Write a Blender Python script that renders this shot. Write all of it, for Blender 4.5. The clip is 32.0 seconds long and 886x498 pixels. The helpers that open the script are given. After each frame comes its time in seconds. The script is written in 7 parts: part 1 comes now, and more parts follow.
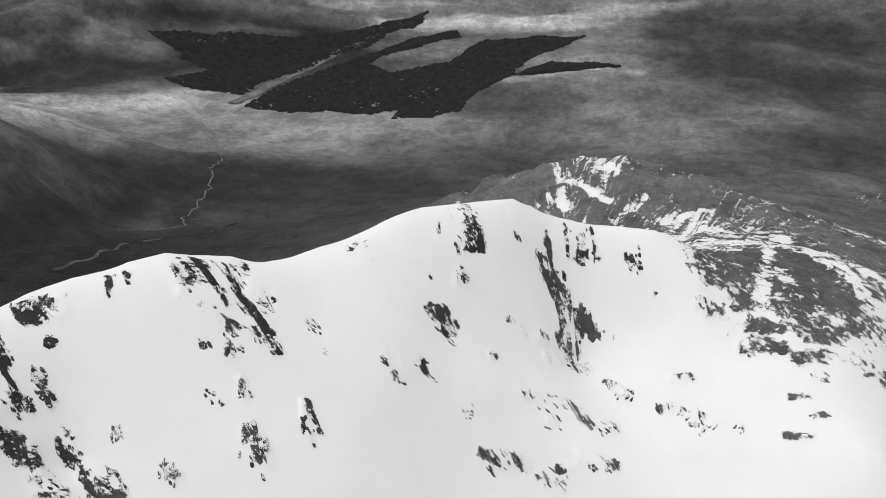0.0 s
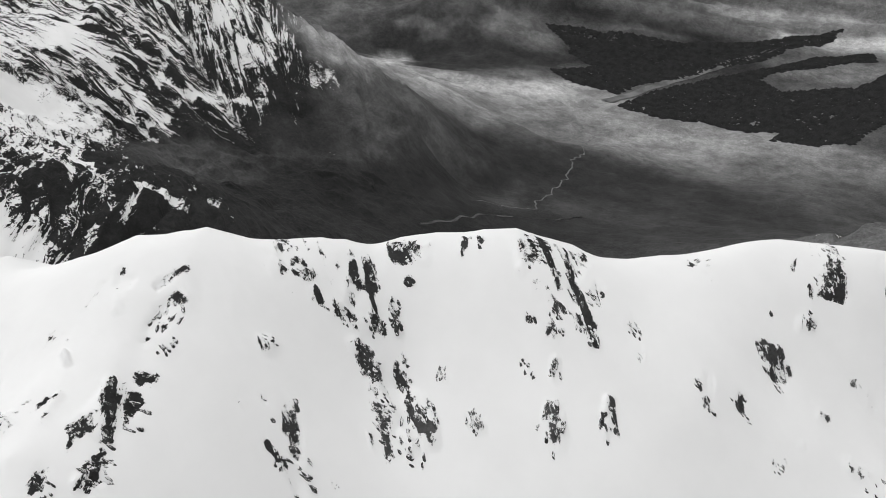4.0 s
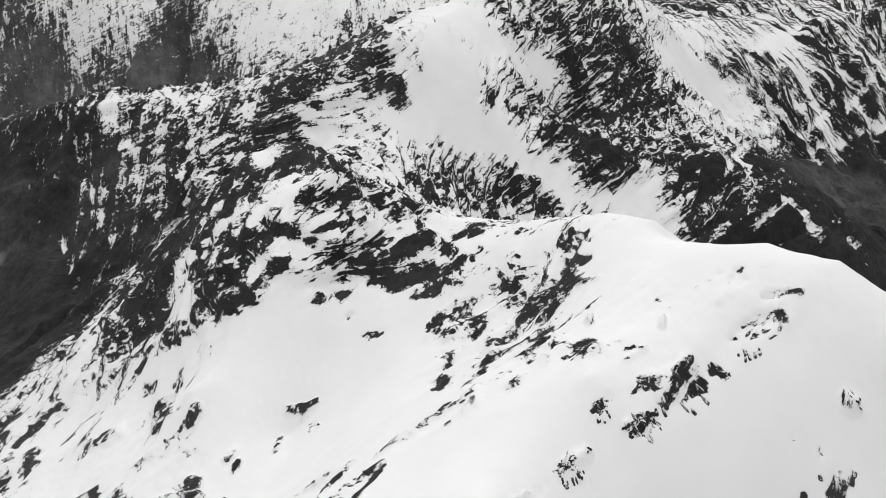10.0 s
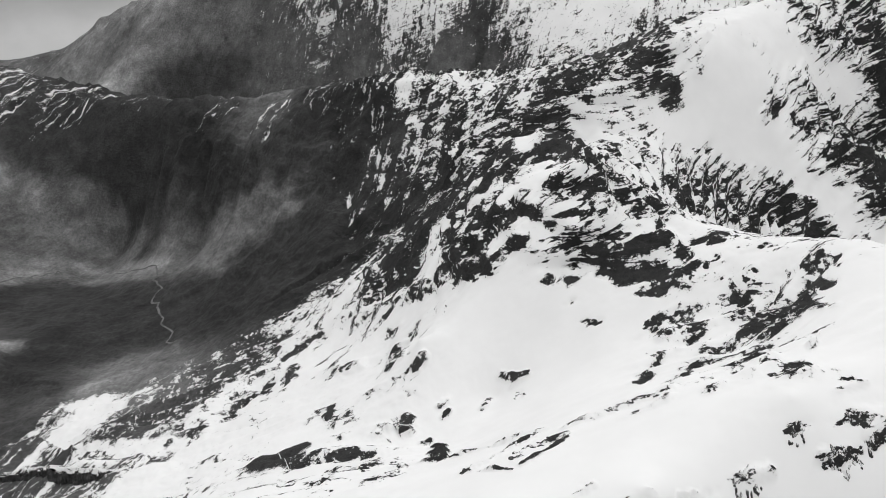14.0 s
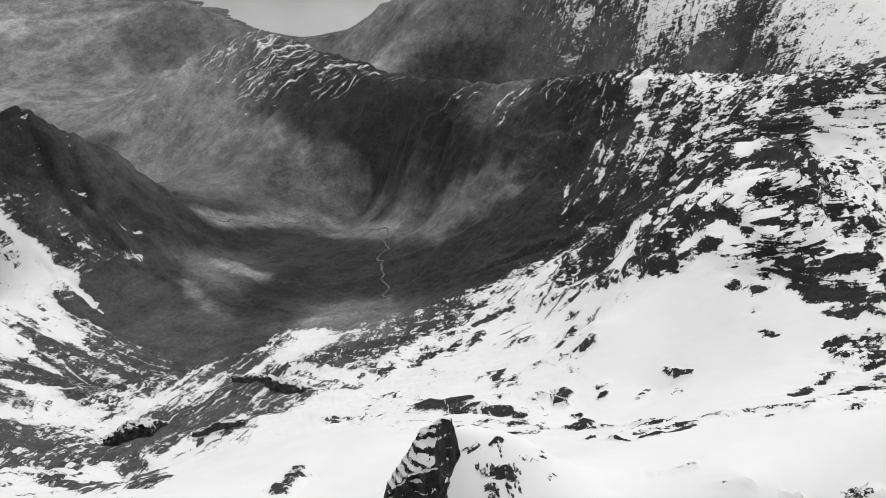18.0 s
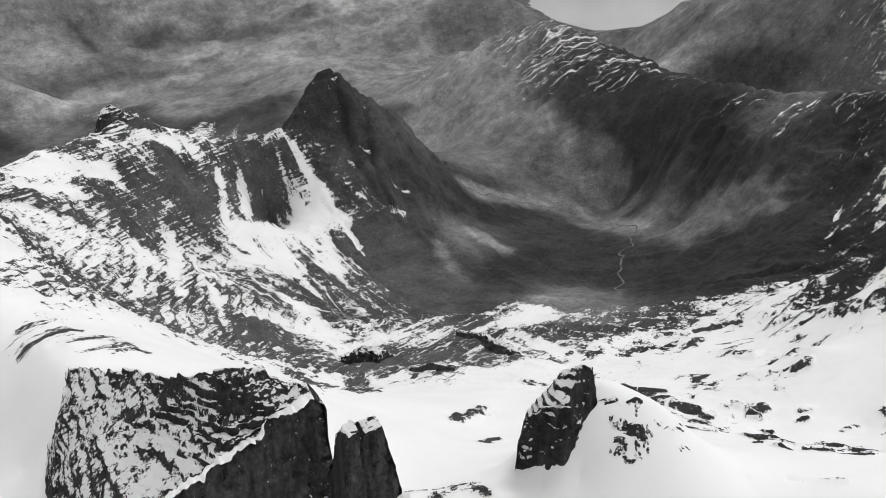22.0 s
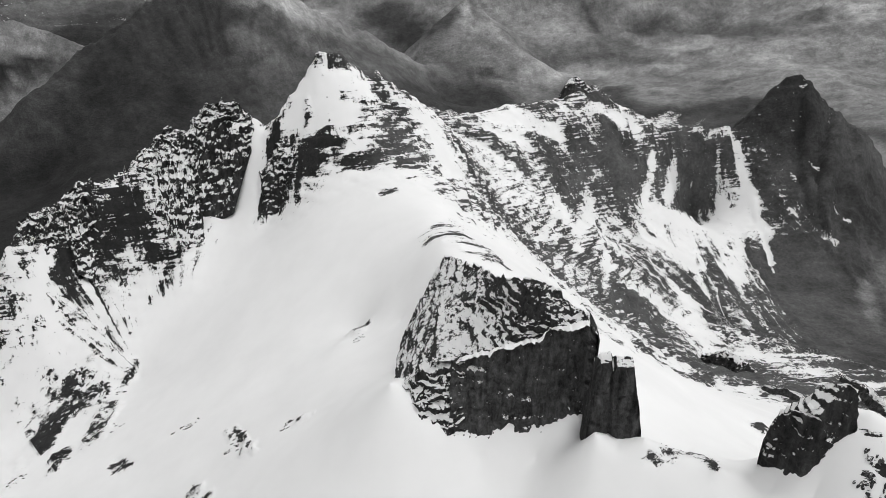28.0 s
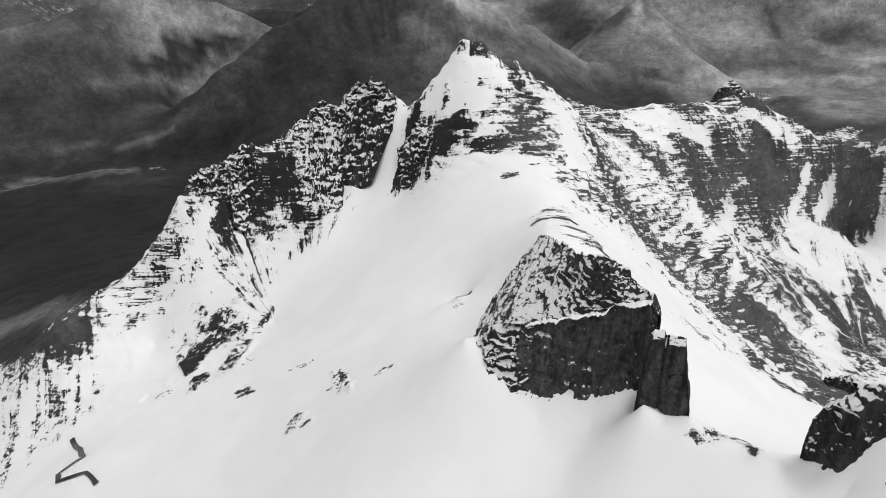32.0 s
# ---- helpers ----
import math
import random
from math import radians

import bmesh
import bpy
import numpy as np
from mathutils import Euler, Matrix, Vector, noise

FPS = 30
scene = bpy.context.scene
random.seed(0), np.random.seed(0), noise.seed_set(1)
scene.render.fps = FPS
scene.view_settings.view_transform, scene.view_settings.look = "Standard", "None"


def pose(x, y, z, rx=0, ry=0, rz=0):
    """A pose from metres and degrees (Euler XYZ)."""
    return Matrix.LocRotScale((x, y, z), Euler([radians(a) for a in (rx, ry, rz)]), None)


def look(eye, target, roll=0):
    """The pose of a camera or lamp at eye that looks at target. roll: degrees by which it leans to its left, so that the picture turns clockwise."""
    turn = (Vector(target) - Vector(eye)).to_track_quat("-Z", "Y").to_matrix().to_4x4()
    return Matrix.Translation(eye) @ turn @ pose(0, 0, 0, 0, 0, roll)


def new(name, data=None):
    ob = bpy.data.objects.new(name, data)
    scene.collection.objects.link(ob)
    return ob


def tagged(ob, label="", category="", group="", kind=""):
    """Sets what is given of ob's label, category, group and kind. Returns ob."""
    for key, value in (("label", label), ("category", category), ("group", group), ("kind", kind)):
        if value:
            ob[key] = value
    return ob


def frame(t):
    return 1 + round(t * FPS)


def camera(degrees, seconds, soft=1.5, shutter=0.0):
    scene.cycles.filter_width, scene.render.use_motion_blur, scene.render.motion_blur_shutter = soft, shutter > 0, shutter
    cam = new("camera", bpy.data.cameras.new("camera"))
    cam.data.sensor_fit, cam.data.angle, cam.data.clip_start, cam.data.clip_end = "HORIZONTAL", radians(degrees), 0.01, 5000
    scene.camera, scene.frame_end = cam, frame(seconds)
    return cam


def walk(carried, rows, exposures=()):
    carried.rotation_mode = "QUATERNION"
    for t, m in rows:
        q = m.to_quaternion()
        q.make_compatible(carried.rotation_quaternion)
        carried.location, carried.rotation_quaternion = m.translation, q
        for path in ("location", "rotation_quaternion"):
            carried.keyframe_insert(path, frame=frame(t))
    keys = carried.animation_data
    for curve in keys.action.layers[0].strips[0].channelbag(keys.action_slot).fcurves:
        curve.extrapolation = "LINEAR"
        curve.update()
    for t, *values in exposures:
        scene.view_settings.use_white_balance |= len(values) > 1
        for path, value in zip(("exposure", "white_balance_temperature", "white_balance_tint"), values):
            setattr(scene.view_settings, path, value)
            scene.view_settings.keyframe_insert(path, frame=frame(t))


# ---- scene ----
# the camera: seconds, place in metres, pitch, roll and heading in degrees
cam = camera(62.44, 32.0, 0.8)
PATH = [
    (0.0, -0.0, -0.0, 1155.2, -27.16, -0.04, 0.00),
    (0.5, 1.3, -0.9, 1155.6, -27.17, 0.06, 2.94),
    (1.0, 2.4, -2.0, 1156.1, -27.18, 0.21, 6.35),
    (1.5, 3.2, -3.3, 1156.7, -27.19, 0.23, 9.77),
    (2.0, 3.4, -4.8, 1157.5, -27.21, 0.21, 13.66),
    (2.5, 3.2, -6.5, 1158.3, -27.21, 0.20, 17.40),
    (3.0, 2.7, -8.2, 1159.0, -27.21, 0.15, 21.56),
    (3.5, 2.2, -10.0, 1159.4, -27.23, 0.05, 25.41),
    (5.5, 2.4, -18.5, 1153.9, -26.45, -0.52, 41.50),
    (6.0, 3.2, -19.6, 1153.8, -26.43, -0.65, 45.92),
    (6.5, 4.1, -20.7, 1154.0, -26.41, -0.72, 50.09),
    (7.0, 5.0, -21.7, 1154.3, -26.46, -0.87, 54.70),
    (7.5, 5.9, -22.5, 1154.9, -26.52, -0.91, 58.98),
    (8.0, 6.8, -23.2, 1155.7, -26.60, -0.94, 63.57),
    (8.5, 7.4, -23.6, 1156.6, -26.69, -1.00, 67.80),
    (9.0, 7.9, -23.9, 1157.5, -26.71, -1.01, 72.29),
    (9.5, 8.4, -24.2, 1158.7, -26.75, -0.99, 76.22),
    (10.0, 9.4, -24.4, 1160.1, -26.76, -0.94, 80.16),
    (10.5, 11.1, -24.5, 1161.5, -26.80, -0.80, 83.53),
    (11.0, 13.7, -24.0, 1162.7, -26.83, -0.65, 87.07),
    (11.5, 17.3, -22.3, 1163.4, -26.94, -0.48, 90.27),
    (12.0, 21.7, -19.3, 1163.6, -27.08, -0.29, 93.43),
    (12.5, 26.3, -15.0, 1163.3, -27.14, -0.14, 96.03),
    (13.0, 31.0, -9.8, 1162.8, -27.19, -0.09, 98.52),
    (13.5, 35.5, -4.1, 1162.3, -27.16, -0.09, 100.61),
    (15.5, 50.0, 26.4, 1161.3, -27.16, 0.23, 109.68),
    (16.0, 53.3, 33.9, 1161.4, -27.20, 0.32, 112.30),
    (16.5, 56.3, 41.1, 1161.6, -27.24, 0.43, 114.83),
    (17.0, 59.1, 48.1, 1161.8, -27.27, 0.47, 117.55),
    (17.5, 61.5, 54.9, 1161.8, -27.28, 0.52, 120.11),
    (18.0, 63.9, 61.7, 1161.6, -27.26, 0.50, 122.84),
    (18.5, 66.0, 68.5, 1161.1, -27.24, 0.51, 125.36),
    (19.0, 67.8, 75.4, 1160.5, -27.23, 0.46, 128.07),
    (19.5, 69.2, 82.4, 1159.9, -27.19, 0.40, 130.58),
    (20.0, 70.1, 89.7, 1159.6, -27.19, 0.39, 133.25),
    (20.5, 70.6, 97.5, 1159.6, -27.20, 0.43, 135.82),
    (21.0, 71.0, 106.1, 1159.9, -27.24, 0.48, 138.78),
    (21.5, 71.1, 115.2, 1160.5, -27.28, 0.61, 141.84),
    (22.0, 70.5, 124.6, 1161.2, -27.38, 0.76, 145.54),
    (22.5, 69.3, 133.6, 1161.8, -27.37, 0.84, 149.58),
    (23.0, 67.4, 142.0, 1162.1, -27.36, 0.86, 153.99),
    (23.5, 64.9, 149.7, 1162.4, -27.37, 0.82, 157.96),
    (24.0, 61.8, 157.2, 1162.5, -27.35, 0.81, 161.84),
    (24.5, 58.5, 164.4, 1162.6, -27.31, 0.85, 165.16),
    (25.0, 54.7, 171.5, 1163.1, -27.31, 0.95, 168.36),
    (25.5, 50.7, 178.4, 1163.6, -27.30, 1.03, 171.10),
    (27.5, 30.9, 204.6, 1165.1, -27.20, 1.13, 180.71),
    (28.0, 25.1, 210.4, 1165.4, -27.19, 1.14, 183.03),
    (28.5, 19.3, 216.1, 1165.7, -27.16, 1.16, 185.17),
    (29.0, 13.2, 221.5, 1165.8, -27.17, 1.18, 187.36),
    (29.5, 7.0, 226.5, 1166.0, -27.17, 1.21, 189.27),
    (30.0, 0.6, 231.2, 1166.1, -27.19, 1.17, 191.07),
    (30.5, -5.9, 235.7, 1166.1, -27.19, 1.18, 192.54),
    (31.0, -12.6, 240.2, 1166.2, -27.21, 1.11, 193.93),
    (31.5, -19.3, 244.5, 1166.4, -27.21, 1.14, 195.14),
    (32.0, -26.2, 248.8, 1166.7, -27.23, 1.10, 196.41),
]
walk(cam, [(t, pose(x, y, z, 90 + pitch, roll, yaw)) for t, x, y, z, pitch, roll, yaw in PATH])

# --- world and light ---
world = bpy.data.worlds.new("sky")
scene.world = world
world.use_nodes = True
wn = world.node_tree.nodes
sky = wn.new("ShaderNodeTexSky")
sky.sky_type, sky.sun_disc = "NISHITA", False
sky.sun_elevation, sky.sun_rotation = radians(72), radians(-90)
sky.altitude, sky.air_density, sky.dust_density = 1000, 1.0, 4.0
grey_sky = wn.new("ShaderNodeRGBToBW")   # the film is black and white
world.node_tree.links.new(sky.outputs[0], grey_sky.inputs[0])
world.node_tree.links.new(grey_sky.outputs[0], wn["Background"].inputs[0])
wn["Background"].inputs[1].default_value = 0.275
sun = new("sun", bpy.data.lights.new("sun", "SUN"))
sun.data.energy, sun.data.angle = 0.4, radians(10)
sun.matrix_world = look((-309, 0, 951), (0, 0, 0))

# --- the lie of the land: crests, floors and slopes, in metres ---
EYE = (30.0, 80.0, 1160.0)
NEAR, FAR = 2600.0, 4650.0
RIDGES = {}
RIDGES['north_west_ridge'] = [(230, 595, 852), (193, 597, 868), (162, 598, 871), (131, 600, 873), (99, 596, 883), (78, 590, 895), (61, 583, 905), (35, 571, 907), (12, 564, 908), (-17, 555, 909), (-38, 540, 908), (-57, 527, 903), (-77, 512, 900), (-94, 501, 900), (-116, 486, 898), (-137, 472, 901), (-151, 462, 912), (-167, 448, 920), (-184, 431, 931), (-203, 416, 932), (-211, 410, 930), (-231, 397, 931), (-242, 386, 931), (-249, 378, 931), (-260, 362, 928), (-274, 346, 937), (-285, 334, 941), (-303, 313, 944), (-314, 299, 948), (-329, 277, 962)]
RIDGES['summit_shoulder'] = [(-355, 255, 958), (-363, 252, 959), (-386, 243, 947), (-426, 232, 931), (-449, 230, 922), (-465, 226, 930), (-497, 201, 923), (-518, 186, 914), (-560, 160, 891)]
RIDGES['rock_spur'] = [(-535, 155, 898), (-620, 120, 870), (-680, 85, 856), (-720, 60, 848), (-775, 15, 844), (-800, -30, 878), (-845, -70, 870)]
RIDGES['south_ridge'] = [(-1125, 40, 910), (-1235, -70, 868), (-1270, -175, 820), (-1290, -275, 816), (-1300, -430, 812), (-1340, -595, 740), (-1400, -750, 690), (-1465, -930, 666), (-1530, -1105, 654), (-1615, -1320, 628), (-1710, -1520, 622), (-1835, -1755, 638), (-1845, -1955, 654), (-1850, -2150, 604), (-1800, -2325, 494)]
RIDGES['craggy_peaks'] = [(-1240, -50, 852), (-1170, 30, 898), (-1135, 90, 946), (-1160, 145, 948), (-1270, 215, 956), (-1360, 270, 966), (-1440, 370, 974), (-1510, 485, 980), (-1605, 650, 944), (-1665, 765, 906), (-1685, 840, 854)]
RIDGES['snow_cone'] = [(-1700, 820, 852), (-1745, 950, 846), (-1805, 1140, 828), (-1845, 1265, 842), (-1865, 1405, 872), (-1820, 1545, 886), (-1715, 1685, 866), (-1645, 1795, 826), (-1555, 1870, 724), (-1515, 1940, 666), (-1430, 2030, 558), (-1230, 2095, 414)]
RIDGES['dark_spur'] = [(-1150, 635, 740), (-1075, 660, 754), (-995, 705, 734), (-925, 750, 706), (-840, 785, 648)]
RIDGES['south_east_ridge'] = [(145, -1185, 756), (78, -1163, 741), (60, -1163, 742), (-15, -1190, 758), (-85, -1246, 750), (-103, -1261, 738), (-200, -1332, 763), (-252, -1340, 711), (-268, -1342, 709), (-327, -1345, 672), (-395, -1345, 660), (-477, -1349, 650), (-505, -1350, 656), (-521, -1357, 635), (-554, -1371, 684), (-592, -1382, 723), (-608, -1385, 735), (-643, -1390, 762), (-680, -1388, 731), (-739, -1384, 678), (-794, -1381, 638), (-815, -1380, 618), (-860, -1380, 548)]
RIDGES['pinnacle_ridge'] = [(640, -590, 744), (622, -623, 780), (596, -652, 779), (569, -676, 805), (534, -700, 800), (519, -710, 809), (505, -717, 824), (487, -726, 829), (474, -731, 844), (454, -739, 858), (436, -743, 854), (409, -743, 883), (380, -740, 895), (347, -735, 884), (328, -735, 863), (310, -735, 871), (287, -738, 903), (261, -740, 932), (246, -740, 951), (215, -749, 957), (186, -765, 928), (150, -798, 902), (130, -850, 860), (120, -875, 844)]
RIDGES['north_foot'] = [(730, -495, 616), (800, -445, 566), (860, -400, 512)]
RIDGES['far_north_hills'] = [(-2835, 4830, 308), (-2670, 5260, 346), (-2275, 5770, 330), (-1560, 6310, 208), (-920, 6735, 72)]
RIDGES['glen_mountain'] = [(1925, -2610, 376), (1815, -2915, 490), (1725, -3075, 550), (1575, -3260, 634), (1445, -3370, 692), (1235, -3495, 710), (1050, -3605, 628), (905, -3690, 528), (670, -3840, 398), (410, -3970, 196)]
RIDGES['east_hills'] = [(3125, -2675, 516), (3010, -2935, 530), (2905, -3165, 596), (2695, -3460, 558), (2495, -3600, 526), (2240, -3640, 416)]
RIDGES['cone_hill'] = [(435, -4070, 124), (370, -4375, 240), (240, -4585, 356), (130, -4690, 452), (5, -4590, 318), (-115, -4385, 216), (-280, -4180, 126)]
RIDGES['far_range'] = [(-50, -6355, 442), (-670, -6415, 392), (-2060, -6315, 306), (-3255, -5445, 296), (-3210, -4150, 408), (-3200, -3905, 330), (-3225, -3755, 266)]
RIDGES['sea_shoulder'] = [(-3720, -3630, 136), (-3755, -3445, 182), (-3760, -3140, 262), (-3505, -2660, 470), (-3360, -2355, 598)]
RIDGES['loch_mountain'] = [(-3285, -2745, 334), (-3150, -2430, 462), (-3020, -2105, 630), (-2885, -1760, 744), (-2690, -1010, 824), (-2745, -390, 830), (-2665, 110, 812), (-2640, 390, 820)]
RIDGES['spur_hill'] = [(735, 1130, 566), (665, 1220, 582), (590, 1280, 598), (425, 1365, 626), (340, 1400, 638), (275, 1425, 632), (175, 1430, 596), (65, 1400, 556)]
RIDGES['block_arete'] = [(55, -330, 862), (65, -390, 864), (80, -465, 844), (90, -585, 838), (100, -685, 852)]
RIDGES['first_top'] = [(-145, -85, 934), (-155, -80, 934), (-170, -75, 928), (-180, -60, 922), (-190, -50, 912), (-190, -35, 900)]
FLOORS = {}
FLOORS["north_corrie"] = [(0, 340, 800), (0, 200, 755), (30, 80, 735), (150, 250, 690), (309, 617, 815), (350, 536, 815), (287, 445, 801), (244, 510, 809), (303, 385, 800), (387, 700, 797), (230, 554, 838), (422, 632, 807), (192, 531, 818), (300, 150, 620), (-32, 408, 862), (8, 462, 846), (115, 515, 781), (-85, 415, 884), (-205, 300, 868), (-225, 57, 892), (-150, 150, 800), (600, 300, 480)]
FLOORS["main_ridge"] = [(-150, -30, 880), (-126, -79, 880), (-139, -65, 888), (-120, -92, 876), (-114, -60, 868), (-112, -110, 866), (-140, -122, 852), (-185, -118, 850), (-212, -88, 860), (-225, -55, 872), (-205, -15, 888), (-230, 40, 905), (-290, 111, 926), (-325, 200, 944), (-45, -122, 876), (-30, -150, 880), (5, -178, 905), (62, -138, 860), (27, -136, 840), (-8, -134, 844), (-38, -136, 856), (84, -160, 880), (-65, -109, 883), (-82, -100, 880), (-101, -86, 882), (-72, -135, 859), (-89, -125, 857), (-109, -111, 858)]
FLOORS["east_bowl"] = [(35, -235, 880), (5, -240, 882), (72, -245, 848), (60, -190, 868), (2, -105, 828), (60, -105, 818), (-60, -70, 855), (78, -251, 825), (147, -382, 772), (156, -340, 786), (298, -655, 772), (384, -700, 764), (447, -497, 622), (789, -606, 552), (531, -199, 600), (120, 0, 755), (300, -150, 690), (640, -480, 560), (690, -300, 520), (560, -620, 690)]
FLOORS["south_slope"] = [(-415, 109, 866), (-475, 124, 868), (-601, -11, 866), (-581, -10, 834), (-468, -63, 755), (-559, -185, 706), (-526, -147, 762), (-409, -98, 746), (-644, -123, 800), (-705, -200, 732), (-663, -292, 642), (-464, -400, 617), (-434, -468, 606), (-300, -250, 740), (-180, -200, 790), (-305, -651, 532), (-510, -625, 512), (-79, -260, 838), (-100, -420, 740)]
FLOORS["south_corrie"] = [(-895, -702, 437), (-1019, -780, 440), (-1224, -815, 430), (-1228, -1054, 350), (-1341, -1125, 330), (-1004, -1579, 432), (-1244, -1574, 381), (-433, -1306, 446), (-398, -1273, 500), (-545, -1320, 600), (-184, -1113, 595), (-537, -1079, 471), (-16, -776, 690), (-1250, -1900, 250), (-750, -1800, 330), (-900, -1150, 400)]
FLOORS["saddle_corrie"] = [(-512, -560, 565), (-499, -610, 522), (-305, -614, 561), (-225, -510, 612), (-88, -675, 655), (-523, -709, 504), (-301, -823, 500), (-439, -993, 480), (-487, -895, 474), (-197, -1055, 544), (-159, -915, 626), (-101, -994, 640), (4, -851, 730), (-359, -1281, 644), (-314, -1020, 533), (-889, -906, 433), (-665, -128, 816), (-674, -18, 901), (98, -334, 813), (-38, -112, 884), (-50, -110, 876), (-61, -109, 872)]
FLOORS["west_corries"] = [(-977, 255, 722), (-1199, 432, 732), (-1085, 428, 800), (-860, -116, 858), (-1050, -60, 760), (-1000, -300, 640), (-1150, -500, 600), (-800, 260, 670), (-700, 520, 500), (-1462, 842, 719), (-1453, 1038, 644), (-1405, 1180, 582), (-1127, 1041, 542), (-1178, 905, 603), (-900, 300, 690), (-620, 340, 640), (-480, 500, 560)]
FLOORS["west_moor"] = [(-300, 900, 420), (0, 1150, 430), (-977, 2996, 90), (-1073, 3763, 60), (441, 4246, 100), (-108, 6104, 65), (-2056, 5203, 150), (-1092, 2015, 200), (-1125, 1252, 472), (-1340, 1435, 569), (-1134, 1439, 482), (-1262, 1718, 556), (-1143, 1858, 449), (-948, 1114, 481), (-974, 1955, 220), (-600, 1400, 300), (1649, 3375, 130), (600, 2300, 200), (0, 2300, 160), (0, 7300, 60), (-2690, 4140, 60), (2000, 6500, 150), (-3300, 5200, 250), (0, 9500, 120), (-4000, 7000, 300), (3000, 4000, 160)]
FLOORS["loch_side"] = [(-1950, -500, 250), (-2100, -1000, 120), (-2400, -1700, 40), (-2800, -2500, 10), (-1900, 300, 400), (-4013, -2700, 60), (-4200, -4300, -30), (-4800, -5000, -40), (-6500, -6500, -40), (-5500, -7500, -40), (-7500, -5500, -40), (-3300, -3200, 0), (-2600, -3000, 60), (-4000, 500, 300), (-4500, -1500, 400)]
FLOORS["great_glen"] = [(1779, -2437, 95), (1898, -1537, 120), (2434, -2118, 60), (200, -3586, 60), (-279, -3944, 60), (-817, -2637, 230), (-770, -2035, 310), (600, -2400, 160), (1100, -1500, 260), (-1500, -3400, 250), (-2200, -3800, 200), (900, -300, 420), (1500, 300, 220), (1300, 1500, 330), (2500, 0, 120), (2500, 2000, 150), (5000, 1000, 200), (5000, -3000, 200), (3500, -5500, 300), (0, -9000, 300), (-3500, -7500, 150), (0, -4900, 120), (-1500, -5200, 150), (9000, 0, 300), (100, -1700, 380), (400, -1300, 400)]


def table(seed):
    return np.random.RandomState(seed).rand(256, 256).astype(np.float32)


TABLES = [table(s) for s in range(4)]


def value_noise(x, y, k=0):
    """Smooth noise from 0 to 1 on the plane, one bump a unit."""
    xi, yi = np.floor(x), np.floor(y)
    u, v = x - xi, y - yi
    u, v = u * u * u * (u * (u * 6 - 15) + 10), v * v * v * (v * (v * 6 - 15) + 10)
    i, j = xi.astype(np.int64) & 255, yi.astype(np.int64) & 255
    i1, j1, a = (i + 1) & 255, (j + 1) & 255, TABLES[k % 4]
    return (a[i, j] * (1 - u) + a[i1, j] * u) * (1 - v) + (a[i, j1] * (1 - u) + a[i1, j1] * u) * v


def fractal(x, y, size, octaves, gain=0.5, ridged=False, k=0):
    """Layered noise, about -1 to 1; ridged gives sharp crests."""
    total, amount, weight = np.zeros_like(x), 1.0, 0.0
    for o in range(octaves):
        c, s = math.cos(0.6 * o + k), math.sin(0.6 * o + k)
        n = value_noise((x * c - y * s) / size + 17.3 * o, (x * s + y * c) / size + 9.1 * o, k + o) * 2 - 1
        total += amount * ((1 - 2 * np.abs(n)) if ridged else n)
        weight += amount
        amount, size = amount * gain, size * 0.5
    return total / weight


def dense(line, share=0.045):
    """A line of the land with points close enough together for its distance from the eye."""
    found = []
    for a, b in zip(line, line[1:]):
        mid = math.hypot((a[0] + b[0]) / 2 - EYE[0], (a[1] + b[1]) / 2 - EYE[1])
        n = max(1, math.ceil(math.dist(a[:2], b[:2]) / (share * mid)))
        found += [[a[k] + (b[k] - a[k]) * i / n for k in range(3)] for i in range(n)]
    return found + [list(line[-1])]


# steep far sides of the nearer crests: how far behind the crest, and how far below it
BACKS = {"north_west_ridge": (45, 40), "summit_shoulder": (45, 30), "south_east_ridge": (70, 55), "pinnacle_ridge": (45, 45), "glen_mountain": (420, 330), "east_hills": (320, 200), "cone_hill": (260, 120)}


def far_side(line, out, down):
    """Points along the side of a crest that is turned away from the eye."""
    found = []
    for a, b in zip(line, line[1:]):
        n = math.dist(a[:2], b[:2])
        if n < 8:
            continue
        mx, my, mz = (a[0] + b[0]) / 2, (a[1] + b[1]) / 2, min(a[2], b[2])
        px, py = -(b[1] - a[1]) / n, (b[0] - a[0]) / n
        side = 1 if px * (mx - EYE[0]) + py * (my - EYE[1]) > 0 else -1
        found.append((mx + side * out * px, my + side * out * py, mz - down))
    return found


CONTROL = np.array([p for line in RIDGES.values() for p in dense(line)] + [p for name, (out, down) in BACKS.items() for p in far_side(RIDGES[name], out, down)] + [p for group in FLOORS.values() for p in group], dtype=np.float64)
keep = [i for i in range(len(CONTROL)) if not any(math.dist(CONTROL[i, :2], CONTROL[j, :2]) < 6 for j in range(i))]
CONTROL = CONTROL[keep]


def solve_land():
    d = np.hypot(CONTROL[:, None, 0] - CONTROL[None, :, 0], CONTROL[:, None, 1] - CONTROL[None, :, 1])
    n = len(CONTROL)
    a = np.ones((n + 1, n + 1))
    a[:n, :n], a[n, n] = d, 0
    return np.linalg.solve(a, np.append(CONTROL[:, 2], 0))


WEIGHTS = solve_land()


def land(x, y):
    """The height of the smooth land, with creases along the crests."""
    z = np.full(x.shape, WEIGHTS[-1])
    for (cx, cy, _), w in zip(CONTROL, WEIGHTS):
        z += w * np.hypot(x - cx, y - cy)
    return z


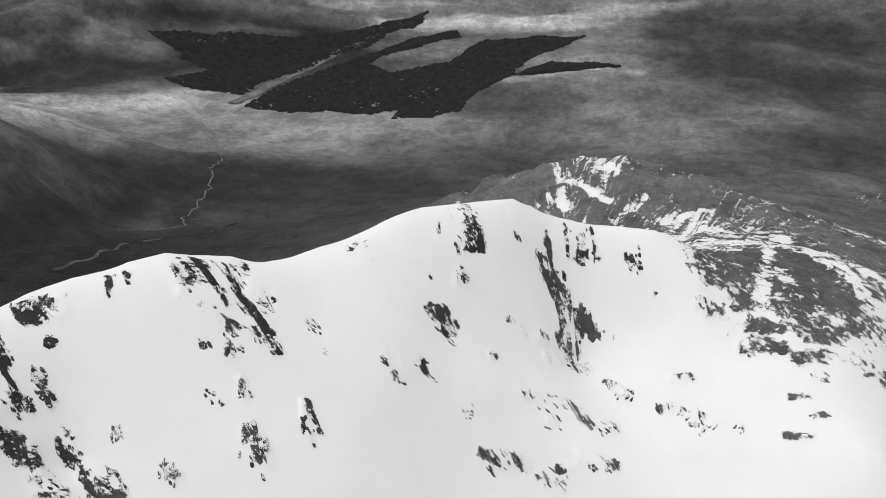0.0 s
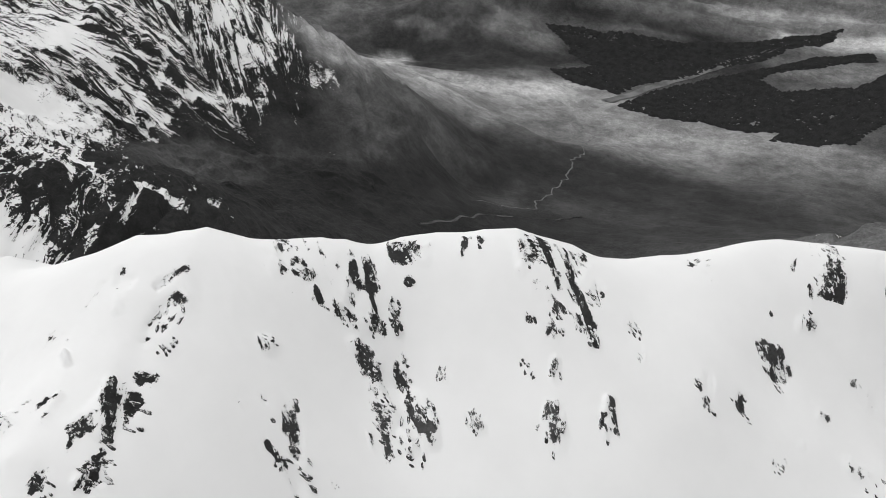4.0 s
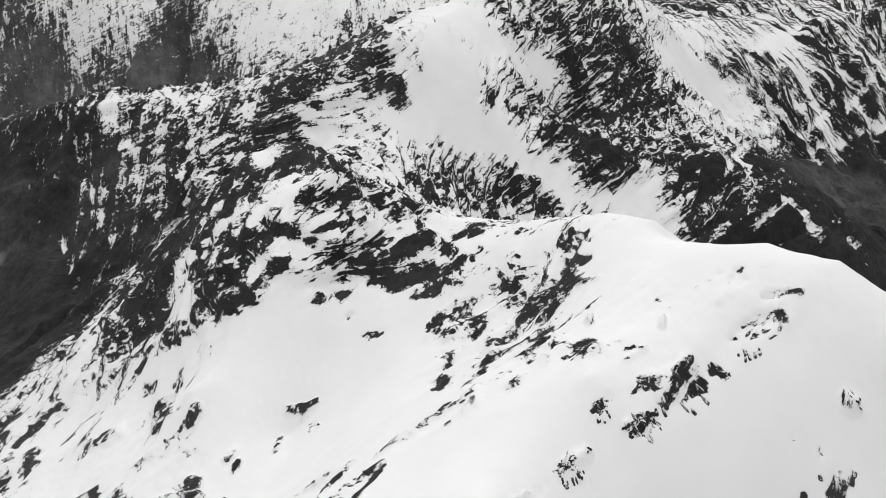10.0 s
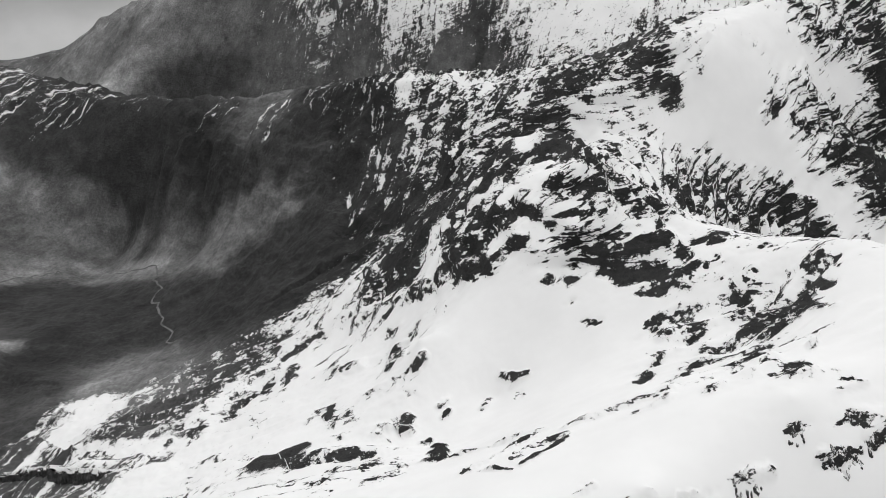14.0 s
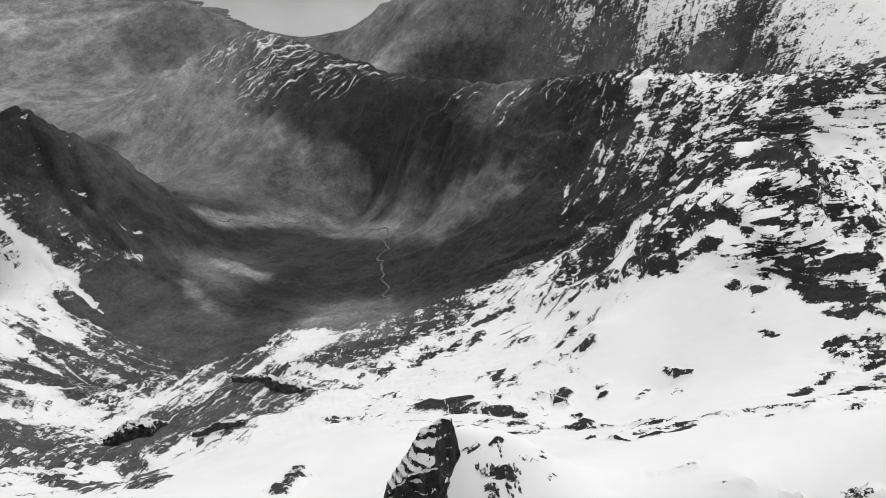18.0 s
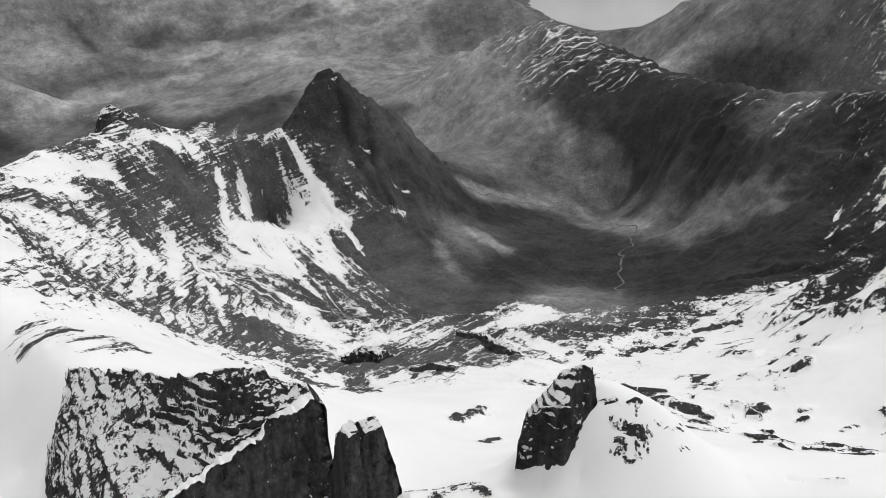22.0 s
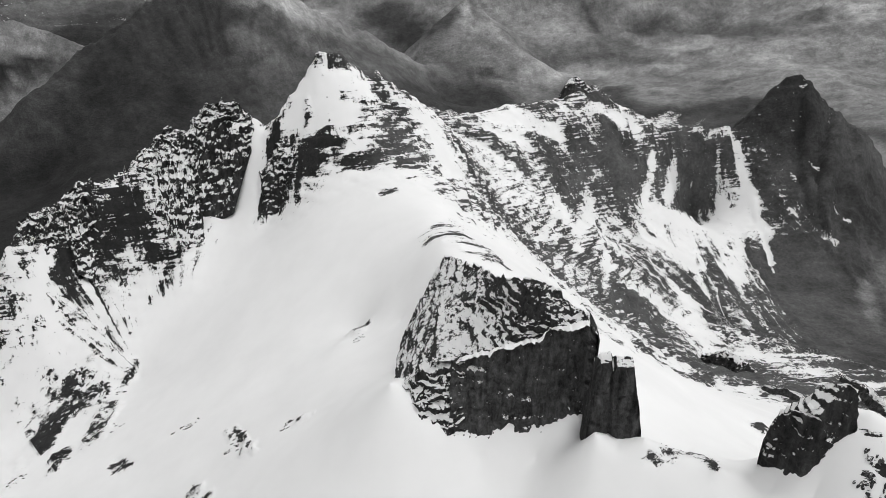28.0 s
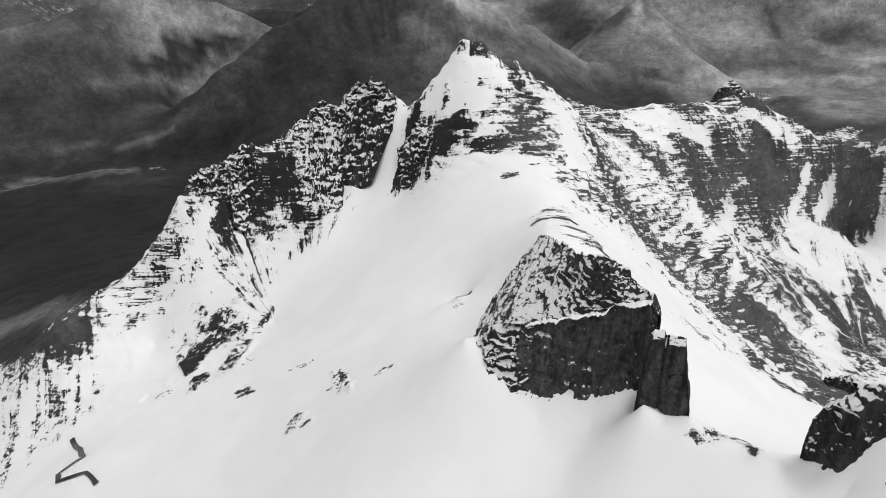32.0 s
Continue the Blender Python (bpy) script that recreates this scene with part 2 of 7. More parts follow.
def drawn_in(p):
    """Brings what lies beyond NEAR towards the eye along its own line of sight, so that the far land stays within the clipping distance."""
    d = p - np.array(EYE)
    r = np.linalg.norm(d, axis=-1, keepdims=True)
    g = np.where(r < NEAR, r, NEAR + (FAR - NEAR) * (1 - np.exp(-(r - NEAR) / (FAR - NEAR))))
    return np.array(EYE) + d * g / r


FINE = 1
azimuth = np.radians(np.concatenate([np.arange(-37, 237, 0.155 * FINE), np.arange(237, 322, 3.0)]))
radius = np.concatenate([np.linspace(0.1, 195, 15, endpoint=False), np.linspace(195, 700, 240 // FINE, endpoint=False), np.linspace(700, 1800, 250 // FINE, endpoint=False), np.geomspace(1800, 14000, 170 // FINE)])
AA, RR = np.meshgrid(azimuth, radius, indexing="ij")
AA, RR = AA.astype(np.float32), RR.astype(np.float32)
GX, GY = EYE[0] - np.sin(AA) * RR, EYE[1] + np.cos(AA) * RR

# what covers the land: x, y, share of bare ground, banding of the rock, brightness of the ground where no snow lies
# cloud shadow is worked into some of the darker brightness values
COVER = {}
COVER['north_west_slope'] = [(-220, 340, 0.14, -1, 0.03), (-165, 355, 0.1, -1, 0.03), (-100, 360, 0.14, -1, 0.03), (-50, 380, 0.06, -1, 0.03), (-75, 450, 0.05, -1, 0.03), (30, 520, 0.12, -1, 0.03), (110, 575, 0.14, -1, 0.03), (95, 540, 0.12, -1, 0.06), (105, 520, 0.14, -1, 0.07), (5, 370, 0.03, -1, 0.03), (95, 445, 0.15, -1, 0.08), (45, 365, 0.1, -1, 0.08), (180, 550, 0.08, -1, 0.03), (175, 505, 0.15, -1, 0.03)]
COVER['north_west_foot'] = [(235, 575, 0.65, -0.4, 0.09), (310, 625, 0.65, -0.4, 0.09), (250, 530, 0.45, -0.4, 0.09), (320, 520, 0.55, -0.4, 0.09), (325, 475, 0.4, -0.4, 0.09), (250, 460, 0.15, -0.4, 0.09), (265, 395, 0.1, -0.4, 0.09), (180, 440, 0.28, -0.4, 0.05), (190, 395, 0.05, -0.4, 0.09), (-210, 275, 0.25, -0.4, 0.03), (-240, 340, 0.35, -0.4, 0.03), (-155, 430, 0.5, -0.4, 0.03), (-230, 375, 0.35, -0.4, 0.03), (20, 550, 0.4, -0.4, 0.03)]
COVER['spur_hill'] = [(340, 1295, 0.82, 0.1, 0.1), (480, 1230, 0.88, 0.1, 0.1), (270, 1250, 0.78, 0.1, 0.1), (650, 1130, 0.8, 0.1, 0.1), (320, 590, 0.7, 0.1, 0.1)]
COVER['west_moor'] = [(-1125, 2345, 1, 0, 0.035), (-300, 1915, 1, 0, 0.03), (-1275, 3300, 1, 0, 0.16), (-1700, 3140, 1, 0, 0.14), (-595, 3315, 1, 0, 0.15), (-215, 3210, 1, 0, 0.09), (-165, 2380, 1, 0, 0.03), (-1110, 2080, 1, 0, 0.05), (260, 2715, 1, 0, 0.05), (1000, 1765, 1, 0, 0.09), (1090, 2565, 1, 0, 0.05), (950, 3830, 1, 0, 0.08), (810, 3190, 1, 0, 0.16), (1420, 3465, 1, 0, 0.05), (1725, 2980, 1, 0, 0.035), (-905, 1380, 1, 0, 0.02)]
COVER['far_moor'] = [(-710, 4500, 1, 0, 0.0372), (445, 5040, 1, 0, 0.0558), (-1390, 4710, 1, 0, 0.0217), (-2385, 4555, 1, 0, 0.031), (-1950, 5350, 1, 0, 0.0496), (80, 6805, 1, 0, 0.112), (1015, 6300, 1, 0, 0.124), (570, 4425, 1, 0, 0.0744), (2285, 5350, 1, 0, 0.0496), (2860, 5290, 1, 0, 0.0496), (1885, 6070, 1, 0, 0.062), (-2020, 4090, 1, 0, 0.0217), (-940, 4245, 1, 0, 0.062), (-125, 4920, 1, 0, 0.0558), (205, 3925, 1, 0, 0.0496)]
COVER['snow_cone'] = [(-1605, 1360, 0.48, 0, 0.02), (-1570, 1545, 0.5, 0, 0.02), (-1385, 1600, 0.7, 0, 0.03), (-1430, 1305, 0.7, 0, 0.02), (-1470, 1565, 0.6, 0, 0.02), (-1400, 1770, 0.82, 0, 0.03), (-1520, 1125, 0.5, 0, 0.02), (-1700, 1155, 0.4, 0, 0.02), (-1500, 880, 0.3, 0, 0.02), (-1270, 1405, 1, 0, 0.05), (-1230, 1115, 1, 0, 0.06), (-1125, 1210, 1, 0, 0.018), (-1165, 1740, 1, 0, 0.07), (-1155, 2070, 1, 0, 0.09), (-1320, 1790, 0.98, 0, 0.06), (-890, 1635, 1, 0, 0.03), (-960, 1230, 1, 0, 0.03), (-1345, 1390, 0.95, 0, 0.03)]
COVER['west_crags'] = [(-1345, 375, 0.4, 1, 0.02), (-1370, 465, 0.5, 1, 0.02), (-1350, 580, 0.75, 1, 0.02), (-1340, 685, 0.2, 1, 0.02), (-1235, 470, 0.55, 1, 0.02), (-1220, 370, 0.5, 1, 0.02), (-1030, 435, 0.8, 1, 0.02), (-1045, 335, 0.4, 1, 0.02), (-990, 605, 0.72, 1, 0.02), (-925, 600, 0.72, 1, 0.02), (-990, 460, 0.1, 1, 0.02), (-1065, 235, 0.15, 1, 0.02), (-990, 230, 0.55, 1, 0.02), (-980, 300, 0.6, 1, 0.02), (-960, 190, 0.5, 1, 0.02)]
COVER['craggy_peaks'] = [(-2500, -520, 0.85, 1, 0.06), (-2570, -485, 0.45, 1, 0.02), (-2510, -120, 0.22, 1, 0.02), (-1100, 85, 0.65, 1, 0.02), (-1100, 170, 0.05, 1, 0.02), (-1270, 240, 0.1, 1, 0.02), (-1320, 380, 0.35, 1, 0.02), (-1310, 475, 0.55, 1, 0.02), (-1335, 585, 0.75, 1, 0.02), (-1505, 835, 0.2, 1, 0.02), (-1225, -260, 0.6, 1, 0.02), (-1145, -170, 0.55, 1, 0.02), (-1115, -90, 0.6, 1, 0.02), (-1050, 10, 0.35, 1, 0.02), (-775, -60, 0.85, 1, 0.02), (-815, -140, 0.75, 1, 0.02)]
COVER['rock_spur'] = [(-695, -10, 0.66, 1, 0.02), (-890, 55, 0.4, 1, 0.02), (-920, 145, 0.55, 1, 0.02), (-995, 265, 0.6, 1, 0.02), (-980, 340, 0.3, 1, 0.02), (-605, 0, 0.46, 1, 0.02), (-580, 45, 0.46, 1, 0.02), (-540, 115, 0.38, 1, 0.02), (-470, 140, 0.5, 1, 0.02), (-470, 85, 0.34, 1, 0.02), (-675, -125, 0.62, 1, 0.02), (-850, -220, 0.72, 1, 0.02), (-745, -235, 0.75, 1, 0.02), (-660, -150, 0.56, 1, 0.02), (-580, -30, 0.44, 1, 0.02), (-505, 160, 0.3, 1, 0.02)]
COVER['south_snow'] = [(-560, -85, 0.0345, 0.7, 0.03), (-480, 5, 0.0345, 0.7, 0.03), (-345, 135, 0.138, 0.7, 0.03), (-370, 100, 0.345, 0.7, 0.03), (-285, 160, 0.345, 0.7, 0.03), (-270, 120, 0.172, 0.7, 0.03), (-310, 230, 0.23, 0.7, 0.03), (-255, 215, 0.0345, 0.7, 0.03), (-575, -190, 0.345, 0.7, 0.03), (-490, -150, 0.345, 0.7, 0.03), (-495, -85, 0.115, 0.7, 0.03), (-335, -10, 0.115, 0.7, 0.03), (-250, 85, 0.287, 0.7, 0.03), (-235, 125, 0.0575, 0.7, 0.03), (-485, 50, 0.0345, 0.7, 0.03), (-550, -35, 0.069, 0.7, 0.03)]
COVER['summit_flank'] = [(-260, 250, 0.325, -0.6, 0.03), (-235, 295, 0.286, -0.6, 0.03), (-275, 305, 0.325, -0.6, 0.03), (-270, 320, 0.39, -0.6, 0.03), (-835, 795, 0.156, -0.6, 0.03), (-440, 185, 0.039, -0.6, 0.03), (-370, 225, 0.065, -0.6, 0.03), (-250, 150, 0.052, -0.6, 0.03), (-225, 255, 0.13, -0.6, 0.03)]
COVER['loch_mountain'] = [(-2585, -1460, 1, 0.3, 0.102), (-2545, -980, 0.42, 0.3, 0.03), (-2600, -695, 0.22, 0.3, 0.03), (-2535, -440, 0.5, 0.3, 0.03), (-2500, -165, 0.3, 0.3, 0.03), (-2470, 95, 0.4, 0.3, 0.03), (-1115, 90, 0.5, 0.3, 0.03), (-2590, -1165, 0.5, 0.3, 0.06), (-2455, -830, 0.8, 0.3, 0.08), (-2740, -2050, 1, 0.3, 0.153), (-2410, -345, 0.92, 0.3, 0.06), (-2765, -1775, 1, 0.3, 0.119), (-2655, -1230, 0.75, 0.3, 0.05)]
COVER['south_corrie_west'] = [(-1385, -825, 1, 0.2, 0.03), (-1470, -1170, 1, 0.2, 0.02), (-1170, -610, 1, 0.2, 0.06), (-1365, -1145, 1, 0.2, 0.07), (-1200, -835, 1, 0.2, 0.08), (-1060, -970, 1, 0.2, 0.03), (-925, -675, 1, 0.2, 0.05), (-765, -680, 1, 0.2, 0.09), (-1005, -545, 0.98, 0.2, 0.035), (-1000, -375, 0.8, 0.2, 0.02), (-1240, -450, 0.75, 0.2, 0.02), (-1215, -280, 0.4, 0.2, 0.04), (-1160, -355, 0.6, 0.2, 0.04), (-1210, -180, 0.5, 0.2, 0.04)]
COVER['south_corrie_edge'] = [(-830, -70, 0.75, 0.6, 0.04), (-760, -50, 0.4, 0.6, 0.04), (-1035, 15, 0.4, 0.6, 0.04), (-1040, 95, 0.15, 0.6, 0.04), (-755, -390, 0.4, 0.6, 0.04), (-680, -480, 0.5, 0.6, 0.06), (-570, -495, 0.4, 0.6, 0.04), (-635, -630, 0.35, 0.6, 0.04), (-570, -275, 0.25, 0.6, 0.04), (-450, -175, 0.25, 0.6, 0.04), (-510, -135, 0.05, 0.6, 0.04), (-415, -325, 0.4, 0.6, 0.04)]
COVER['east_flank'] = [(-605, -1370, 0.84, 0.1, 0.018), (-615, -1310, 0.8, 0.1, 0.045), (-445, -1330, 0.75, 0.1, 0.05), (-515, -1310, 0.35, 0.1, 0.045), (-515, -1235, 0.25, 0.1, 0.045), (-450, -1300, 0.35, 0.1, 0.045), (-305, -1080, 0.25, 0.1, 0.045), (-425, -1055, 0.45, 0.1, 0.05), (-280, -910, 0.35, 0.1, 0.045), (-385, -895, 0.5, 0.1, 0.05), (-560, -1085, 0.93, 0.1, 0.05), (-645, -1030, 1, 0.1, 0.06), (-765, -1040, 1, 0.1, 0.12), (-960, -1045, 1, 0.1, 0.035), (-750, -825, 1, 0.1, 0.05)]
COVER['corrie_floor'] = [(-740, -695, 1, 0.2, 0.1), (-910, -745, 1, 0.2, 0.03), (-930, -560, 1, 0.2, 0.03), (-565, -700, 0.6, 0.2, 0.05), (-550, -855, 0.78, 0.2, 0.06), (-625, -670, 0.5, 0.2, 0.05), (-385, -670, 0.4, 0.2, 0.07), (-335, -475, 0.3, 0.2, 0.05), (-185, -545, 0.35, 0.2, 0.06), (-80, -460, 0.25, 0.2, 0.05), (-200, -340, 0.1, 0.2, 0.05), (-270, -310, 0.12, 0.2, 0.05), (-205, -195, 0.15, 0.2, 0.05), (-205, -265, 0.25, 0.2, 0.05), (-580, -425, 0.3, 0.2, 0.05), (-610, -310, 0.2, 0.2, 0.05), (-515, -130, 0.18, 0.2, 0.05), (-175, -55, 0.12, 0.2, 0.05)]
COVER['south_ridge'] = [(-1655, -1670, 0.65, 0.2, 0.03), (-1795, -1915, 0.65, 0.2, 0.03), (-1535, -1255, 0.98, 0.2, 0.018), (-1435, -1040, 1, 0.2, 0.02), (-1415, -1305, 1, 0.2, 0.05), (-1410, -1900, 1, 0.2, 0.06), (-1145, -1450, 1, 0.2, 0.07), (-2440, -3470, 1, 0.2, 0.08), (-2075, -4005, 1, 0.2, 0.09), (-2190, -4865, 1, 0.2, 0.12), (-2875, -4005, 1, 0.2, 0.06), (-2665, -1855, 1, 0.2, 0.02), (-1180, -590, 1, 0.2, 0.04), (-1340, -1200, 1, 0.2, 0.07), (-1240, -1040, 1, 0.2, 0.1), (-1145, -700, 1, 0.2, 0.07), (-1045, -665, 1, 0.2, 0.03)]
COVER['south_east_face'] = [(-480, -1240, 0.25, 0.1, 0.05), (-160, -1140, 0.6, 0.1, 0.03), (-120, -1155, 0.45, 0.1, 0.05), (-390, -1290, 0.62, 0.1, 0.05), (-340, -1265, 0.42, 0.1, 0.05), (-590, -1235, 0.64, 0.1, 0.03), (-725, -1165, 0.95, 0.1, 0.035), (-640, -1020, 0.9, 0.1, 0.05), (-595, -1355, 0.84, 0.1, 0.018), (-25, -1140, 0.22, 0.1, 0.05), (100, -840, 0.12, 0.1, 0.05), (135, -665, 0.6, 0.1, 0.05), (30, -640, 0.5, 0.1, 0.06), (-60, -805, 0.45, 0.1, 0.06), (70, -445, 0.5, 0.1, 0.05), (-210, -945, 0.4, 0.1, 0.05), (-340, -1075, 0.3, 0.1, 0.05)]
COVER['south_east_foot'] = [(-180, -725, 0.5, 0.1, 0.055), (-100, -300, 0.55, 0.1, 0.055), (-545, -965, 0.75, 0.1, 0.055), (-640, -1280, 0.88, 0.1, 0.03), (-855, -1125, 1, 0.1, 0.05), (-575, -3840, 0.6, 0.1, 0.02), (135, -540, 0.03, 0.1, 0.055), (170, -415, 0.04, 0.1, 0.055), (-130, -210, 0.05, 0.1, 0.055), (-185, -230, 0.25, 0.1, 0.055), (-1390, -2040, 1, 0.1, 0.07), (-380, -880, 0.2, 0.1, 0.055), (-425, -1350, 0.2, 0.1, 0.055)]
COVER['great_glen'] = [(-425, -4240, 1, 0, 0.1), (175, -4310, 1, 0, 0.1), (-110, -5190, 1, 0, 0.07), (-485, -5310, 1, 0, 0.08), (-1550, -4860, 1, 0, 0.07), (-1050, -3765, 1, 0, 0.09), (-2145, -4130, 1, 0, 0.09), (-2545, -3685, 1, 0, 0.06), (150, -3635, 1, 0, 0.03), (-280, -3940, 1, 0, 0.035), (-425, -1420, 1, 0, 0.04)]
COVER['pinnacle_ridge'] = [(215, -730, 0.08, 0.5, 0.02), (230, -715, 0.05, 0.5, 0.02), (190, -720, 0.12, 0.5, 0.02), (245, -705, 0.06, 0.5, 0.02), (160, -735, 0.5, 0.5, 0.04), (180, -670, 0.4, 0.5, 0.02), (240, -665, 0.75, 0.5, 0.02), (290, -665, 0.45, 0.5, 0.02), (135, -655, 0.5, 0.5, 0.05), (90, -615, 0.4, 0.5, 0.02), (205, -630, 0.4, 0.5, 0.02), (395, -740, 0.5, 0.5, 0.02), (440, -700, 0.45, 0.5, 0.02), (460, -645, 0.4, 0.5, 0.02), (530, -665, 0.45, 0.5, 0.02), (570, -660, 0.45, 0.5, 0.02), (610, -610, 0.45, 0.5, 0.02), (430, -665, 0.4, 0.5, 0.02), (365, -700, 0.25, 0.5, 0.02)]
COVER['east_bowl'] = [(605, -565, 0.1, -0.8, 0.03), (415, -530, 0.02, -0.8, 0.03), (255, -505, 0.02, -0.8, 0.03), (135, -350, 0.03, -0.8, 0.03), (500, -505, 0.25, -0.8, 0.03), (315, -340, 0.12, -0.8, 0.03), (230, -265, 0.15, -0.8, 0.03), (570, -450, 0.18, -0.8, 0.03), (390, -320, 0.05, -0.8, 0.03), (150, -205, 0.04, -0.8, 0.03), (135, -140, 0.02, -0.8, 0.03), (325, -635, 0.04, -0.8, 0.03), (160, -525, 0.05, -0.8, 0.03), (115, -460, 0.03, -0.8, 0.03)]
COVER['south_face'] = [(55, -820, 0.35, 0.3, 0.05), (-15, -875, 0.38, 0.3, 0.05), (40, -490, 0.38, 0.3, 0.06), (-5, -625, 0.4, 0.3, 0.06), (-165, -940, 0.28, 0.3, 0.05), (-130, -1120, 0.7, 0.3, 0.04), (-255, -1210, 0.75, 0.3, 0.04), (-400, -1280, 0.7, 0.3, 0.05), (-425, -1130, 0.25, 0.3, 0.05), (-90, -520, 0.5, 0.3, 0.06), (-180, -565, 0.5, 0.3, 0.06), (-290, -815, 0.2, 0.3, 0.05), (-110, -235, 0.15, 0.3, 0.05), (-585, -1110, 0.93, 0.3, 0.035), (-670, -1045, 1, 0.3, 0.03), (-475, -935, 0.7, 0.3, 0.05), (-530, -825, 0.6, 0.3, 0.05), (-65, -100, 0.15, 0.3, 0.05), (-150, -70, 0.2, 0.3, 0.05)]
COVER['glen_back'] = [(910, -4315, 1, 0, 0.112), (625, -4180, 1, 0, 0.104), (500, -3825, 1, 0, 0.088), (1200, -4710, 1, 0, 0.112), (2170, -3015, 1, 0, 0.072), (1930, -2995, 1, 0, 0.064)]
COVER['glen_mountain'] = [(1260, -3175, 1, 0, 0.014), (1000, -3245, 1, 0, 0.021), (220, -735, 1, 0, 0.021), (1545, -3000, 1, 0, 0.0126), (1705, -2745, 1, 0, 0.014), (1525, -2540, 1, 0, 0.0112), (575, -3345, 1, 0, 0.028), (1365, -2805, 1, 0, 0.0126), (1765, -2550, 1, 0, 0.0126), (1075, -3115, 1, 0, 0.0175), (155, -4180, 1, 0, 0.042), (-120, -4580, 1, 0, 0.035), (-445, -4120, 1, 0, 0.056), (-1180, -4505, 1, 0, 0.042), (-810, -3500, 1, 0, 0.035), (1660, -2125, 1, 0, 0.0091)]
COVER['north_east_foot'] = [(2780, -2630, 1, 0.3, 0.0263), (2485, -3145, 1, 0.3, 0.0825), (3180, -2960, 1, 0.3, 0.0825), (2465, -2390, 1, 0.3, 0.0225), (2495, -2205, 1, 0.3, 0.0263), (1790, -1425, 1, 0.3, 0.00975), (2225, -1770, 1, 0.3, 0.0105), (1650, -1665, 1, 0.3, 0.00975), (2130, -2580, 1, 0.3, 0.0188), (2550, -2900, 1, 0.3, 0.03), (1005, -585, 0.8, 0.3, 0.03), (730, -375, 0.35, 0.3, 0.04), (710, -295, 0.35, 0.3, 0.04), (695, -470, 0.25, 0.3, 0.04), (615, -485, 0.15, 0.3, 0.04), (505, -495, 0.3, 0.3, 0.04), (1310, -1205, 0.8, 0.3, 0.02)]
COVER['wedge'] = [(-850, 810, 0.85, 0.5, 0.025), (-835, 755, 0.8, 0.5, 0.025), (-815, 825, 0.95, 0.5, 0.025)]
COVER['behind_saddle'] = [(-360, -1385, 1, 0, 0.06), (-460, -1370, 1, 0, 0.06), (-295, -1415, 1, 0, 0.06)]
COVER['dark_spur_end'] = [(-825, 770, 0.8, 0.6, 0.02), (-900, 765, 0.75, 0.6, 0.02), (-865, 825, 0.8, 0.6, 0.02), (-865, 880, 0.9, 0.6, 0.03)]
COVER['cone_hill'] = [(130, -4520, 1, 0, 0.15), (230, -4340, 1, 0, 0.14), (40, -4295, 1, 0, 0.12), (470, -3360, 1, 0, 0.03), (200, -3610, 1, 0, 0.03), (-200, -3860, 1, 0, 0.1), (-325, -4380, 1, 0, 0.13), (-720, -5020, 1, 0, 0.06), (-395, -5390, 1, 0, 0.08), (-1365, -5320, 1, 0, 0.05), (-1695, -4840, 1, 0, 0.07), (-2045, -4555, 1, 0, 0.06), (-1620, -3170, 1, 0, 0.05), (-725, -3835, 1, 0, 0.09), (-460, -1395, 1, 0, 0.03), (-200, -1300, 1, 0, 0.035)]
COVER['lower_slope'] = [(-610, -475, 0.483, 0.6, 0.035), (-595, -360, 0.345, 0.6, 0.035), (-615, -265, 0.345, 0.6, 0.035), (-530, -170, 0.299, 0.6, 0.035), (-465, -215, 0.276, 0.6, 0.035), (-470, -300, 0.368, 0.6, 0.035), (-440, -130, 0.138, 0.6, 0.035), (-475, -90, 0.0575, 0.6, 0.035), (-475, -40, 0.092, 0.6, 0.035), (-330, 0, 0.115, 0.6, 0.035), (-410, 65, 0.23, 0.6, 0.035)]
COVER['lower_slope_b'] = [(-385, 110, 0.287, 0.6, 0.035), (-465, 150, 0.402, 0.6, 0.035), (-475, 85, 0.345, 0.6, 0.035), (-280, 140, 0.345, 0.6, 0.035), (-440, 5, 0.046, 0.6, 0.035), (-530, -95, 0.0345, 0.6, 0.035), (-535, -15, 0.115, 0.6, 0.035), (-620, -190, 0.115, 0.6, 0.035), (-730, -340, 0.402, 0.6, 0.035), (-400, -170, 0.345, 0.6, 0.035), (-250, 90, 0.138, 0.6, 0.035)]
COVER['spur_hill_snow'] = [(270, 1350, 0.5, 0.2, 0.1), (230, 1280, 0.5, 0.2, 0.1), (330, 1370, 0.5, 0.2, 0.1), (355, 1115, 0.52, 0.2, 0.1), (250, 1220, 0.6, 0.2, 0.1), (185, 1365, 0.98, 0.2, 0.1), (310, 1240, 0.85, 0.2, 0.1), (345, 1200, 0.75, 0.2, 0.1)]
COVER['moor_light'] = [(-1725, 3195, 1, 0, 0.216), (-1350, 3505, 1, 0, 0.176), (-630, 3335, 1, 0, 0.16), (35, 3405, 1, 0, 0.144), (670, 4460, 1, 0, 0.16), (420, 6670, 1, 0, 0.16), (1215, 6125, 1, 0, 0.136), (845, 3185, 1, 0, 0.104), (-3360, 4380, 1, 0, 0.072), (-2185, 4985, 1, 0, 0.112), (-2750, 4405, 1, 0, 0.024)]
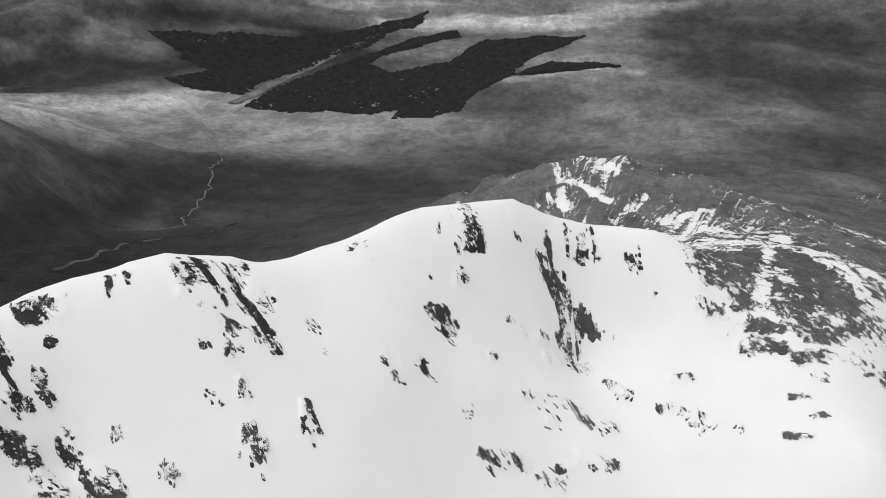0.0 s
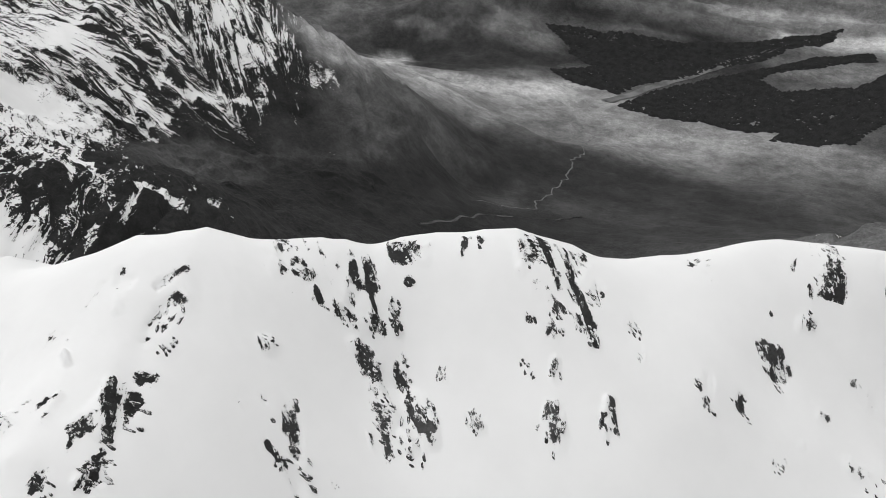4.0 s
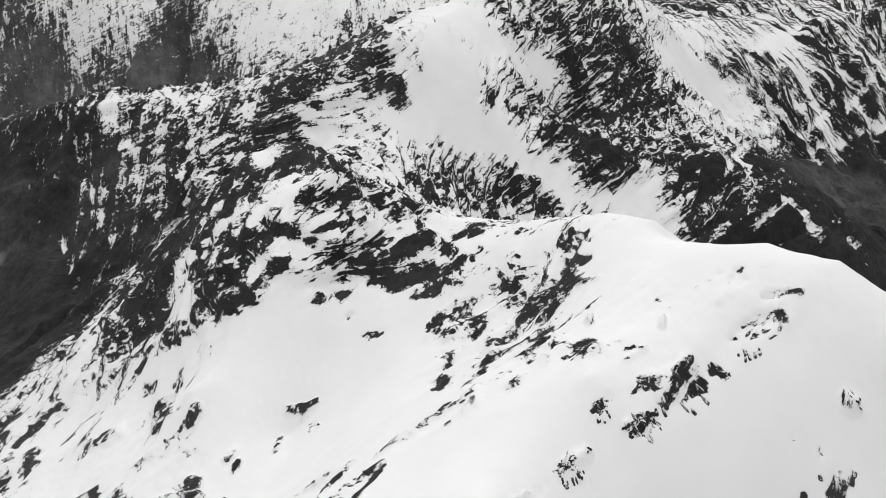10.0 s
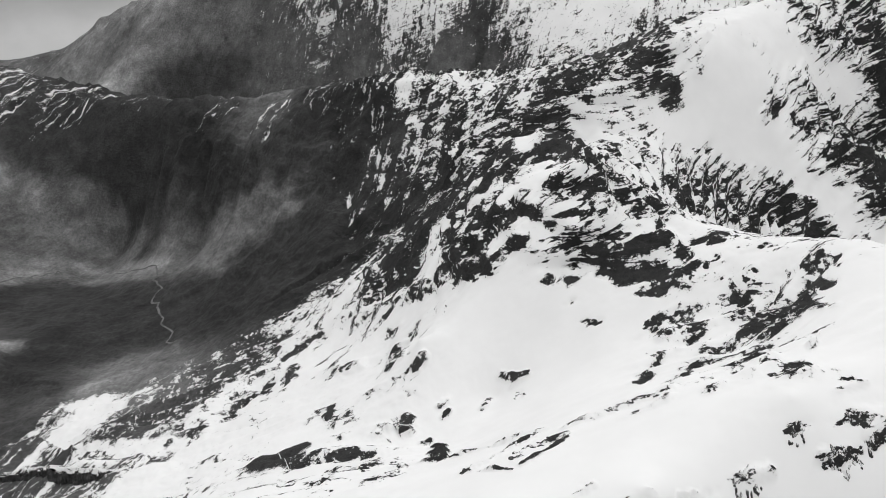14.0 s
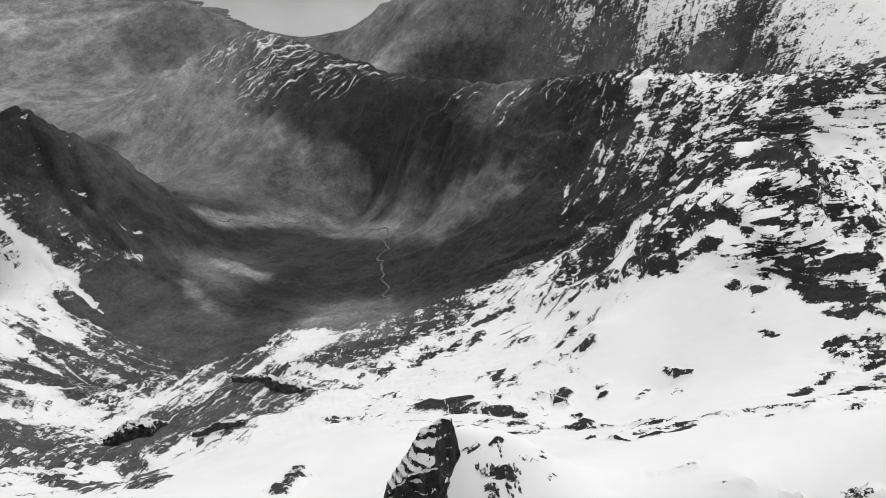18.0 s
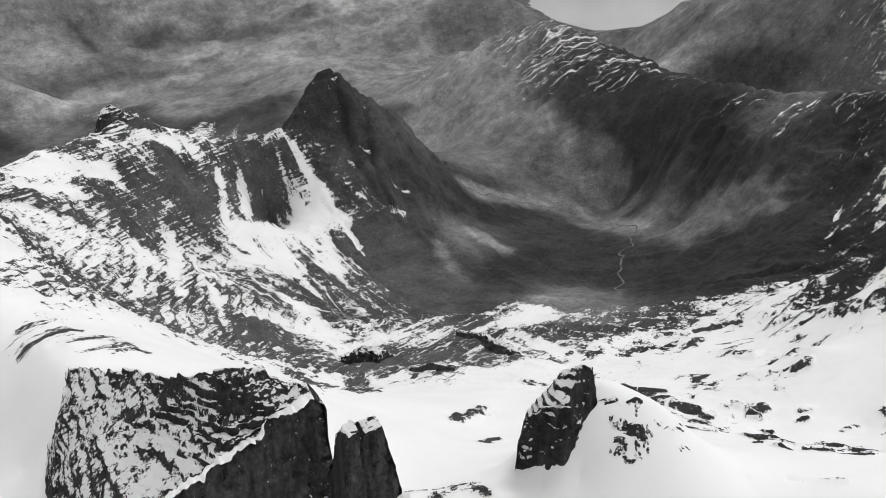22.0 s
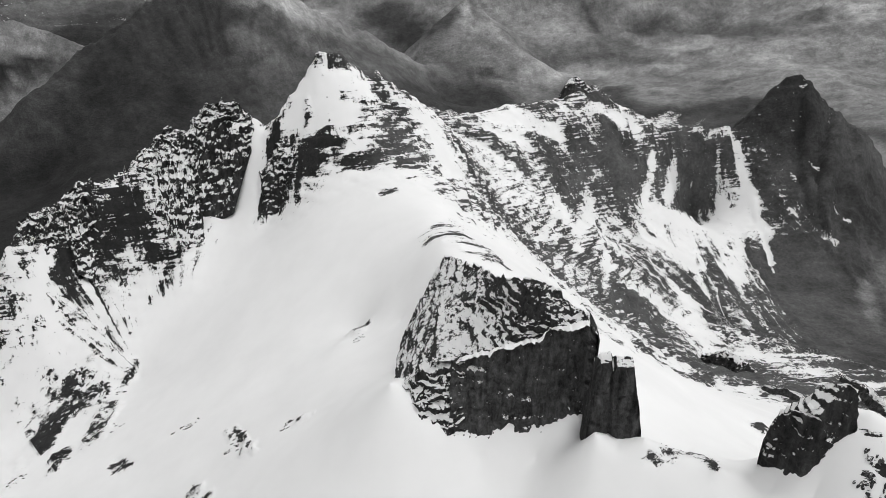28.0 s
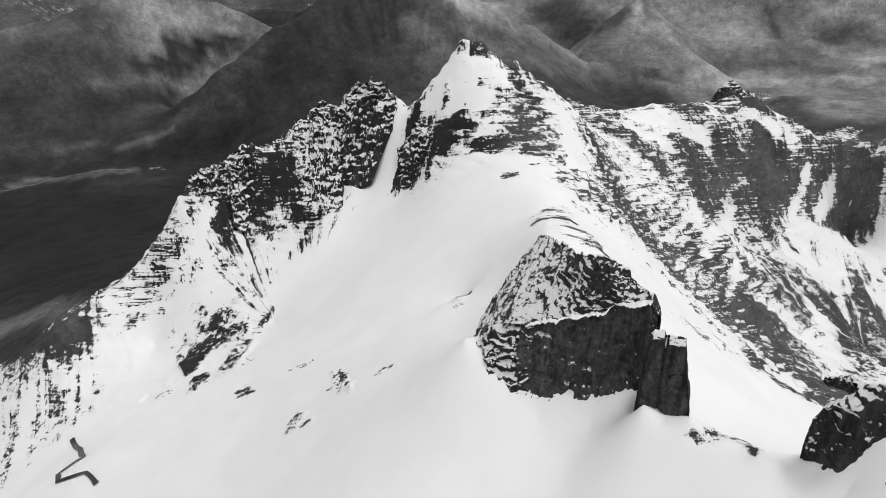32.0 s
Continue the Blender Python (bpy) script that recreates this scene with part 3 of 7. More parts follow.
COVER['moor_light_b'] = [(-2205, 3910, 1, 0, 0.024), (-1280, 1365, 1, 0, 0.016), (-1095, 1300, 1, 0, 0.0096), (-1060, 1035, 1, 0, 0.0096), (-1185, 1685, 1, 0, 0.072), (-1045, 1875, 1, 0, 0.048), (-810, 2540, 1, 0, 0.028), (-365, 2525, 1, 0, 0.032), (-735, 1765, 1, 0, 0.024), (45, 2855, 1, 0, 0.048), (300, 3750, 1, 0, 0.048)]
COVER['cone_left'] = [(-1545, 1645, 0.48, 0, 0.02), (-1475, 1625, 0.55, 0, 0.02), (-1420, 1630, 0.72, 0, 0.02), (-1480, 1510, 0.55, 0, 0.02), (-1410, 1480, 0.8, 0, 0.02), (-1370, 1525, 0.85, 0, 0.02), (-1390, 1390, 0.65, 0, 0.02), (-1365, 1410, 0.6, 0, 0.02), (-1325, 1615, 0.92, 0, 0.02), (-1445, 1855, 1, 0, 0.05), (-1595, 1655, 0.45, 0, 0.02)]
COVER['slope_right'] = [(90, 540, 0.3, -0.9, 0.05), (115, 540, 0.3, -0.9, 0.06), (110, 515, 0.26, -0.9, 0.085), (70, 440, 0.28, -0.9, 0.085), (105, 445, 0.25, -0.9, 0.085), (130, 480, 0.12, -0.9, 0.085), (190, 440, 0.3, -0.9, 0.085), (195, 480, 0.15, -0.9, 0.085), (45, 380, 0.25, -0.9, 0.085), (105, 400, 0.25, -0.9, 0.085), (180, 520, 0.12, -0.9, 0.085), (60, 495, 0.18, -0.9, 0.085), (160, 580, 0.22, -0.9, 0.04), (120, 585, 0.36, -0.9, 0.03), (20, 540, 0.3, -0.9, 0.03), (-145, 425, 0.45, -0.9, 0.025), (-180, 430, 0.35, -0.9, 0.025)]
COVER['slope_right_b'] = [(-115, 400, 0.22, -0.9, 0.03), (-130, 390, 0.2, -0.9, 0.04), (-110, 335, 0.22, -0.9, 0.06), (-200, 275, 0.22, -0.9, 0.05), (-265, 315, 0.24, -0.9, 0.05), (-290, 290, 0.22, -0.9, 0.05), (-230, 230, 0.14, -0.9, 0.04), (-165, 305, 0.05, -0.9, 0.085), (-45, 360, 0.03, -0.9, 0.085), (-55, 430, 0.04, -0.9, 0.085), (-190, 360, 0.03, -0.9, 0.085), (0, 465, 0.2, -0.9, 0.04), (-30, 405, 0.1, -0.9, 0.04), (-90, 410, 0.1, -0.9, 0.04), (-80, 360, 0.1, -0.9, 0.05), (-225, 290, 0.2, -0.9, 0.04)]
COVER['saddle_face'] = [(-185, -1310, 0.05, 0.1, 0.05), (-260, -1325, 0.1, 0.1, 0.05), (-355, -1345, 0.12, 0.1, 0.05), (-165, -1230, 0.3, 0.1, 0.05), (-255, -1265, 0.35, 0.1, 0.05), (-165, -1150, 0.72, 0.1, 0.05), (-235, -1165, 0.68, 0.1, 0.05), (-360, -1305, 0.5, 0.1, 0.05), (-450, -1330, 0.8, 0.1, 0.03), (-530, -1305, 0.4, 0.1, 0.05), (-535, -1240, 0.3, 0.1, 0.05), (-590, -1255, 0.9, 0.1, 0.03), (-440, -1315, 0.72, 0.1, 0.05), (-305, -1110, 0.22, 0.1, 0.05), (-300, -1055, 0.3, 0.1, 0.05), (-215, -1075, 0.3, 0.1, 0.05)]
COVER['saddle_face_b'] = [(-90, -980, 0.35, 0.1, 0.05), (-45, -815, 0.3, 0.1, 0.05), (-100, -850, 0.4, 0.1, 0.05), (-125, -785, 0.45, 0.1, 0.05), (-250, -935, 0.45, 0.1, 0.05), (-385, -980, 0.6, 0.1, 0.05), (-230, -785, 0.5, 0.1, 0.05), (-320, -790, 0.4, 0.1, 0.05), (-85, -510, 0.3, 0.1, 0.05), (-140, -460, 0.4, 0.1, 0.05), (-5, -425, 0.12, 0.1, 0.05), (-575, -945, 0.9, 0.1, 0.05), (-465, -855, 0.8, 0.1, 0.05), (-580, -775, 0.6, 0.1, 0.05), (-445, -715, 0.35, 0.1, 0.05), (-575, -1065, 0.95, 0.1, 0.05)]
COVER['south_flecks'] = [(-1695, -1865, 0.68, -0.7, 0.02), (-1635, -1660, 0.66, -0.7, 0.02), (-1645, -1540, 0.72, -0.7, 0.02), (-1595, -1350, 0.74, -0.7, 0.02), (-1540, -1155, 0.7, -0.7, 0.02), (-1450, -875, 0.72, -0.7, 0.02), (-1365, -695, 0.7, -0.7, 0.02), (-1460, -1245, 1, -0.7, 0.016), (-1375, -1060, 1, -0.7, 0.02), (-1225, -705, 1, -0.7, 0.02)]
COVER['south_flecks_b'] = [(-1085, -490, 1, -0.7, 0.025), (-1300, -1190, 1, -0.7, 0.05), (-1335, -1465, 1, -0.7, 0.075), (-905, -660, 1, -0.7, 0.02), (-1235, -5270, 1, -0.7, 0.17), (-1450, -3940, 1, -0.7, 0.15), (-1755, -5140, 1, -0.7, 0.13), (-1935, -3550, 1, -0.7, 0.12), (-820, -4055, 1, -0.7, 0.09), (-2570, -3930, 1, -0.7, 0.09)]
COVER['loch_mountain_snow'] = [(-2630, -1160, 0.35, 0.3, 0.03), (-2595, -880, 0.15, 0.3, 0.03), (-2545, -730, 0.35, 0.3, 0.03), (-2590, -615, 0.12, 0.3, 0.03), (-2585, -475, 0.85, 0.3, 0.03), (-2550, -335, 0.3, 0.3, 0.03), (-2530, -180, 0.2, 0.3, 0.03), (-2560, -45, 0.12, 0.3, 0.03), (-2455, 50, 0.4, 0.3, 0.03), (-2525, 235, 0.3, 0.3, 0.03), (-2540, -1140, 0.8, 0.3, 0.06), (-2480, -820, 0.8, 0.3, 0.06), (-2430, -420, 0.9, 0.3, 0.05)]
COVER['loch_mountain_snow_b'] = [(-1315, -30, 0.7, 0.3, 0.05), (-2760, -1790, 1, 0.3, 0.14), (-2905, -1895, 1, 0.3, 0.22), (-2585, -1500, 1, 0.3, 0.035), (-2415, -1115, 1, 0.3, 0.07), (-1215, -605, 0.99, 0.3, 0.02), (-1370, -855, 1, 0.3, 0.02), (-1175, -655, 1, 0.3, 0.06), (-1235, -935, 1, 0.3, 0.09), (-950, -695, 1, 0.3, 0.03), (-750, -650, 1, 0.3, 0.12), (-915, -470, 0.95, 0.3, 0.02)]
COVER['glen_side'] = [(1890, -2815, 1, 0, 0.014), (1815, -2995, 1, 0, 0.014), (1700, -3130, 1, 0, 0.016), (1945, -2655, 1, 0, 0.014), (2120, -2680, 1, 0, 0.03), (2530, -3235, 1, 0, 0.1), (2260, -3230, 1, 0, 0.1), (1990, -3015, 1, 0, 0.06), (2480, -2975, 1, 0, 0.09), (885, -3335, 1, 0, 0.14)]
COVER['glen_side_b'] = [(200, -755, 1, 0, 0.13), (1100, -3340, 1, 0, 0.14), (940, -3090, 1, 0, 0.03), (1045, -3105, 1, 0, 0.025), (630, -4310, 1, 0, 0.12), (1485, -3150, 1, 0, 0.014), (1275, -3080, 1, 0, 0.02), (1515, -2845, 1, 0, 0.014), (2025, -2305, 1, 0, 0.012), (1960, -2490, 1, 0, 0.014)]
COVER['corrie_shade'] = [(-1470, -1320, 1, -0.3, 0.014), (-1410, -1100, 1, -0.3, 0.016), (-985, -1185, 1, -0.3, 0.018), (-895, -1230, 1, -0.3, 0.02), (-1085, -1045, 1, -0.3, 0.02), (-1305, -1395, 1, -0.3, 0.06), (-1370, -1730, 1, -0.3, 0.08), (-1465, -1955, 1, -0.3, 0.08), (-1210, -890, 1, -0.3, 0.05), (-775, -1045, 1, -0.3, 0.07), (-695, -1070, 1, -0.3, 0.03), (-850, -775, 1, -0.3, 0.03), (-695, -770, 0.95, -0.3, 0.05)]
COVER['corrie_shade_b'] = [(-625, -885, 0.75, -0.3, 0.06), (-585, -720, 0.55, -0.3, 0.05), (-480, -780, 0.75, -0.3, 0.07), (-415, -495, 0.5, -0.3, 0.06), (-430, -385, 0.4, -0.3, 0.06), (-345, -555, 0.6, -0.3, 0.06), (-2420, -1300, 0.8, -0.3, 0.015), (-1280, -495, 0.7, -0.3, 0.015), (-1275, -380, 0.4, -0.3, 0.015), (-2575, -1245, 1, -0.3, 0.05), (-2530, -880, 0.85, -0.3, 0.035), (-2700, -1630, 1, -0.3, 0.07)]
COVER['ridge_end'] = [(1940, -2070, 0.7, 0.7, 0.02), (1520, -1605, 0.55, 0.7, 0.02), (650, -550, 0.5, 0.7, 0.02), (620, -570, 0.5, 0.7, 0.02), (680, -530, 0.3, 0.7, 0.02)]
COVER['ledged_dome'] = [(-160, -70, 0.2, 0.8, 0.03), (-170, -60, 0.28, 0.8, 0.03), (-355, -150, 0.3, 0.8, 0.03), (-170, -45, 0.34, 0.8, 0.03), (-155, -60, 0.3, 0.8, 0.03), (-190, -35, 0.2, 0.8, 0.03), (-170, -40, 0.25, 0.8, 0.03)]
COVER['loch_side_snow'] = [(-2575, -1055, 0.35, 0.3, 0.03), (-2585, -835, 0.15, 0.3, 0.03), (-2555, -620, 0.3, 0.3, 0.03), (-2575, -470, 0.5, 0.3, 0.03), (-2610, -300, 0.2, 0.3, 0.03), (-2525, -810, 0.6, 0.3, 0.05), (-2475, -590, 0.85, 0.3, 0.05), (-2550, -1155, 0.95, 0.3, 0.06), (-2510, -325, 0.5, 0.3, 0.03)]
COVER['black_pyramid'] = [(-635, -1380, 0.75, -0.6, 0.018), (-595, -1365, 0.8, -0.6, 0.018), (-650, -1330, 0.85, -0.6, 0.018), (-565, -1355, 0.75, -0.6, 0.018), (-635, -1355, 0.75, -0.6, 0.018)]
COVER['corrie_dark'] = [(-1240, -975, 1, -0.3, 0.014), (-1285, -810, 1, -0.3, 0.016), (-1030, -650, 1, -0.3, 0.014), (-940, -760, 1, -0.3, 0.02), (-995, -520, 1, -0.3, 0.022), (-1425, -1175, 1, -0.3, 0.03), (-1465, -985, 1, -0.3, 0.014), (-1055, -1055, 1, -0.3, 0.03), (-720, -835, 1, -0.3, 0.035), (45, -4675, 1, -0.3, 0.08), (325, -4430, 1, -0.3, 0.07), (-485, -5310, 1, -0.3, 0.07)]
COVER['spur_snow'] = [(-2585, -740, 0.2, 0.7, 0.02), (-2615, -570, 0.15, 0.7, 0.02), (-2545, -405, 0.4, 0.7, 0.02), (-2540, -810, 0.45, 0.7, 0.02), (-2495, -600, 0.8, 0.7, 0.05), (-2565, -925, 0.85, 0.7, 0.05), (-1275, -365, 0.48, 0.7, 0.02), (-1305, -295, 0.45, 0.7, 0.02), (-1270, -220, 0.4, 0.7, 0.02), (-1285, -135, 0.35, 0.7, 0.02), (-1200, -285, 0.45, 0.7, 0.02), (-1160, -165, 0.35, 0.7, 0.02)]
COVER['south_snow_dashes'] = [(-490, -120, 0.16, -0.5, 0.035), (-485, -45, 0.1, -0.5, 0.035), (-480, 15, 0.12, -0.5, 0.035), (-440, -75, 0.1, -0.5, 0.035), (-390, 15, 0.1, -0.5, 0.035), (-270, 10, 0.12, -0.5, 0.035), (-275, 60, 0.12, -0.5, 0.035), (-610, -200, 0.27, -0.5, 0.035), (-510, -220, 0.2, -0.5, 0.035), (-445, -245, 0.12, -0.5, 0.035)]
# outcrops in the snow: x, y, half width, half length down the slope
OUTCROPS = {}
OUTCROPS['north_west_slope'] = [(-225, 348, 4, 4), (-152, 411, 25, 16), (-241, 366, 17, 9), (-117, 411, 6, 11), (-132, 380, 7, 11), (-113, 388, 9, 9), (-87, 411, 5, 7), (-148, 373, 3, 4), (-76, 398, 4, 5), (-34, 400, 4, 13), (-12, 412, 3, 10), (1, 461, 13, 17), (7, 464, 6, 5), (14, 504, 6, 5), (22, 551, 12, 14), (21, 531, 13, 7), (118, 573, 18, 18), (169, 570, 10, 15), (106, 538, 15, 26), (107, 501, 12, 17), (84, 435, 26, 15)]
OUTCROPS['north_west_slope_low'] = [(123, 430, 11, 5), (41, 379, 18, 7), (112, 396, 13, 7), (81, 381, 13, 10), (190, 436, 23, 11), (-110, 326, 11, 16), (-81, 348, 7, 15), (-121, 356, 5, 7), (-136, 346, 7, 8), (-222, 325, 7, 13), (-228, 314, 7, 6), (-182, 317, 5, 6), (-205, 305, 7, 10), (-152, 303, 7, 10), (-220, 291, 9, 10), (-183, 290, 16, 12), (-203, 279, 10, 10), (-63, 502, 7, 10), (144, 468, 12, 8), (222, 424, 6, 4), (18, 401, 6, 3)]
OUTCROPS['summit_slope'] = [(-274, 158, 20, 13), (-299, 214, 14, 14), (-263, 132, 9, 9), (-273, 113, 4, 5), (-249, 86, 4, 8), (-217, 213, 7, 23), (-201, 198, 3, 9), (-189, 265, 7, 28), (-176, 278, 9, 24), (-222, 290, 5, 12), (-229, 311, 7, 8), (-222, 326, 4, 11), (-242, 300, 7, 6), (-257, 246, 5, 5), (-289, 201, 10, 6)]
OUTCROPS['south_snow'] = [(-263, 134, 11, 4), (-246, 88, 10, 7), (-270, 113, 6, 7), (-442, 127, 22, 12), (-466, 78, 20, 13), (-323, 121, 7, 5), (-355, 95, 9, 4), (-330, 30, 11, 8), (-298, -19, 17, 10), (-435, -143, 7, 17), (-489, 113, 9, 11), (-432, 64, 9, 7), (-379, 116, 8, 7), (-507, 10, 7, 4), (-455, -43, 7, 5)]
OUTCROPS['east_bowl'] = [(475, -480, 34, 44), (439, -394, 14, 32), (229, -246, 15, 14), (178, -231, 9, 8), (137, -336, 8, 6), (537, -438, 12, 27), (497, -382, 7, 8), (379, -308, 8, 5), (309, -321, 9, 20), (531, -355, 11, 17), (590, -550, 6, 7), (259, -212, 10, 6)]
OUTCROPS['crest_rubble'] = [(-66, -124, 5, 3), (-73, -121, 6, 3), (-80, -118, 6, 4), (-87, -114, 6, 4), (-94, -111, 6, 3), (-100, -107, 6, 3), (-106, -104, 5, 3)]
OUTCROPS['first_top'] = [(-170, -59, 4, 3), (-168, -52, 6, 3), (-160, -62, 6, 3), (-334, -119, 9, 7), (-187, -45, 4, 3), (-164, -49, 6, 4), (-155, -56, 7, 3), (-182, -38, 4, 4)]

# crags and ledges that stand out of the snow, and tongues of snow between them: half width, then the course x, y, x, y
OUTCROP_BANDS, CRAGS, OPEN_GROUND, TONGUES = {}, {}, {}, {}
OUTCROP_BANDS['nw_crest'] = [(6.8, -169, 425, -157, 399), (7.5, -156, 431, -150, 396), (7.2, -145, 443, -137, 409), (4.0, -137, 447, -135, 414), (3.9, -176, 415, -163, 397), (4.2, -129, 408, -112, 394), (3.8, -117, 425, -112, 409), (3.6, -124, 392, -106, 386), (4.7, -135, 388, -131, 374), (2.2, -148, 371, -144, 373), (5.5, -245, 351, -239, 364), (4.9, -235, 359, -227, 371), (2.7, -227, 366, -227, 378), (1.6, -210, 398, -204, 383), (1.7, -201, 405, -196, 395), (3.8, -248, 363, -242, 371)]
OUTCROP_BANDS['nw_left'] = [(2.4, -225, 346, -222, 347), (2.9, -243, 338, -239, 328), (2.6, -224, 331, -220, 322), (3.4, -229, 314, -224, 313), (2.3, -240, 324, -233, 318), (4.4, -227, 296, -224, 297), (4.4, -222, 291, -218, 293), (4.6, -206, 310, -203, 304), (7.0, -209, 287, -198, 280), (5.4, -190, 297, -177, 290), (2.8, -182, 318, -180, 318), (2.8, -154, 306, -151, 303), (2.6, -123, 360, -121, 352), (5.9, -114, 335, -106, 324), (3.9, -84, 359, -78, 343), (4.5, -90, 416, -84, 413), (2.7, -79, 404, -76, 397)]
OUTCROP_BANDS['nw_mid'] = [(3.4, -34, 414, -31, 397), (2.5, -13, 421, -12, 414), (3.5, 11, 497, 18, 502), (1.9, -10, 490, -9, 490), (5.5, -8, 467, 3, 471), (4.1, 3, 460, 11, 468), (8.5, 19, 558, 22, 539), (4.4, 14, 520, 31, 530), (5.2, 32, 539, 33, 534), (3.9, -62, 503, -55, 485), (4.3, -70, 495, -65, 503), (1.8, -2, 541, -3, 525), (2.2, 54, 571, 54, 564), (3.7, 60, 553, 65, 551), (8.2, 116, 585, 117, 570), (4.6, 132, 591, 133, 577), (3.5, 91, 570, 91, 557)]
OUTCROP_BANDS['nw_rib'] = [(3.2, 111, 565, 140, 567), (3.2, 162, 570, 174, 562), (8.3, 87, 545, 105, 539), (7.1, 97, 538, 120, 535), (4.0, 115, 534, 137, 525), (3.2, 134, 526, 150, 520), (5.1, 102, 535, 102, 524), (5.2, 55, 493, 67, 495), (4.3, 74, 494, 99, 515), (9.6, 107, 518, 115, 502), (4.4, 85, 485, 94, 495), (4.7, 135, 483, 146, 468), (5.1, 60, 438, 83, 445), (8.1, 80, 444, 103, 444), (5.5, 99, 435, 129, 431)]
OUTCROP_BANDS['nw_low'] = [(4.2, 78, 424, 82, 424), (2.1, 25, 424, 29, 428), (1.9, 15, 401, 22, 408), (4.7, 26, 380, 57, 382), (3.3, 71, 381, 98, 396), (5.3, 101, 402, 123, 398), (2.9, 67, 377, 81, 375), (5.7, 175, 451, 206, 434), (3.1, 221, 426, 225, 424), (3.6, 186, 480, 200, 476), (1.2, 184, 546, 186, 546), (2.3, 159, 504, 164, 502), (3.3, 37, 457, 42, 459)]
OUTCROP_BANDS['spur_patches'] = [(38, 286, 713, 331, 697), (29, 247, 577, 284, 588), (21, 336, 635, 346, 593), (9.1, 262, 543, 310, 536), (5.9, 261, 520, 310, 511), (8.0, 249, 495, 274, 497), (7.6, 288, 481, 315, 488), (5.4, 290, 461, 298, 464), (5.0, 227, 532, 234, 531), (3.5, 219, 537, 224, 538), (12.4, 347, 530, 376, 532), (11.6, 345, 481, 357, 479), (3.7, 266, 445, 279, 445), (4.0, 252, 413, 264, 408), (3.4, 266, 424, 283, 425), (15.6, 343, 576, 400, 565), (14.9, 362, 1042, 324, 831)]
TONGUES['spur_snow'] = [(6.1, 343, 681, 288, 569), (8.0, 324, 610, 317, 583), (12.2, 326, 1364, 337, 1312), (8.5, 203, 1303, 235, 1229), (11.0, 249, 1329, 282, 1267), (9.8, 280, 1257, 304, 1220), (11.3, 357, 1196, 319, 1154), (10.9, 355, 1065, 453, 1149), (12.2, 412, 1018, 432, 1003), (10.6, 386, 641, 395, 590), (14.5, 530, 1031, 395, 679), (6.3, 197, 569, 210, 557)]
OUTCROP_BANDS['nw_start'] = [(4.5, -276, 329, -264, 318), (3.7, -263, 336, -253, 326), (4.4, -252, 340, -243, 328), (3.8, -278, 301, -271, 299), (5.9, -295, 298, -295, 305), (2.9, -286, 281, -282, 282), (4.2, -258, 294, -248, 295), (4.1, -257, 310, -243, 311), (3.0, -243, 297, -227, 312), (2.9, -226, 329, -220, 324), (5.2, -241, 357, -226, 367), (2.6, -229, 313, -226, 314), (3.4, -260, 244, -255, 249), (3.0, -233, 289, -227, 295), (3.3, -222, 289, -217, 289), (3.1, -207, 309, -202, 304)]
OUTCROP_BANDS['nw_below'] = [(5.9, -207, 282, -198, 272), (3.5, -192, 265, -185, 255), (4.6, -183, 293, -173, 284), (3.0, -183, 273, -179, 269), (2.8, -195, 257, -192, 254), (2.4, -234, 232, -227, 218), (2.9, -221, 219, -218, 216), (2.3, -227, 207, -225, 206), (2.2, -219, 202, -217, 203), (1.4, -250, 210, -248, 209), (2.3, -184, 320, -180, 318), (1.7, -243, 221, -242, 221), (3.0, -156, 307, -151, 304), (2.6, -307, 229, -306, 215), (2.6, -304, 214, -302, 202), (3.1, -288, 181, -281, 183), (3.4, -290, 167, -288, 168), (4.0, -279, 158, -273, 148)]
OUTCROP_BANDS['summit_south'] = [(8.6, -482, 125, -435, 125), (13.2, -452, 134, -427, 144), (5.4, -504, 126, -487, 123), (4.2, -464, 158, -421, 146), (3.9, -426, 154, -417, 160), (3.0, -495, 171, -484, 167), (3.4, -485, 182, -470, 177), (3.9, -487, 69, -466, 68), (8.8, -482, 87, -454, 87), (7.9, -419, 93, -391, 91), (8.4, -361, 98, -335, 99), (6.3, -392, 115, -334, 109), (6.9, -523, 60, -519, 67), (2.0, -362, 138, -352, 136), (7.2, -323, 119, -316, 121), (6.4, -437, 66, -429, 70), (3.1, -371, 73, -374, 78)]
OUTCROP_BANDS['summit_lines'] = [(3.8, -318, 78, -322, 82), (2.2, -401, 52, -385, 50), (2.8, -466, 48, -464, 50), (3.2, -283, 141, -285, 159), (3.0, -276, 145, -279, 169), (1.9, -262, 122, -266, 141), (1.4, -260, 127, -260, 132), (2.4, -272, 108, -276, 118), (1.1, -278, 129, -281, 140), (1.1, -298, 132, -305, 147), (1.3, -324, 167, -317, 163), (3.6, -250, 84, -251, 89), (1.9, -253, 92, -254, 99), (1.2, -244, 93, -243, 96), (2.2, -284, 179, -286, 183), (2.5, -298, 196, -298, 213), (3.5, -301, 216, -300, 228)]
OUTCROP_BANDS['summit_more'] = [(2.5, -322, 200, -334, 220), (2.2, -318, 225, -313, 243), (2.2, -341, 195, -346, 211), (1.5, -297, 200, -300, 205), (3.4, -257, 244, -254, 248), (2.9, -234, 233, -217, 216), (2.4, -224, 207, -217, 205), (3.1, -209, 205, -201, 200), (1.8, -197, 220, -195, 220), (1.7, -249, 210, -246, 210), (5.9, -272, 324, -268, 325), (4.0, -287, 285, -284, 287), (4.1, -274, 298, -269, 299), (4.4, -253, 317, -241, 327), (4.2, -248, 300, -240, 301), (3.2, -229, 311, -225, 312), (3.5, -229, 291, -219, 291)]
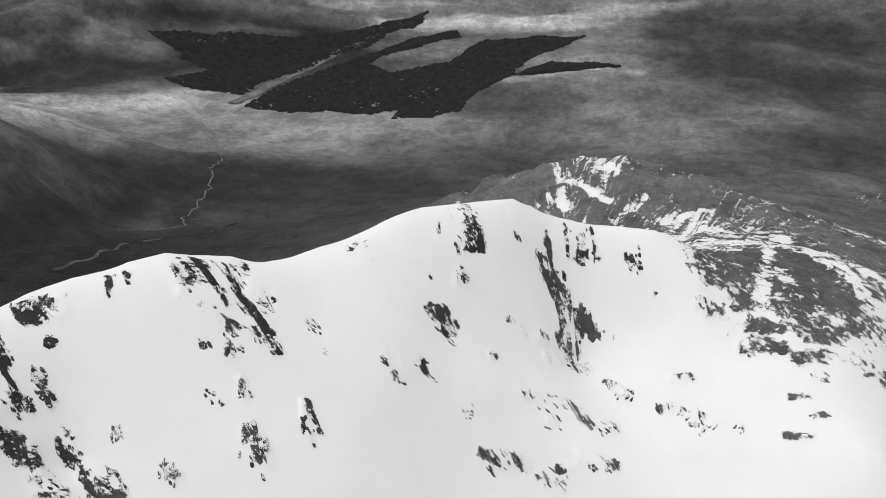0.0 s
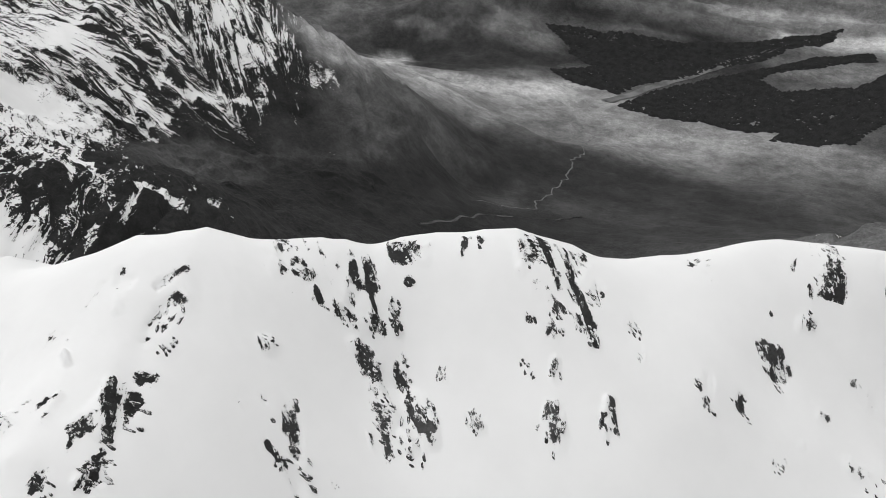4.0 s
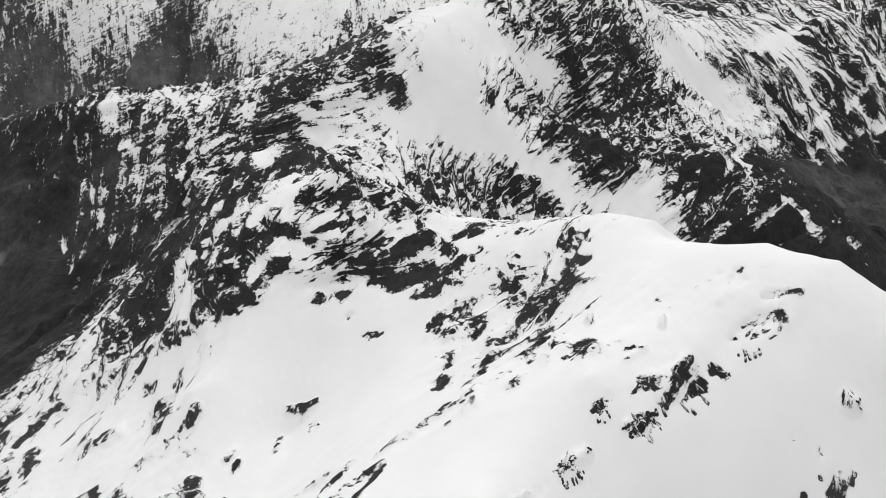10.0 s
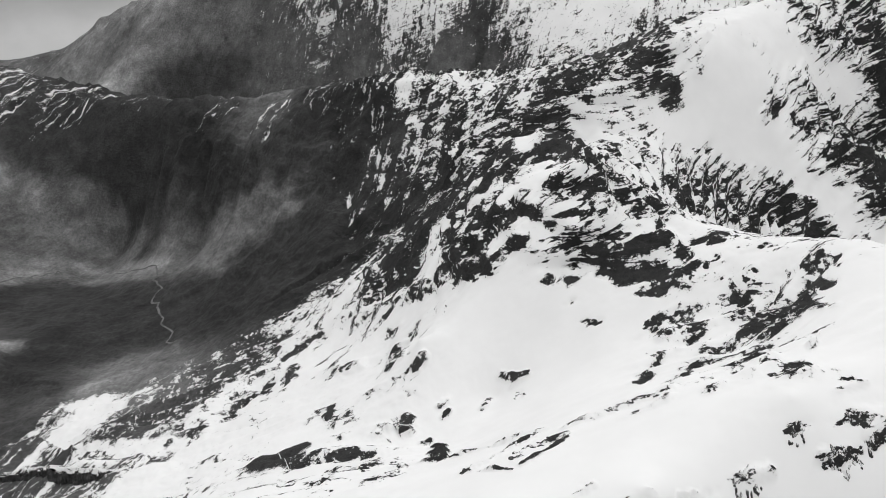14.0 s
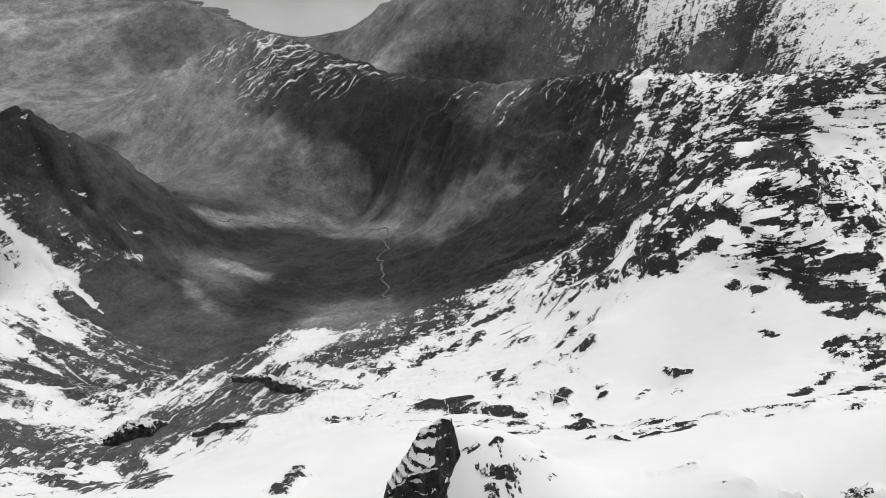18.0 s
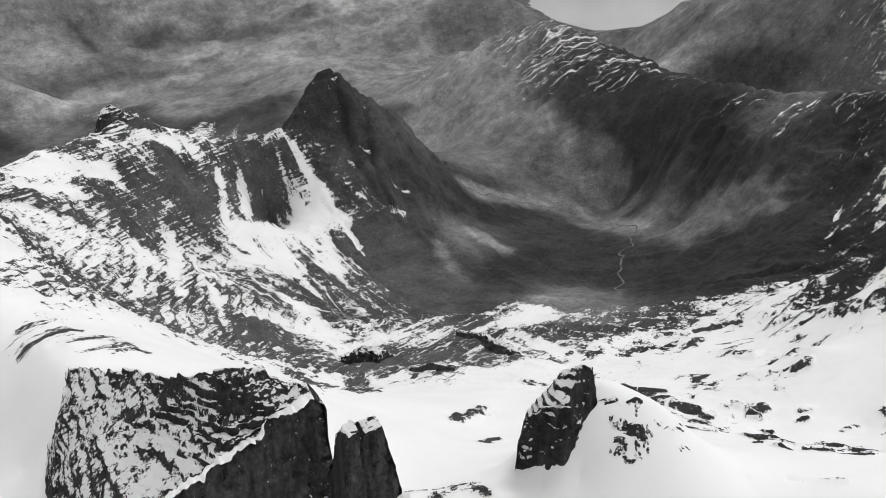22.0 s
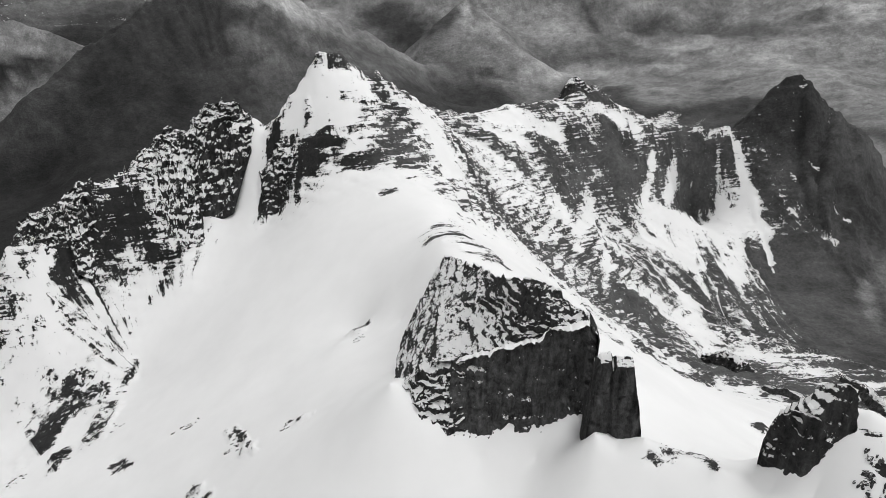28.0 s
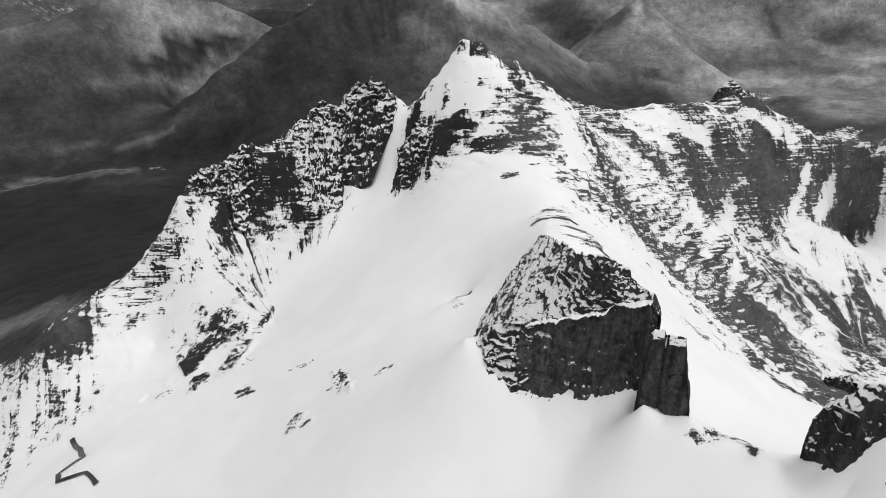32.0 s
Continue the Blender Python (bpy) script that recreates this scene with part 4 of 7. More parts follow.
OUTCROP_BANDS['summit_ribs'] = [(2.6, -225, 329, -217, 321), (3.1, -207, 307, -203, 305), (4.0, -203, 278, -185, 260), (4.5, -185, 292, -171, 282), (3.2, -182, 271, -177, 269), (2.3, -181, 319, -178, 317), (2.9, -154, 306, -147, 304), (4.7, -240, 360, -225, 366), (1.6, -204, 390, -207, 402), (1.6, -196, 398, -198, 406)]
CRAGS['west_wall'] = [(18.2, -802, -120, -801, -50), (22, -1042, -211, -802, -120), (18.8, -1093, -81, -795, -38), (21, -1052, -288, -1036, -211), (8.6, -639, -43, -642, 4), (6.1, -646, -32, -655, 0), (11.2, -675, -111, -648, -76), (10.1, -695, -158, -635, -133), (9.6, -616, -117, -602, -84), (5.7, -615, -79, -609, -62), (7.9, -592, -14, -580, 31), (9.4, -592, 22, -576, 71), (5.5, -562, 17, -542, 44), (6.9, -568, -32, -564, -8), (7.1, -547, 45, -530, 76), (5.6, -524, 50, -515, 65), (5.5, -618, -35, -612, 15)]
CRAGS['west_ledges'] = [(3.1, -637, 29, -634, 60), (6.4, -533, 82, -533, 107), (6.3, -573, 96, -537, 143), (5.1, -510, 127, -485, 127), (14.8, -462, 118, -448, 134), (8.4, -452, 135, -431, 150), (5.6, -462, 157, -449, 165), (13.6, -472, 68, -453, 86), (3.6, -486, 64, -455, 65), (6.2, -406, 85, -406, 89), (8.1, -364, 98, -365, 106), (3.1, -352, 107, -348, 111), (4.2, -330, 121, -330, 125), (3.7, -424, 62, -418, 57), (6.1, -387, 47, -401, 52), (2.4, -374, 73, -403, 86), (2.9, -506, 13, -504, 18)]
OUTCROP_BANDS['west_low'] = [(2.3, -512, 2, -510, 7), (3.3, -537, -11, -538, -6), (10.5, -737, -266, -735, -232), (10.3, -660, -184, -620, -134), (7.1, -658, -196, -632, -164), (8.8, -682, -245, -651, -208), (10.6, -612, -211, -606, -202), (8.6, -526, -175, -577, -173), (5.0, -505, -147, -508, -142), (5.7, -490, -175, -488, -157), (5.8, -573, -233, -573, -227), (3.5, -458, -111, -463, -106), (2.1, -451, -73, -468, -68), (3.1, -486, -62, -474, -40), (1.5, -463, -43, -449, -38), (4.8, -336, -33, -338, -21), (4.4, -305, -8, -309, -1)]
OUTCROP_BANDS['south_lines'] = [(1.3, -328, 4, -325, 17), (3.8, -327, 20, -333, 40), (2.3, -333, 40, -334, 50), (2.8, -250, 83, -254, 98), (1.0, -235, 57, -244, 78), (2.1, -274, 110, -276, 117), (1.7, -263, 123, -265, 135), (1.0, -259, 123, -260, 128), (2.6, -280, 145, -281, 170), (2.6, -286, 139, -288, 163), (1.6, -299, 135, -305, 148), (2.5, -323, 200, -345, 224), (2.1, -300, 208, -305, 229), (2.6, -496, 148, -489, 148), (2.6, -492, 168, -495, 172), (1.5, -360, 137, -353, 136)]
CRAGS['peaks'] = [(17.9, -1084, 83, -1049, 108), (13.0, -1105, 61, -1162, 42), (8.4, -1120, 139, -1094, 134), (59, -1338, 565, -1336, 608), (36, -1372, 546, -1369, 565), (18.0, -1079, 394, -1059, 344), (16.1, -1005, 387, -1022, 462), (9.8, -1119, 290, -1135, 329), (8.8, -1128, 255, -1089, 236), (6.0, -1276, 313, -1352, 388), (6.2, -1281, 345, -1379, 441), (8.0, -1294, 415, -1357, 493), (8.9, -1239, 398, -1241, 455), (11.2, -1256, 459, -1243, 500), (16.2, -1238, 510, -1171, 528), (7.2, -1097, 484, -1049, 516), (25, -1569, 895, -1587, 967)]
CRAGS['dark_spurs'] = [(29, -972, 564, -994, 639), (47, -1081, 619, -1011, 624), (23, -982, 694, -912, 696), (15.8, -892, 718, -854, 750), (14.8, -893, 96, -867, 121), (18.9, -965, 163, -965, 204), (10.6, -939, 198, -977, 241), (15.9, -988, 271, -963, 318), (5.0, -1007, 152, -1015, 159), (7.1, -1008, 259, -1006, 304), (33, -1416, 1276, -1397, 1398), (12.6, -1314, 670, -1375, 721), (19.2, -1468, 1461, -1413, 1592)]
TONGUES['cwm_snow'] = [(16.5, -701, -57, -669, -18), (13.1, -698, -92, -701, -57), (13.4, -796, -164, -742, -185), (12.1, -724, -184, -668, -166), (8.9, -1112, -44, -977, 26), (13.5, -1087, -130, -808, -84), (12.4, -741, -137, -740, -118), (4.8, -605, 9, -609, 56), (42, -1093, 167, -1068, 195), (17.4, -1074, 130, -1037, 122), (21, -1027, 144, -1050, 280), (16.0, -1028, 292, -1014, 353), (16.7, -979, 351, -967, 462), (47, -1461, 733, -1518, 856), (36, -1261, 383, -1225, 289), (26, -1167, 219, -1179, 185)]
TONGUES['cone_snow'] = [(6.1, -1417, 1077, -1479, 1299), (17.4, -1479, 1299, -1404, 1352), (9.6, -1479, 1299, -1376, 1468), (4.9, -1474, 1111, -1532, 1196), (5.6, -1515, 1220, -1596, 1351), (4.1, -905, 623, -935, 689), (9.4, -1204, 720, -1001, 664), (8.1, -943, 693, -878, 720), (3.9, -995, 616, -1334, 863), (23, -1677, 1052, -1766, 1225), (10.6, -1628, 1565, -1489, 1576)]
CRAGS['slope_dashes'] = [(10.1, -402, -262, -390, -204), (6.2, -391, -205, -391, -156), (15.3, -454, -459, -440, -348), (5.4, -572, -263, -586, -260), (9.6, -573, -239, -577, -234), (8.9, -530, -176, -571, -184), (3.7, -503, -144, -509, -141), (5.5, -606, -206, -611, -201), (5.5, -433, -141, -444, -139), (4.1, -470, -224, -518, -240), (5.4, -422, -158, -429, -155), (6.9, -599, -329, -638, -338), (4.2, -589, -351, -594, -346), (7.4, -547, -372, -567, -374), (10.2, -510, -409, -513, -398), (6.3, -495, -427, -506, -423), (8.2, -463, -358, -479, -360)]
OUTCROP_BANDS['south_veins'] = [(8.1, -413, -240, -419, -232), (4.1, -421, -193, -428, -189), (3.6, -408, -114, -412, -109), (2.8, -355, -127, -347, -75), (2.6, -347, -75, -337, -18), (2.2, -275, -22, -304, 1), (2.4, -325, 0, -343, 45), (1.1, -294, -59, -271, -27), (1.1, -249, 80, -254, 99), (1.0, -262, 120, -265, 131), (2.2, -270, 110, -273, 114), (1.9, -276, 125, -286, 141), (3.8, -281, 147, -286, 164), (3.9, -473, -47, -476, -40), (1.7, -448, -73, -467, -68)]
TONGUES['se_gullies'] = [(4.2, -512, -1342, -539, -1260), (4.8, -539, -1260, -544, -1165), (3.0, -544, -1165, -531, -1051), (5.0, -421, -1353, -507, -1347), (7.8, -488, -1284, -508, -1186), (17.4, -450, -1231, -445, -1010), (20, -351, -1146, -454, -1214), (3.0, -615, -1259, -625, -1248), (3.0, -649, -1265, -669, -1249), (6.7, -681, -1181, -703, -1159), (9.3, -656, -1131, -666, -1120), (3.0, -599, -1198, -609, -1181), (10.3, -386, -1293, -348, -1190)]
CRAGS['corrie_steps'] = [(17.7, -449, -1328, -403, -1313), (23, -377, -1231, -415, -1309), (11.9, -458, -1334, -464, -1329), (8.8, -479, -656, -432, -466), (13.6, -432, -466, -447, -361), (12.5, -338, -563, -341, -487), (13.6, -281, -611, -187, -388), (8.9, -189, -243, -229, -263), (6.1, -175, -191, -186, -192), (9.7, -547, -379, -573, -375), (7.4, -614, -216, -618, -210), (4.6, -499, -142, -505, -139), (5.4, -424, -133, -441, -135), (7.4, -582, -256, -586, -244), (7.0, -678, -368, -708, -333), (3.1, -445, -104, -451, -102), (5.2, -353, -86, -398, -100)]
OUTCROP_BANDS['south_dashes'] = [(2.6, -291, -58, -338, -13), (1.6, -222, -3, -236, 16), (0.7, -223, 23, -231, 46), (4.3, -321, 54, -375, 66), (2.4, -310, 32, -318, 52), (8.6, -623, -387, -690, -349), (5.5, -475, -244, -511, -245), (3.8, -491, -189, -498, -157), (8.2, -592, -357, -615, -355)]
OUTCROP_BANDS['se_face_rock'] = [(23, -129, -1126, -239, -1156), (13.7, -243, -1140, -281, -1157), (17.0, -373, -1228, -441, -1314), (27, 47, -600, -11, -833), (18.8, 35, -577, 2, -656), (12.2, 143, -676, 128, -667), (12.3, 138, -626, 114, -637), (8.2, 174, -625, 159, -624), (11.5, 61, -415, 31, -375), (7.3, 85, -434, 75, -410), (13.1, -127, -854, -124, -750), (14.1, -195, -882, -204, -827), (16.1, -182, -730, -227, -650), (22, -377, -698, -374, -575), (15.0, -374, -575, -381, -454), (8.9, -99, -996, -58, -862)]
TONGUES['se_face_snow'] = [(7.1, -326, -1252, -291, -1140), (8.0, -389, -1313, -351, -1197), (3.8, -482, -1332, -484, -1311), (6.1, -527, -1339, -543, -1228), (5.0, -543, -1228, -537, -1077), (10.3, -519, -1236, -448, -999), (18.9, -287, -1052, -359, -1007), (10.7, -180, -1113, -123, -837), (5.3, -178, -886, -158, -761), (10.4, -108, -1017, -112, -890), (10.8, 88, -738, 77, -680), (11.5, 0, -535, -80, -621), (11.3, -323, -892, -341, -769), (6.0, -53, -238, -73, -231), (12.7, 32, -1068, -46, -1104), (14.5, -202, -1267, -277, -1269)]
CRAGS['summit_rocks'] = [(13.5, 582, -660, 526, -675), (12.0, 570, -617, 520, -634), (15.7, 503, -682, 490, -648), (12.7, 459, -631, 429, -614), (10.5, 460, -711, 436, -700), (10.4, 400, -730, 376, -722), (9.1, 439, -672, 409, -698), (8.7, 394, -687, 381, -701), (13.4, 300, -701, 289, -670), (14.2, 314, -659, 289, -661), (9.3, 254, -663, 206, -646), (9.7, 189, -624, 161, -629), (12.5, 136, -660, 113, -627), (8.1, 628, -603, 605, -623), (8.0, 581, -592, 565, -585)]
TONGUES['summit_white'] = [(13.2, 360, -708, 340, -672), (5.4, 343, -724, 326, -711), (7.9, 259, -719, 219, -706), (10.1, 240, -683, 195, -682), (9.3, 283, -706, 266, -705), (5.9, 415, -706, 394, -715), (7.0, 499, -701, 477, -710), (4.0, 596, -632, 592, -598), (5.3, 423, -654, 402, -658), (40, 100, -736, 75, -689), (40, 188, -518, 355, -597), (20, 12, -1141, -110, -1179)]
OUTCROP_BANDS['bowl_rocks'] = [(6.2, 141, -567, 127, -564), (1.8, 215, -743, 244, -735), (10.2, 530, -510, 526, -481), (7.7, 507, -488, 478, -474), (10.6, 456, -441, 448, -380), (12.0, 529, -441, 522, -401), (9.5, 492, -372, 485, -377), (6.3, 387, -316, 374, -305), (11.5, 539, -380, 535, -348), (7.1, 149, -367, 139, -357), (5.1, 217, -230, 212, -228), (2.6, 251, -278, 239, -259), (4.0, 456, -511, 462, -484), (5.0, 167, -227, 162, -226), (6.6, 256, -208, 251, -209), (4.0, 594, -547, 588, -549), (4.1, 73, -159, 66, -156), (4.2, 78, -278, 68, -222)]
OUTCROP_BANDS['foot_rocks'] = [(31, 941, -488, 771, -448), (19.4, 849, -403, 790, -405), (5.0, 690, -459, 674, -485), (7.7, 727, -336, 664, -378), (8.1, 771, -314, 698, -338), (6.6, 737, -281, 710, -284), (10.7, 553, -397, 533, -436), (11.8, 455, -387, 464, -443), (9.2, 532, -488, 514, -518), (8.7, 559, -354, 539, -354), (7.2, 385, -311, 364, -296), (9.8, 482, -351, 477, -356), (2.8, 243, -276, 204, -218), (4.6, 257, -195, 236, -195), (6.3, 140, -353, 136, -368), (6.2, -67, -101, -93, -105), (4.4, -93, -105, -97, -89)]
CRAGS['face_right'] = [(16.9, -408, -1340, -503, -1329), (12.3, -343, -1252, -463, -1312), (23, -580, -1306, -631, -1229), (31, -583, -1203, -641, -1131), (42, -506, -1108, -567, -1058), (75, -476, -945, -523, -815), (28, -348, -1192, -444, -1307)]
OUTCROP_BANDS['face_streaks'] = [(19.2, -214, -771, -247, -650), (18.8, -202, -861, -237, -794), (25, -135, -876, -155, -807), (29, -246, -1051, -302, -961), (30, 8, -689, -68, -856), (23, 63, -578, 7, -754), (16.0, 45, -407, 23, -371), (21, -60, -738, -87, -677), (19.8, -364, -992, -392, -867), (12.5, -126, -1076, -246, -1166), (17.0, 4, -968, -83, -1103)]
CRAGS['corrie_heath'] = [(28, -207, -889, -250, -882), (25, -187, -777, -238, -754), (23, -210, -703, -249, -605), (15.5, -174, -550, -166, -379), (19.4, -177, -798, -180, -703), (19.5, -347, -873, -349, -757), (45, -485, -971, -510, -815), (33, -395, -893, -444, -754), (25, -453, -738, -515, -732), (17.4, -384, -697, -384, -519), (10.2, -384, -519, -365, -330), (26, -500, -832, -561, -761), (58, -499, -1081, -510, -959)]
OPEN_GROUND['dark_glen'] = [(231, 1936, -1484, 1667, -1496), (139, 1572, -1086, 1143, -867), (171, 2456, -1924, 2060, -1950), (36, 760, -447, 984, -527)]
OPEN_GROUND['dark_flank'] = [(36, -657, -1252, -706, -1173), (43, -594, -1081, -648, -994), (71, -579, -904, -588, -781)]
OUTCROP_BANDS['summit_flecks'] = [(3.7, 242, -714, 230, -703), (4.3, 212, -705, 182, -697), (6.5, 180, -679, 148, -712), (4.2, 257, -705, 252, -694), (5.4, 171, -725, 149, -724), (5.2, 200, -732, 186, -731), (7.6, 139, -686, 124, -677)]
OUTCROP_BANDS['dome_ledges'] = [(2.0, -156, -72, -162, -67), (1.8, -167, -64, -173, -62), (2.0, -155, -64, -162, -58), (2.0, -163, -57, -166, -50), (10.4, -394, -264, -392, -240), (1.5, -154, -58, -157, -54), (1.8, -175, -51, -182, -46), (1.2, -154, -51, -161, -46), (4.9, -433, -420, -482, -458)]
# light grass, dark heather and scree, sunlit flanks and cloud shadow painted in: half width, brightness, course
HEATH_AND_LIGHT = {}
HEATH_AND_LIGHT['moor_band'] = [(186, 0.238, -1538, 2533, -1656, 3290), (138, 0.238, -1656, 3290, -1146, 3771), (129, 0.212, -1375, 2617, -1253, 3228), (120, 0.204, -907, 3173, -694, 3259), (132, 0.255, -694, 3259, -262, 3477), (87, 0.187, -229, 3391, 125, 3400), (291, 0.383, -305, 6080, 955, 5939), (337, 0.34, -885, 7091, -364, 7233), (176, 0.323, 942, 5842, 1475, 6291), (109, 0.297, 1490, 6363, 2033, 6443), (216, 0.212, 1132, 5242, 1678, 5346), (251, 0.17, -373, 5078, 169, 4995), (68, 0.255, 389, 4168, 728, 4384), (65, 0.255, 732, 4412, 1108, 4271)]
HEATH_AND_LIGHT['moor_mottle'] = [(178, 0.153, 674, 3288, 936, 3102), (84, 0.17, 935, 2915, 992, 2874), (224, 0.111, 1086, 3279, 1638, 3350), (197, 0.024, -831, 1492, -695, 1860), (218, 0.023, -769, 2549, -378, 2474), (44, 0.025, -1015, 2550, -724, 1853), (133, 0.051, -1179, 1890, -1085, 1802), (72, 0.102, -1032, 1688, -1077, 2119), (415, 0.043, 1751, 4401, 2192, 3925), (582, 0.038, 1865, 5301, 2749, 5058), (203, 0.034, 1555, 2743, 1647, 2587), (93, 0.102, 1315, 2269, 1426, 2190), (60, 0.136, 619, 1222, 726, 1322)]
HEATH_AND_LIGHT['far_hillside'] = [(275, 0.023, -2472, 4194, -1969, 4344), (71, 0.058, -2581, 4437, -2481, 5014), (80, 0.085, -2165, 4852, -1925, 5216), (74, 0.065, -2375, 5415, -1649, 5677), (71, 0.091, -1568, 4434, -1280, 4265), (185, 0.033, -2048, 5620, -794, 5616), (66, 0.091, -1676, 3780, -1374, 3927), (71, 0.091, -1595, 5391, -1126, 5582), (177, 0.033, -633, 4969, -574, 5134)]
# the darkest strokes below the cone paint a cloud shadow
HEATH_AND_LIGHT['cone_scree_and_shade'] = [(51, 0.1, -1275, 1731, -1076, 1763), (41, 0.06, -1283, 1611, -1118, 1543), (20, 0.11, -1044, 1780, -1082, 2262), (111, 0.35, -1759, 3214, -1312, 4017), (101, 0.3, -1473, 1889, -2665, 4068), (102, 0.28, -1835, 2869, -1873, 3412), (50, 0.018, -1107, 1133, -1120, 1355), (31, 0.05, -1147, 991, -1254, 1368), (42, 0.06, -1345, 1110, -1300, 1204), (94, 0.022, -1008, 1405, -1017, 2232), (126, 0.02, -883, 1001, -933, 1308), (69, 0.12, -2340, 5631, -2222, 6057), (66, 0.1, -2868, 4528, -2695, 4546)]
HEATH_AND_LIGHT['corrie_grass'] = [(32, 0.235, -1414, -2119, -1380, -1772), (314, 0.202, -1836, -3334, -1454, -2099), (33, 0.202, -1424, -1680, -1364, -1350), (23, 0.202, -1321, -1313, -1330, -1155), (65, 0.036, -1509, -1480, -1495, -1203), (28, 0.03, -1467, -1101, -1346, -762), (50, 0.029, -2649, -1848, -2511, -1439), (24, 0.036, -1446, -1248, -1354, -909), (23, 0.151, -1233, -760, -1163, -581), (33, 0.202, -941, -1247, -1204, -1207), (51, 0.218, -1187, -922, -1120, -658), (116, 0.036, -898, -907, -1047, -876), (69, 0.036, -970, -679, -996, -541), (41, 0.286, -688, -676, -708, -642), (37, 0.168, -761, -610, -727, -546)]
HEATH_AND_LIGHT['corrie_rim'] = [(21, 0.336, -806, -1052, -812, -954), (12.2, 0.202, -689, -1013, -640, -855), (69, 0.036, -717, -850, -792, -867), (36, 0.036, -821, -1157, -989, -1148), (51, 0.084, -739, -1302, -827, -1319), (173, 0.235, -1692, -4174, -2264, -4031), (86, 0.151, -2635, -3990, -3002, -3738), (53, 0.084, -2027, -4752, -2203, -4946), (160, 0.252, -2514, -4746, -2810, -4343), (472, 0.202, -1324, -3556, -1779, -3788), (90, 0.134, -1450, -724, -2430, -1148), (13.5, 0.048, -1268, -646, -1208, -489), (24, 0.036, -979, -390, -895, -427), (29, 0.168, -1191, -1174, -1187, -922)]
HEATH_AND_LIGHT['south_glen'] = [(19.6, 0.168, -1402, -1251, -1366, -1116), (11.0, 0.202, -1153, -732, -1143, -551), (107, 0.118, -2428, -1168, -2426, -994), (62, 0.042, -2613, -1679, -2535, -1367), (111, 0.202, -3053, -2459, -2757, -1917), (35, 0.03, -1489, -1177, -1386, -897), (56, 0.036, -1046, -928, -938, -793), (48, 0.202, -702, -649, -617, -539), (52, 0.134, -1208, -859, -1138, -685), (17.9, 0.235, -1247, -1161, -1190, -892), (69, 0.036, -956, -634, -902, -498), (33, 0.034, -1088, -639, -1048, -505)]
HEATH_AND_LIGHT['east_face_rock'] = [(74, 0.085, 53, -601, -82, -900), (45, 0.085, -125, -1111, -427, -1314), (111, 0.09, -132, -841, -307, -830), (152, 0.095, -171, -700, -247, -527), (84, 0.085, -437, -878, -430, -667), (51, 0.08, -538, -1132, -588, -977), (27, 0.075, -546, -1321, -634, -1213), (117, 0.09, -358, -579, -461, -489), (20, 0.1, 65, -422, 31, -375), (23, 0.085, 143, -666, 118, -638), (21, 0.03, -599, -1368, -643, -1314), (16.8, 0.035, -545, -1378, -586, -1343)]
# sunlit tops and shaded left sides of the hills are put into these tones
HEATH_AND_LIGHT['east_hill_grass_and_sun'] = [(33, 0.216, 2835, -3108, 2697, -3139), (34, 0.216, 2662, -3130, 2495, -3344), (38, 0.216, 2515, -3385, 2328, -3532), (29, 0.144, 2390, -3385, 2243, -3489), (221, 0.086, 5012, -4522, 2982, -2972), (69, 0.043, 2854, -2552, 2625, -2814), (60, 0.032, 2796, -2351, 2572, -2519), (27, 0.086, 2586, -2622, 2477, -2718), (43, 0.022, 2499, -3115, 2322, -3379), (52, 0.022, 2535, -2903, 2377, -3164), (110, 0.05, 1916, -2626, 1776, -2757), (35, 0.058, 2190, -2390, 1913, -2550), (23, 0.101, 2227, -2273, 2059, -2423), (14.8, 0.086, 2488, -2193, 2379, -2316), (64, 0.022, 2464, -2483, 2391, -2896)]
HEATH_AND_LIGHT['glen_flat'] = [(387, 0.013, 1936, -1484, 1667, -1496), (203, 0.014, 1441, -1073, 1143, -867), (53, 0.024, 2535, -2009, 2231, -2161), (39, 0.096, 1149, -757, 763, -493), (54, 0.16, 1219, -714, 1146, -694), (14.1, 0.112, 2446, -1826, 2420, -1973), (18.2, 0.112, 2420, -1973, 2039, -2133)]
HEATH_AND_LIGHT['pale_hill'] = [(51, 0.27, 2449, -3486, 2387, -3585), (36, 0.252, 2444, -3359, 2336, -3460), (32, 0.18, 2311, -3529, 2238, -3664), (33, 0.036, 2357, -3318, 2250, -3434), (76, 0.027, 1508, -2941, 1334, -2766), (62, 0.023, 1646, -2752, 1407, -2607), (458, 0.036, 2727, -4634, 2818, -5257), (53, 0.09, 1079, -2994, 947, -2927), (50, 0.063, 1072, -2835, 884, -2836), (43, 0.041, 1243, -2767, 1051, -2745), (51, 0.027, 1258, -2937, 1164, -3053), (74, 0.025, 1765, -2575, 1369, -2482), (27, 0.063, 2322, -3209, 2214, -3474), (26, 0.045, 1957, -2596, 1791, -2678), (32, 0.041, 1924, -2488, 1784, -2557)]
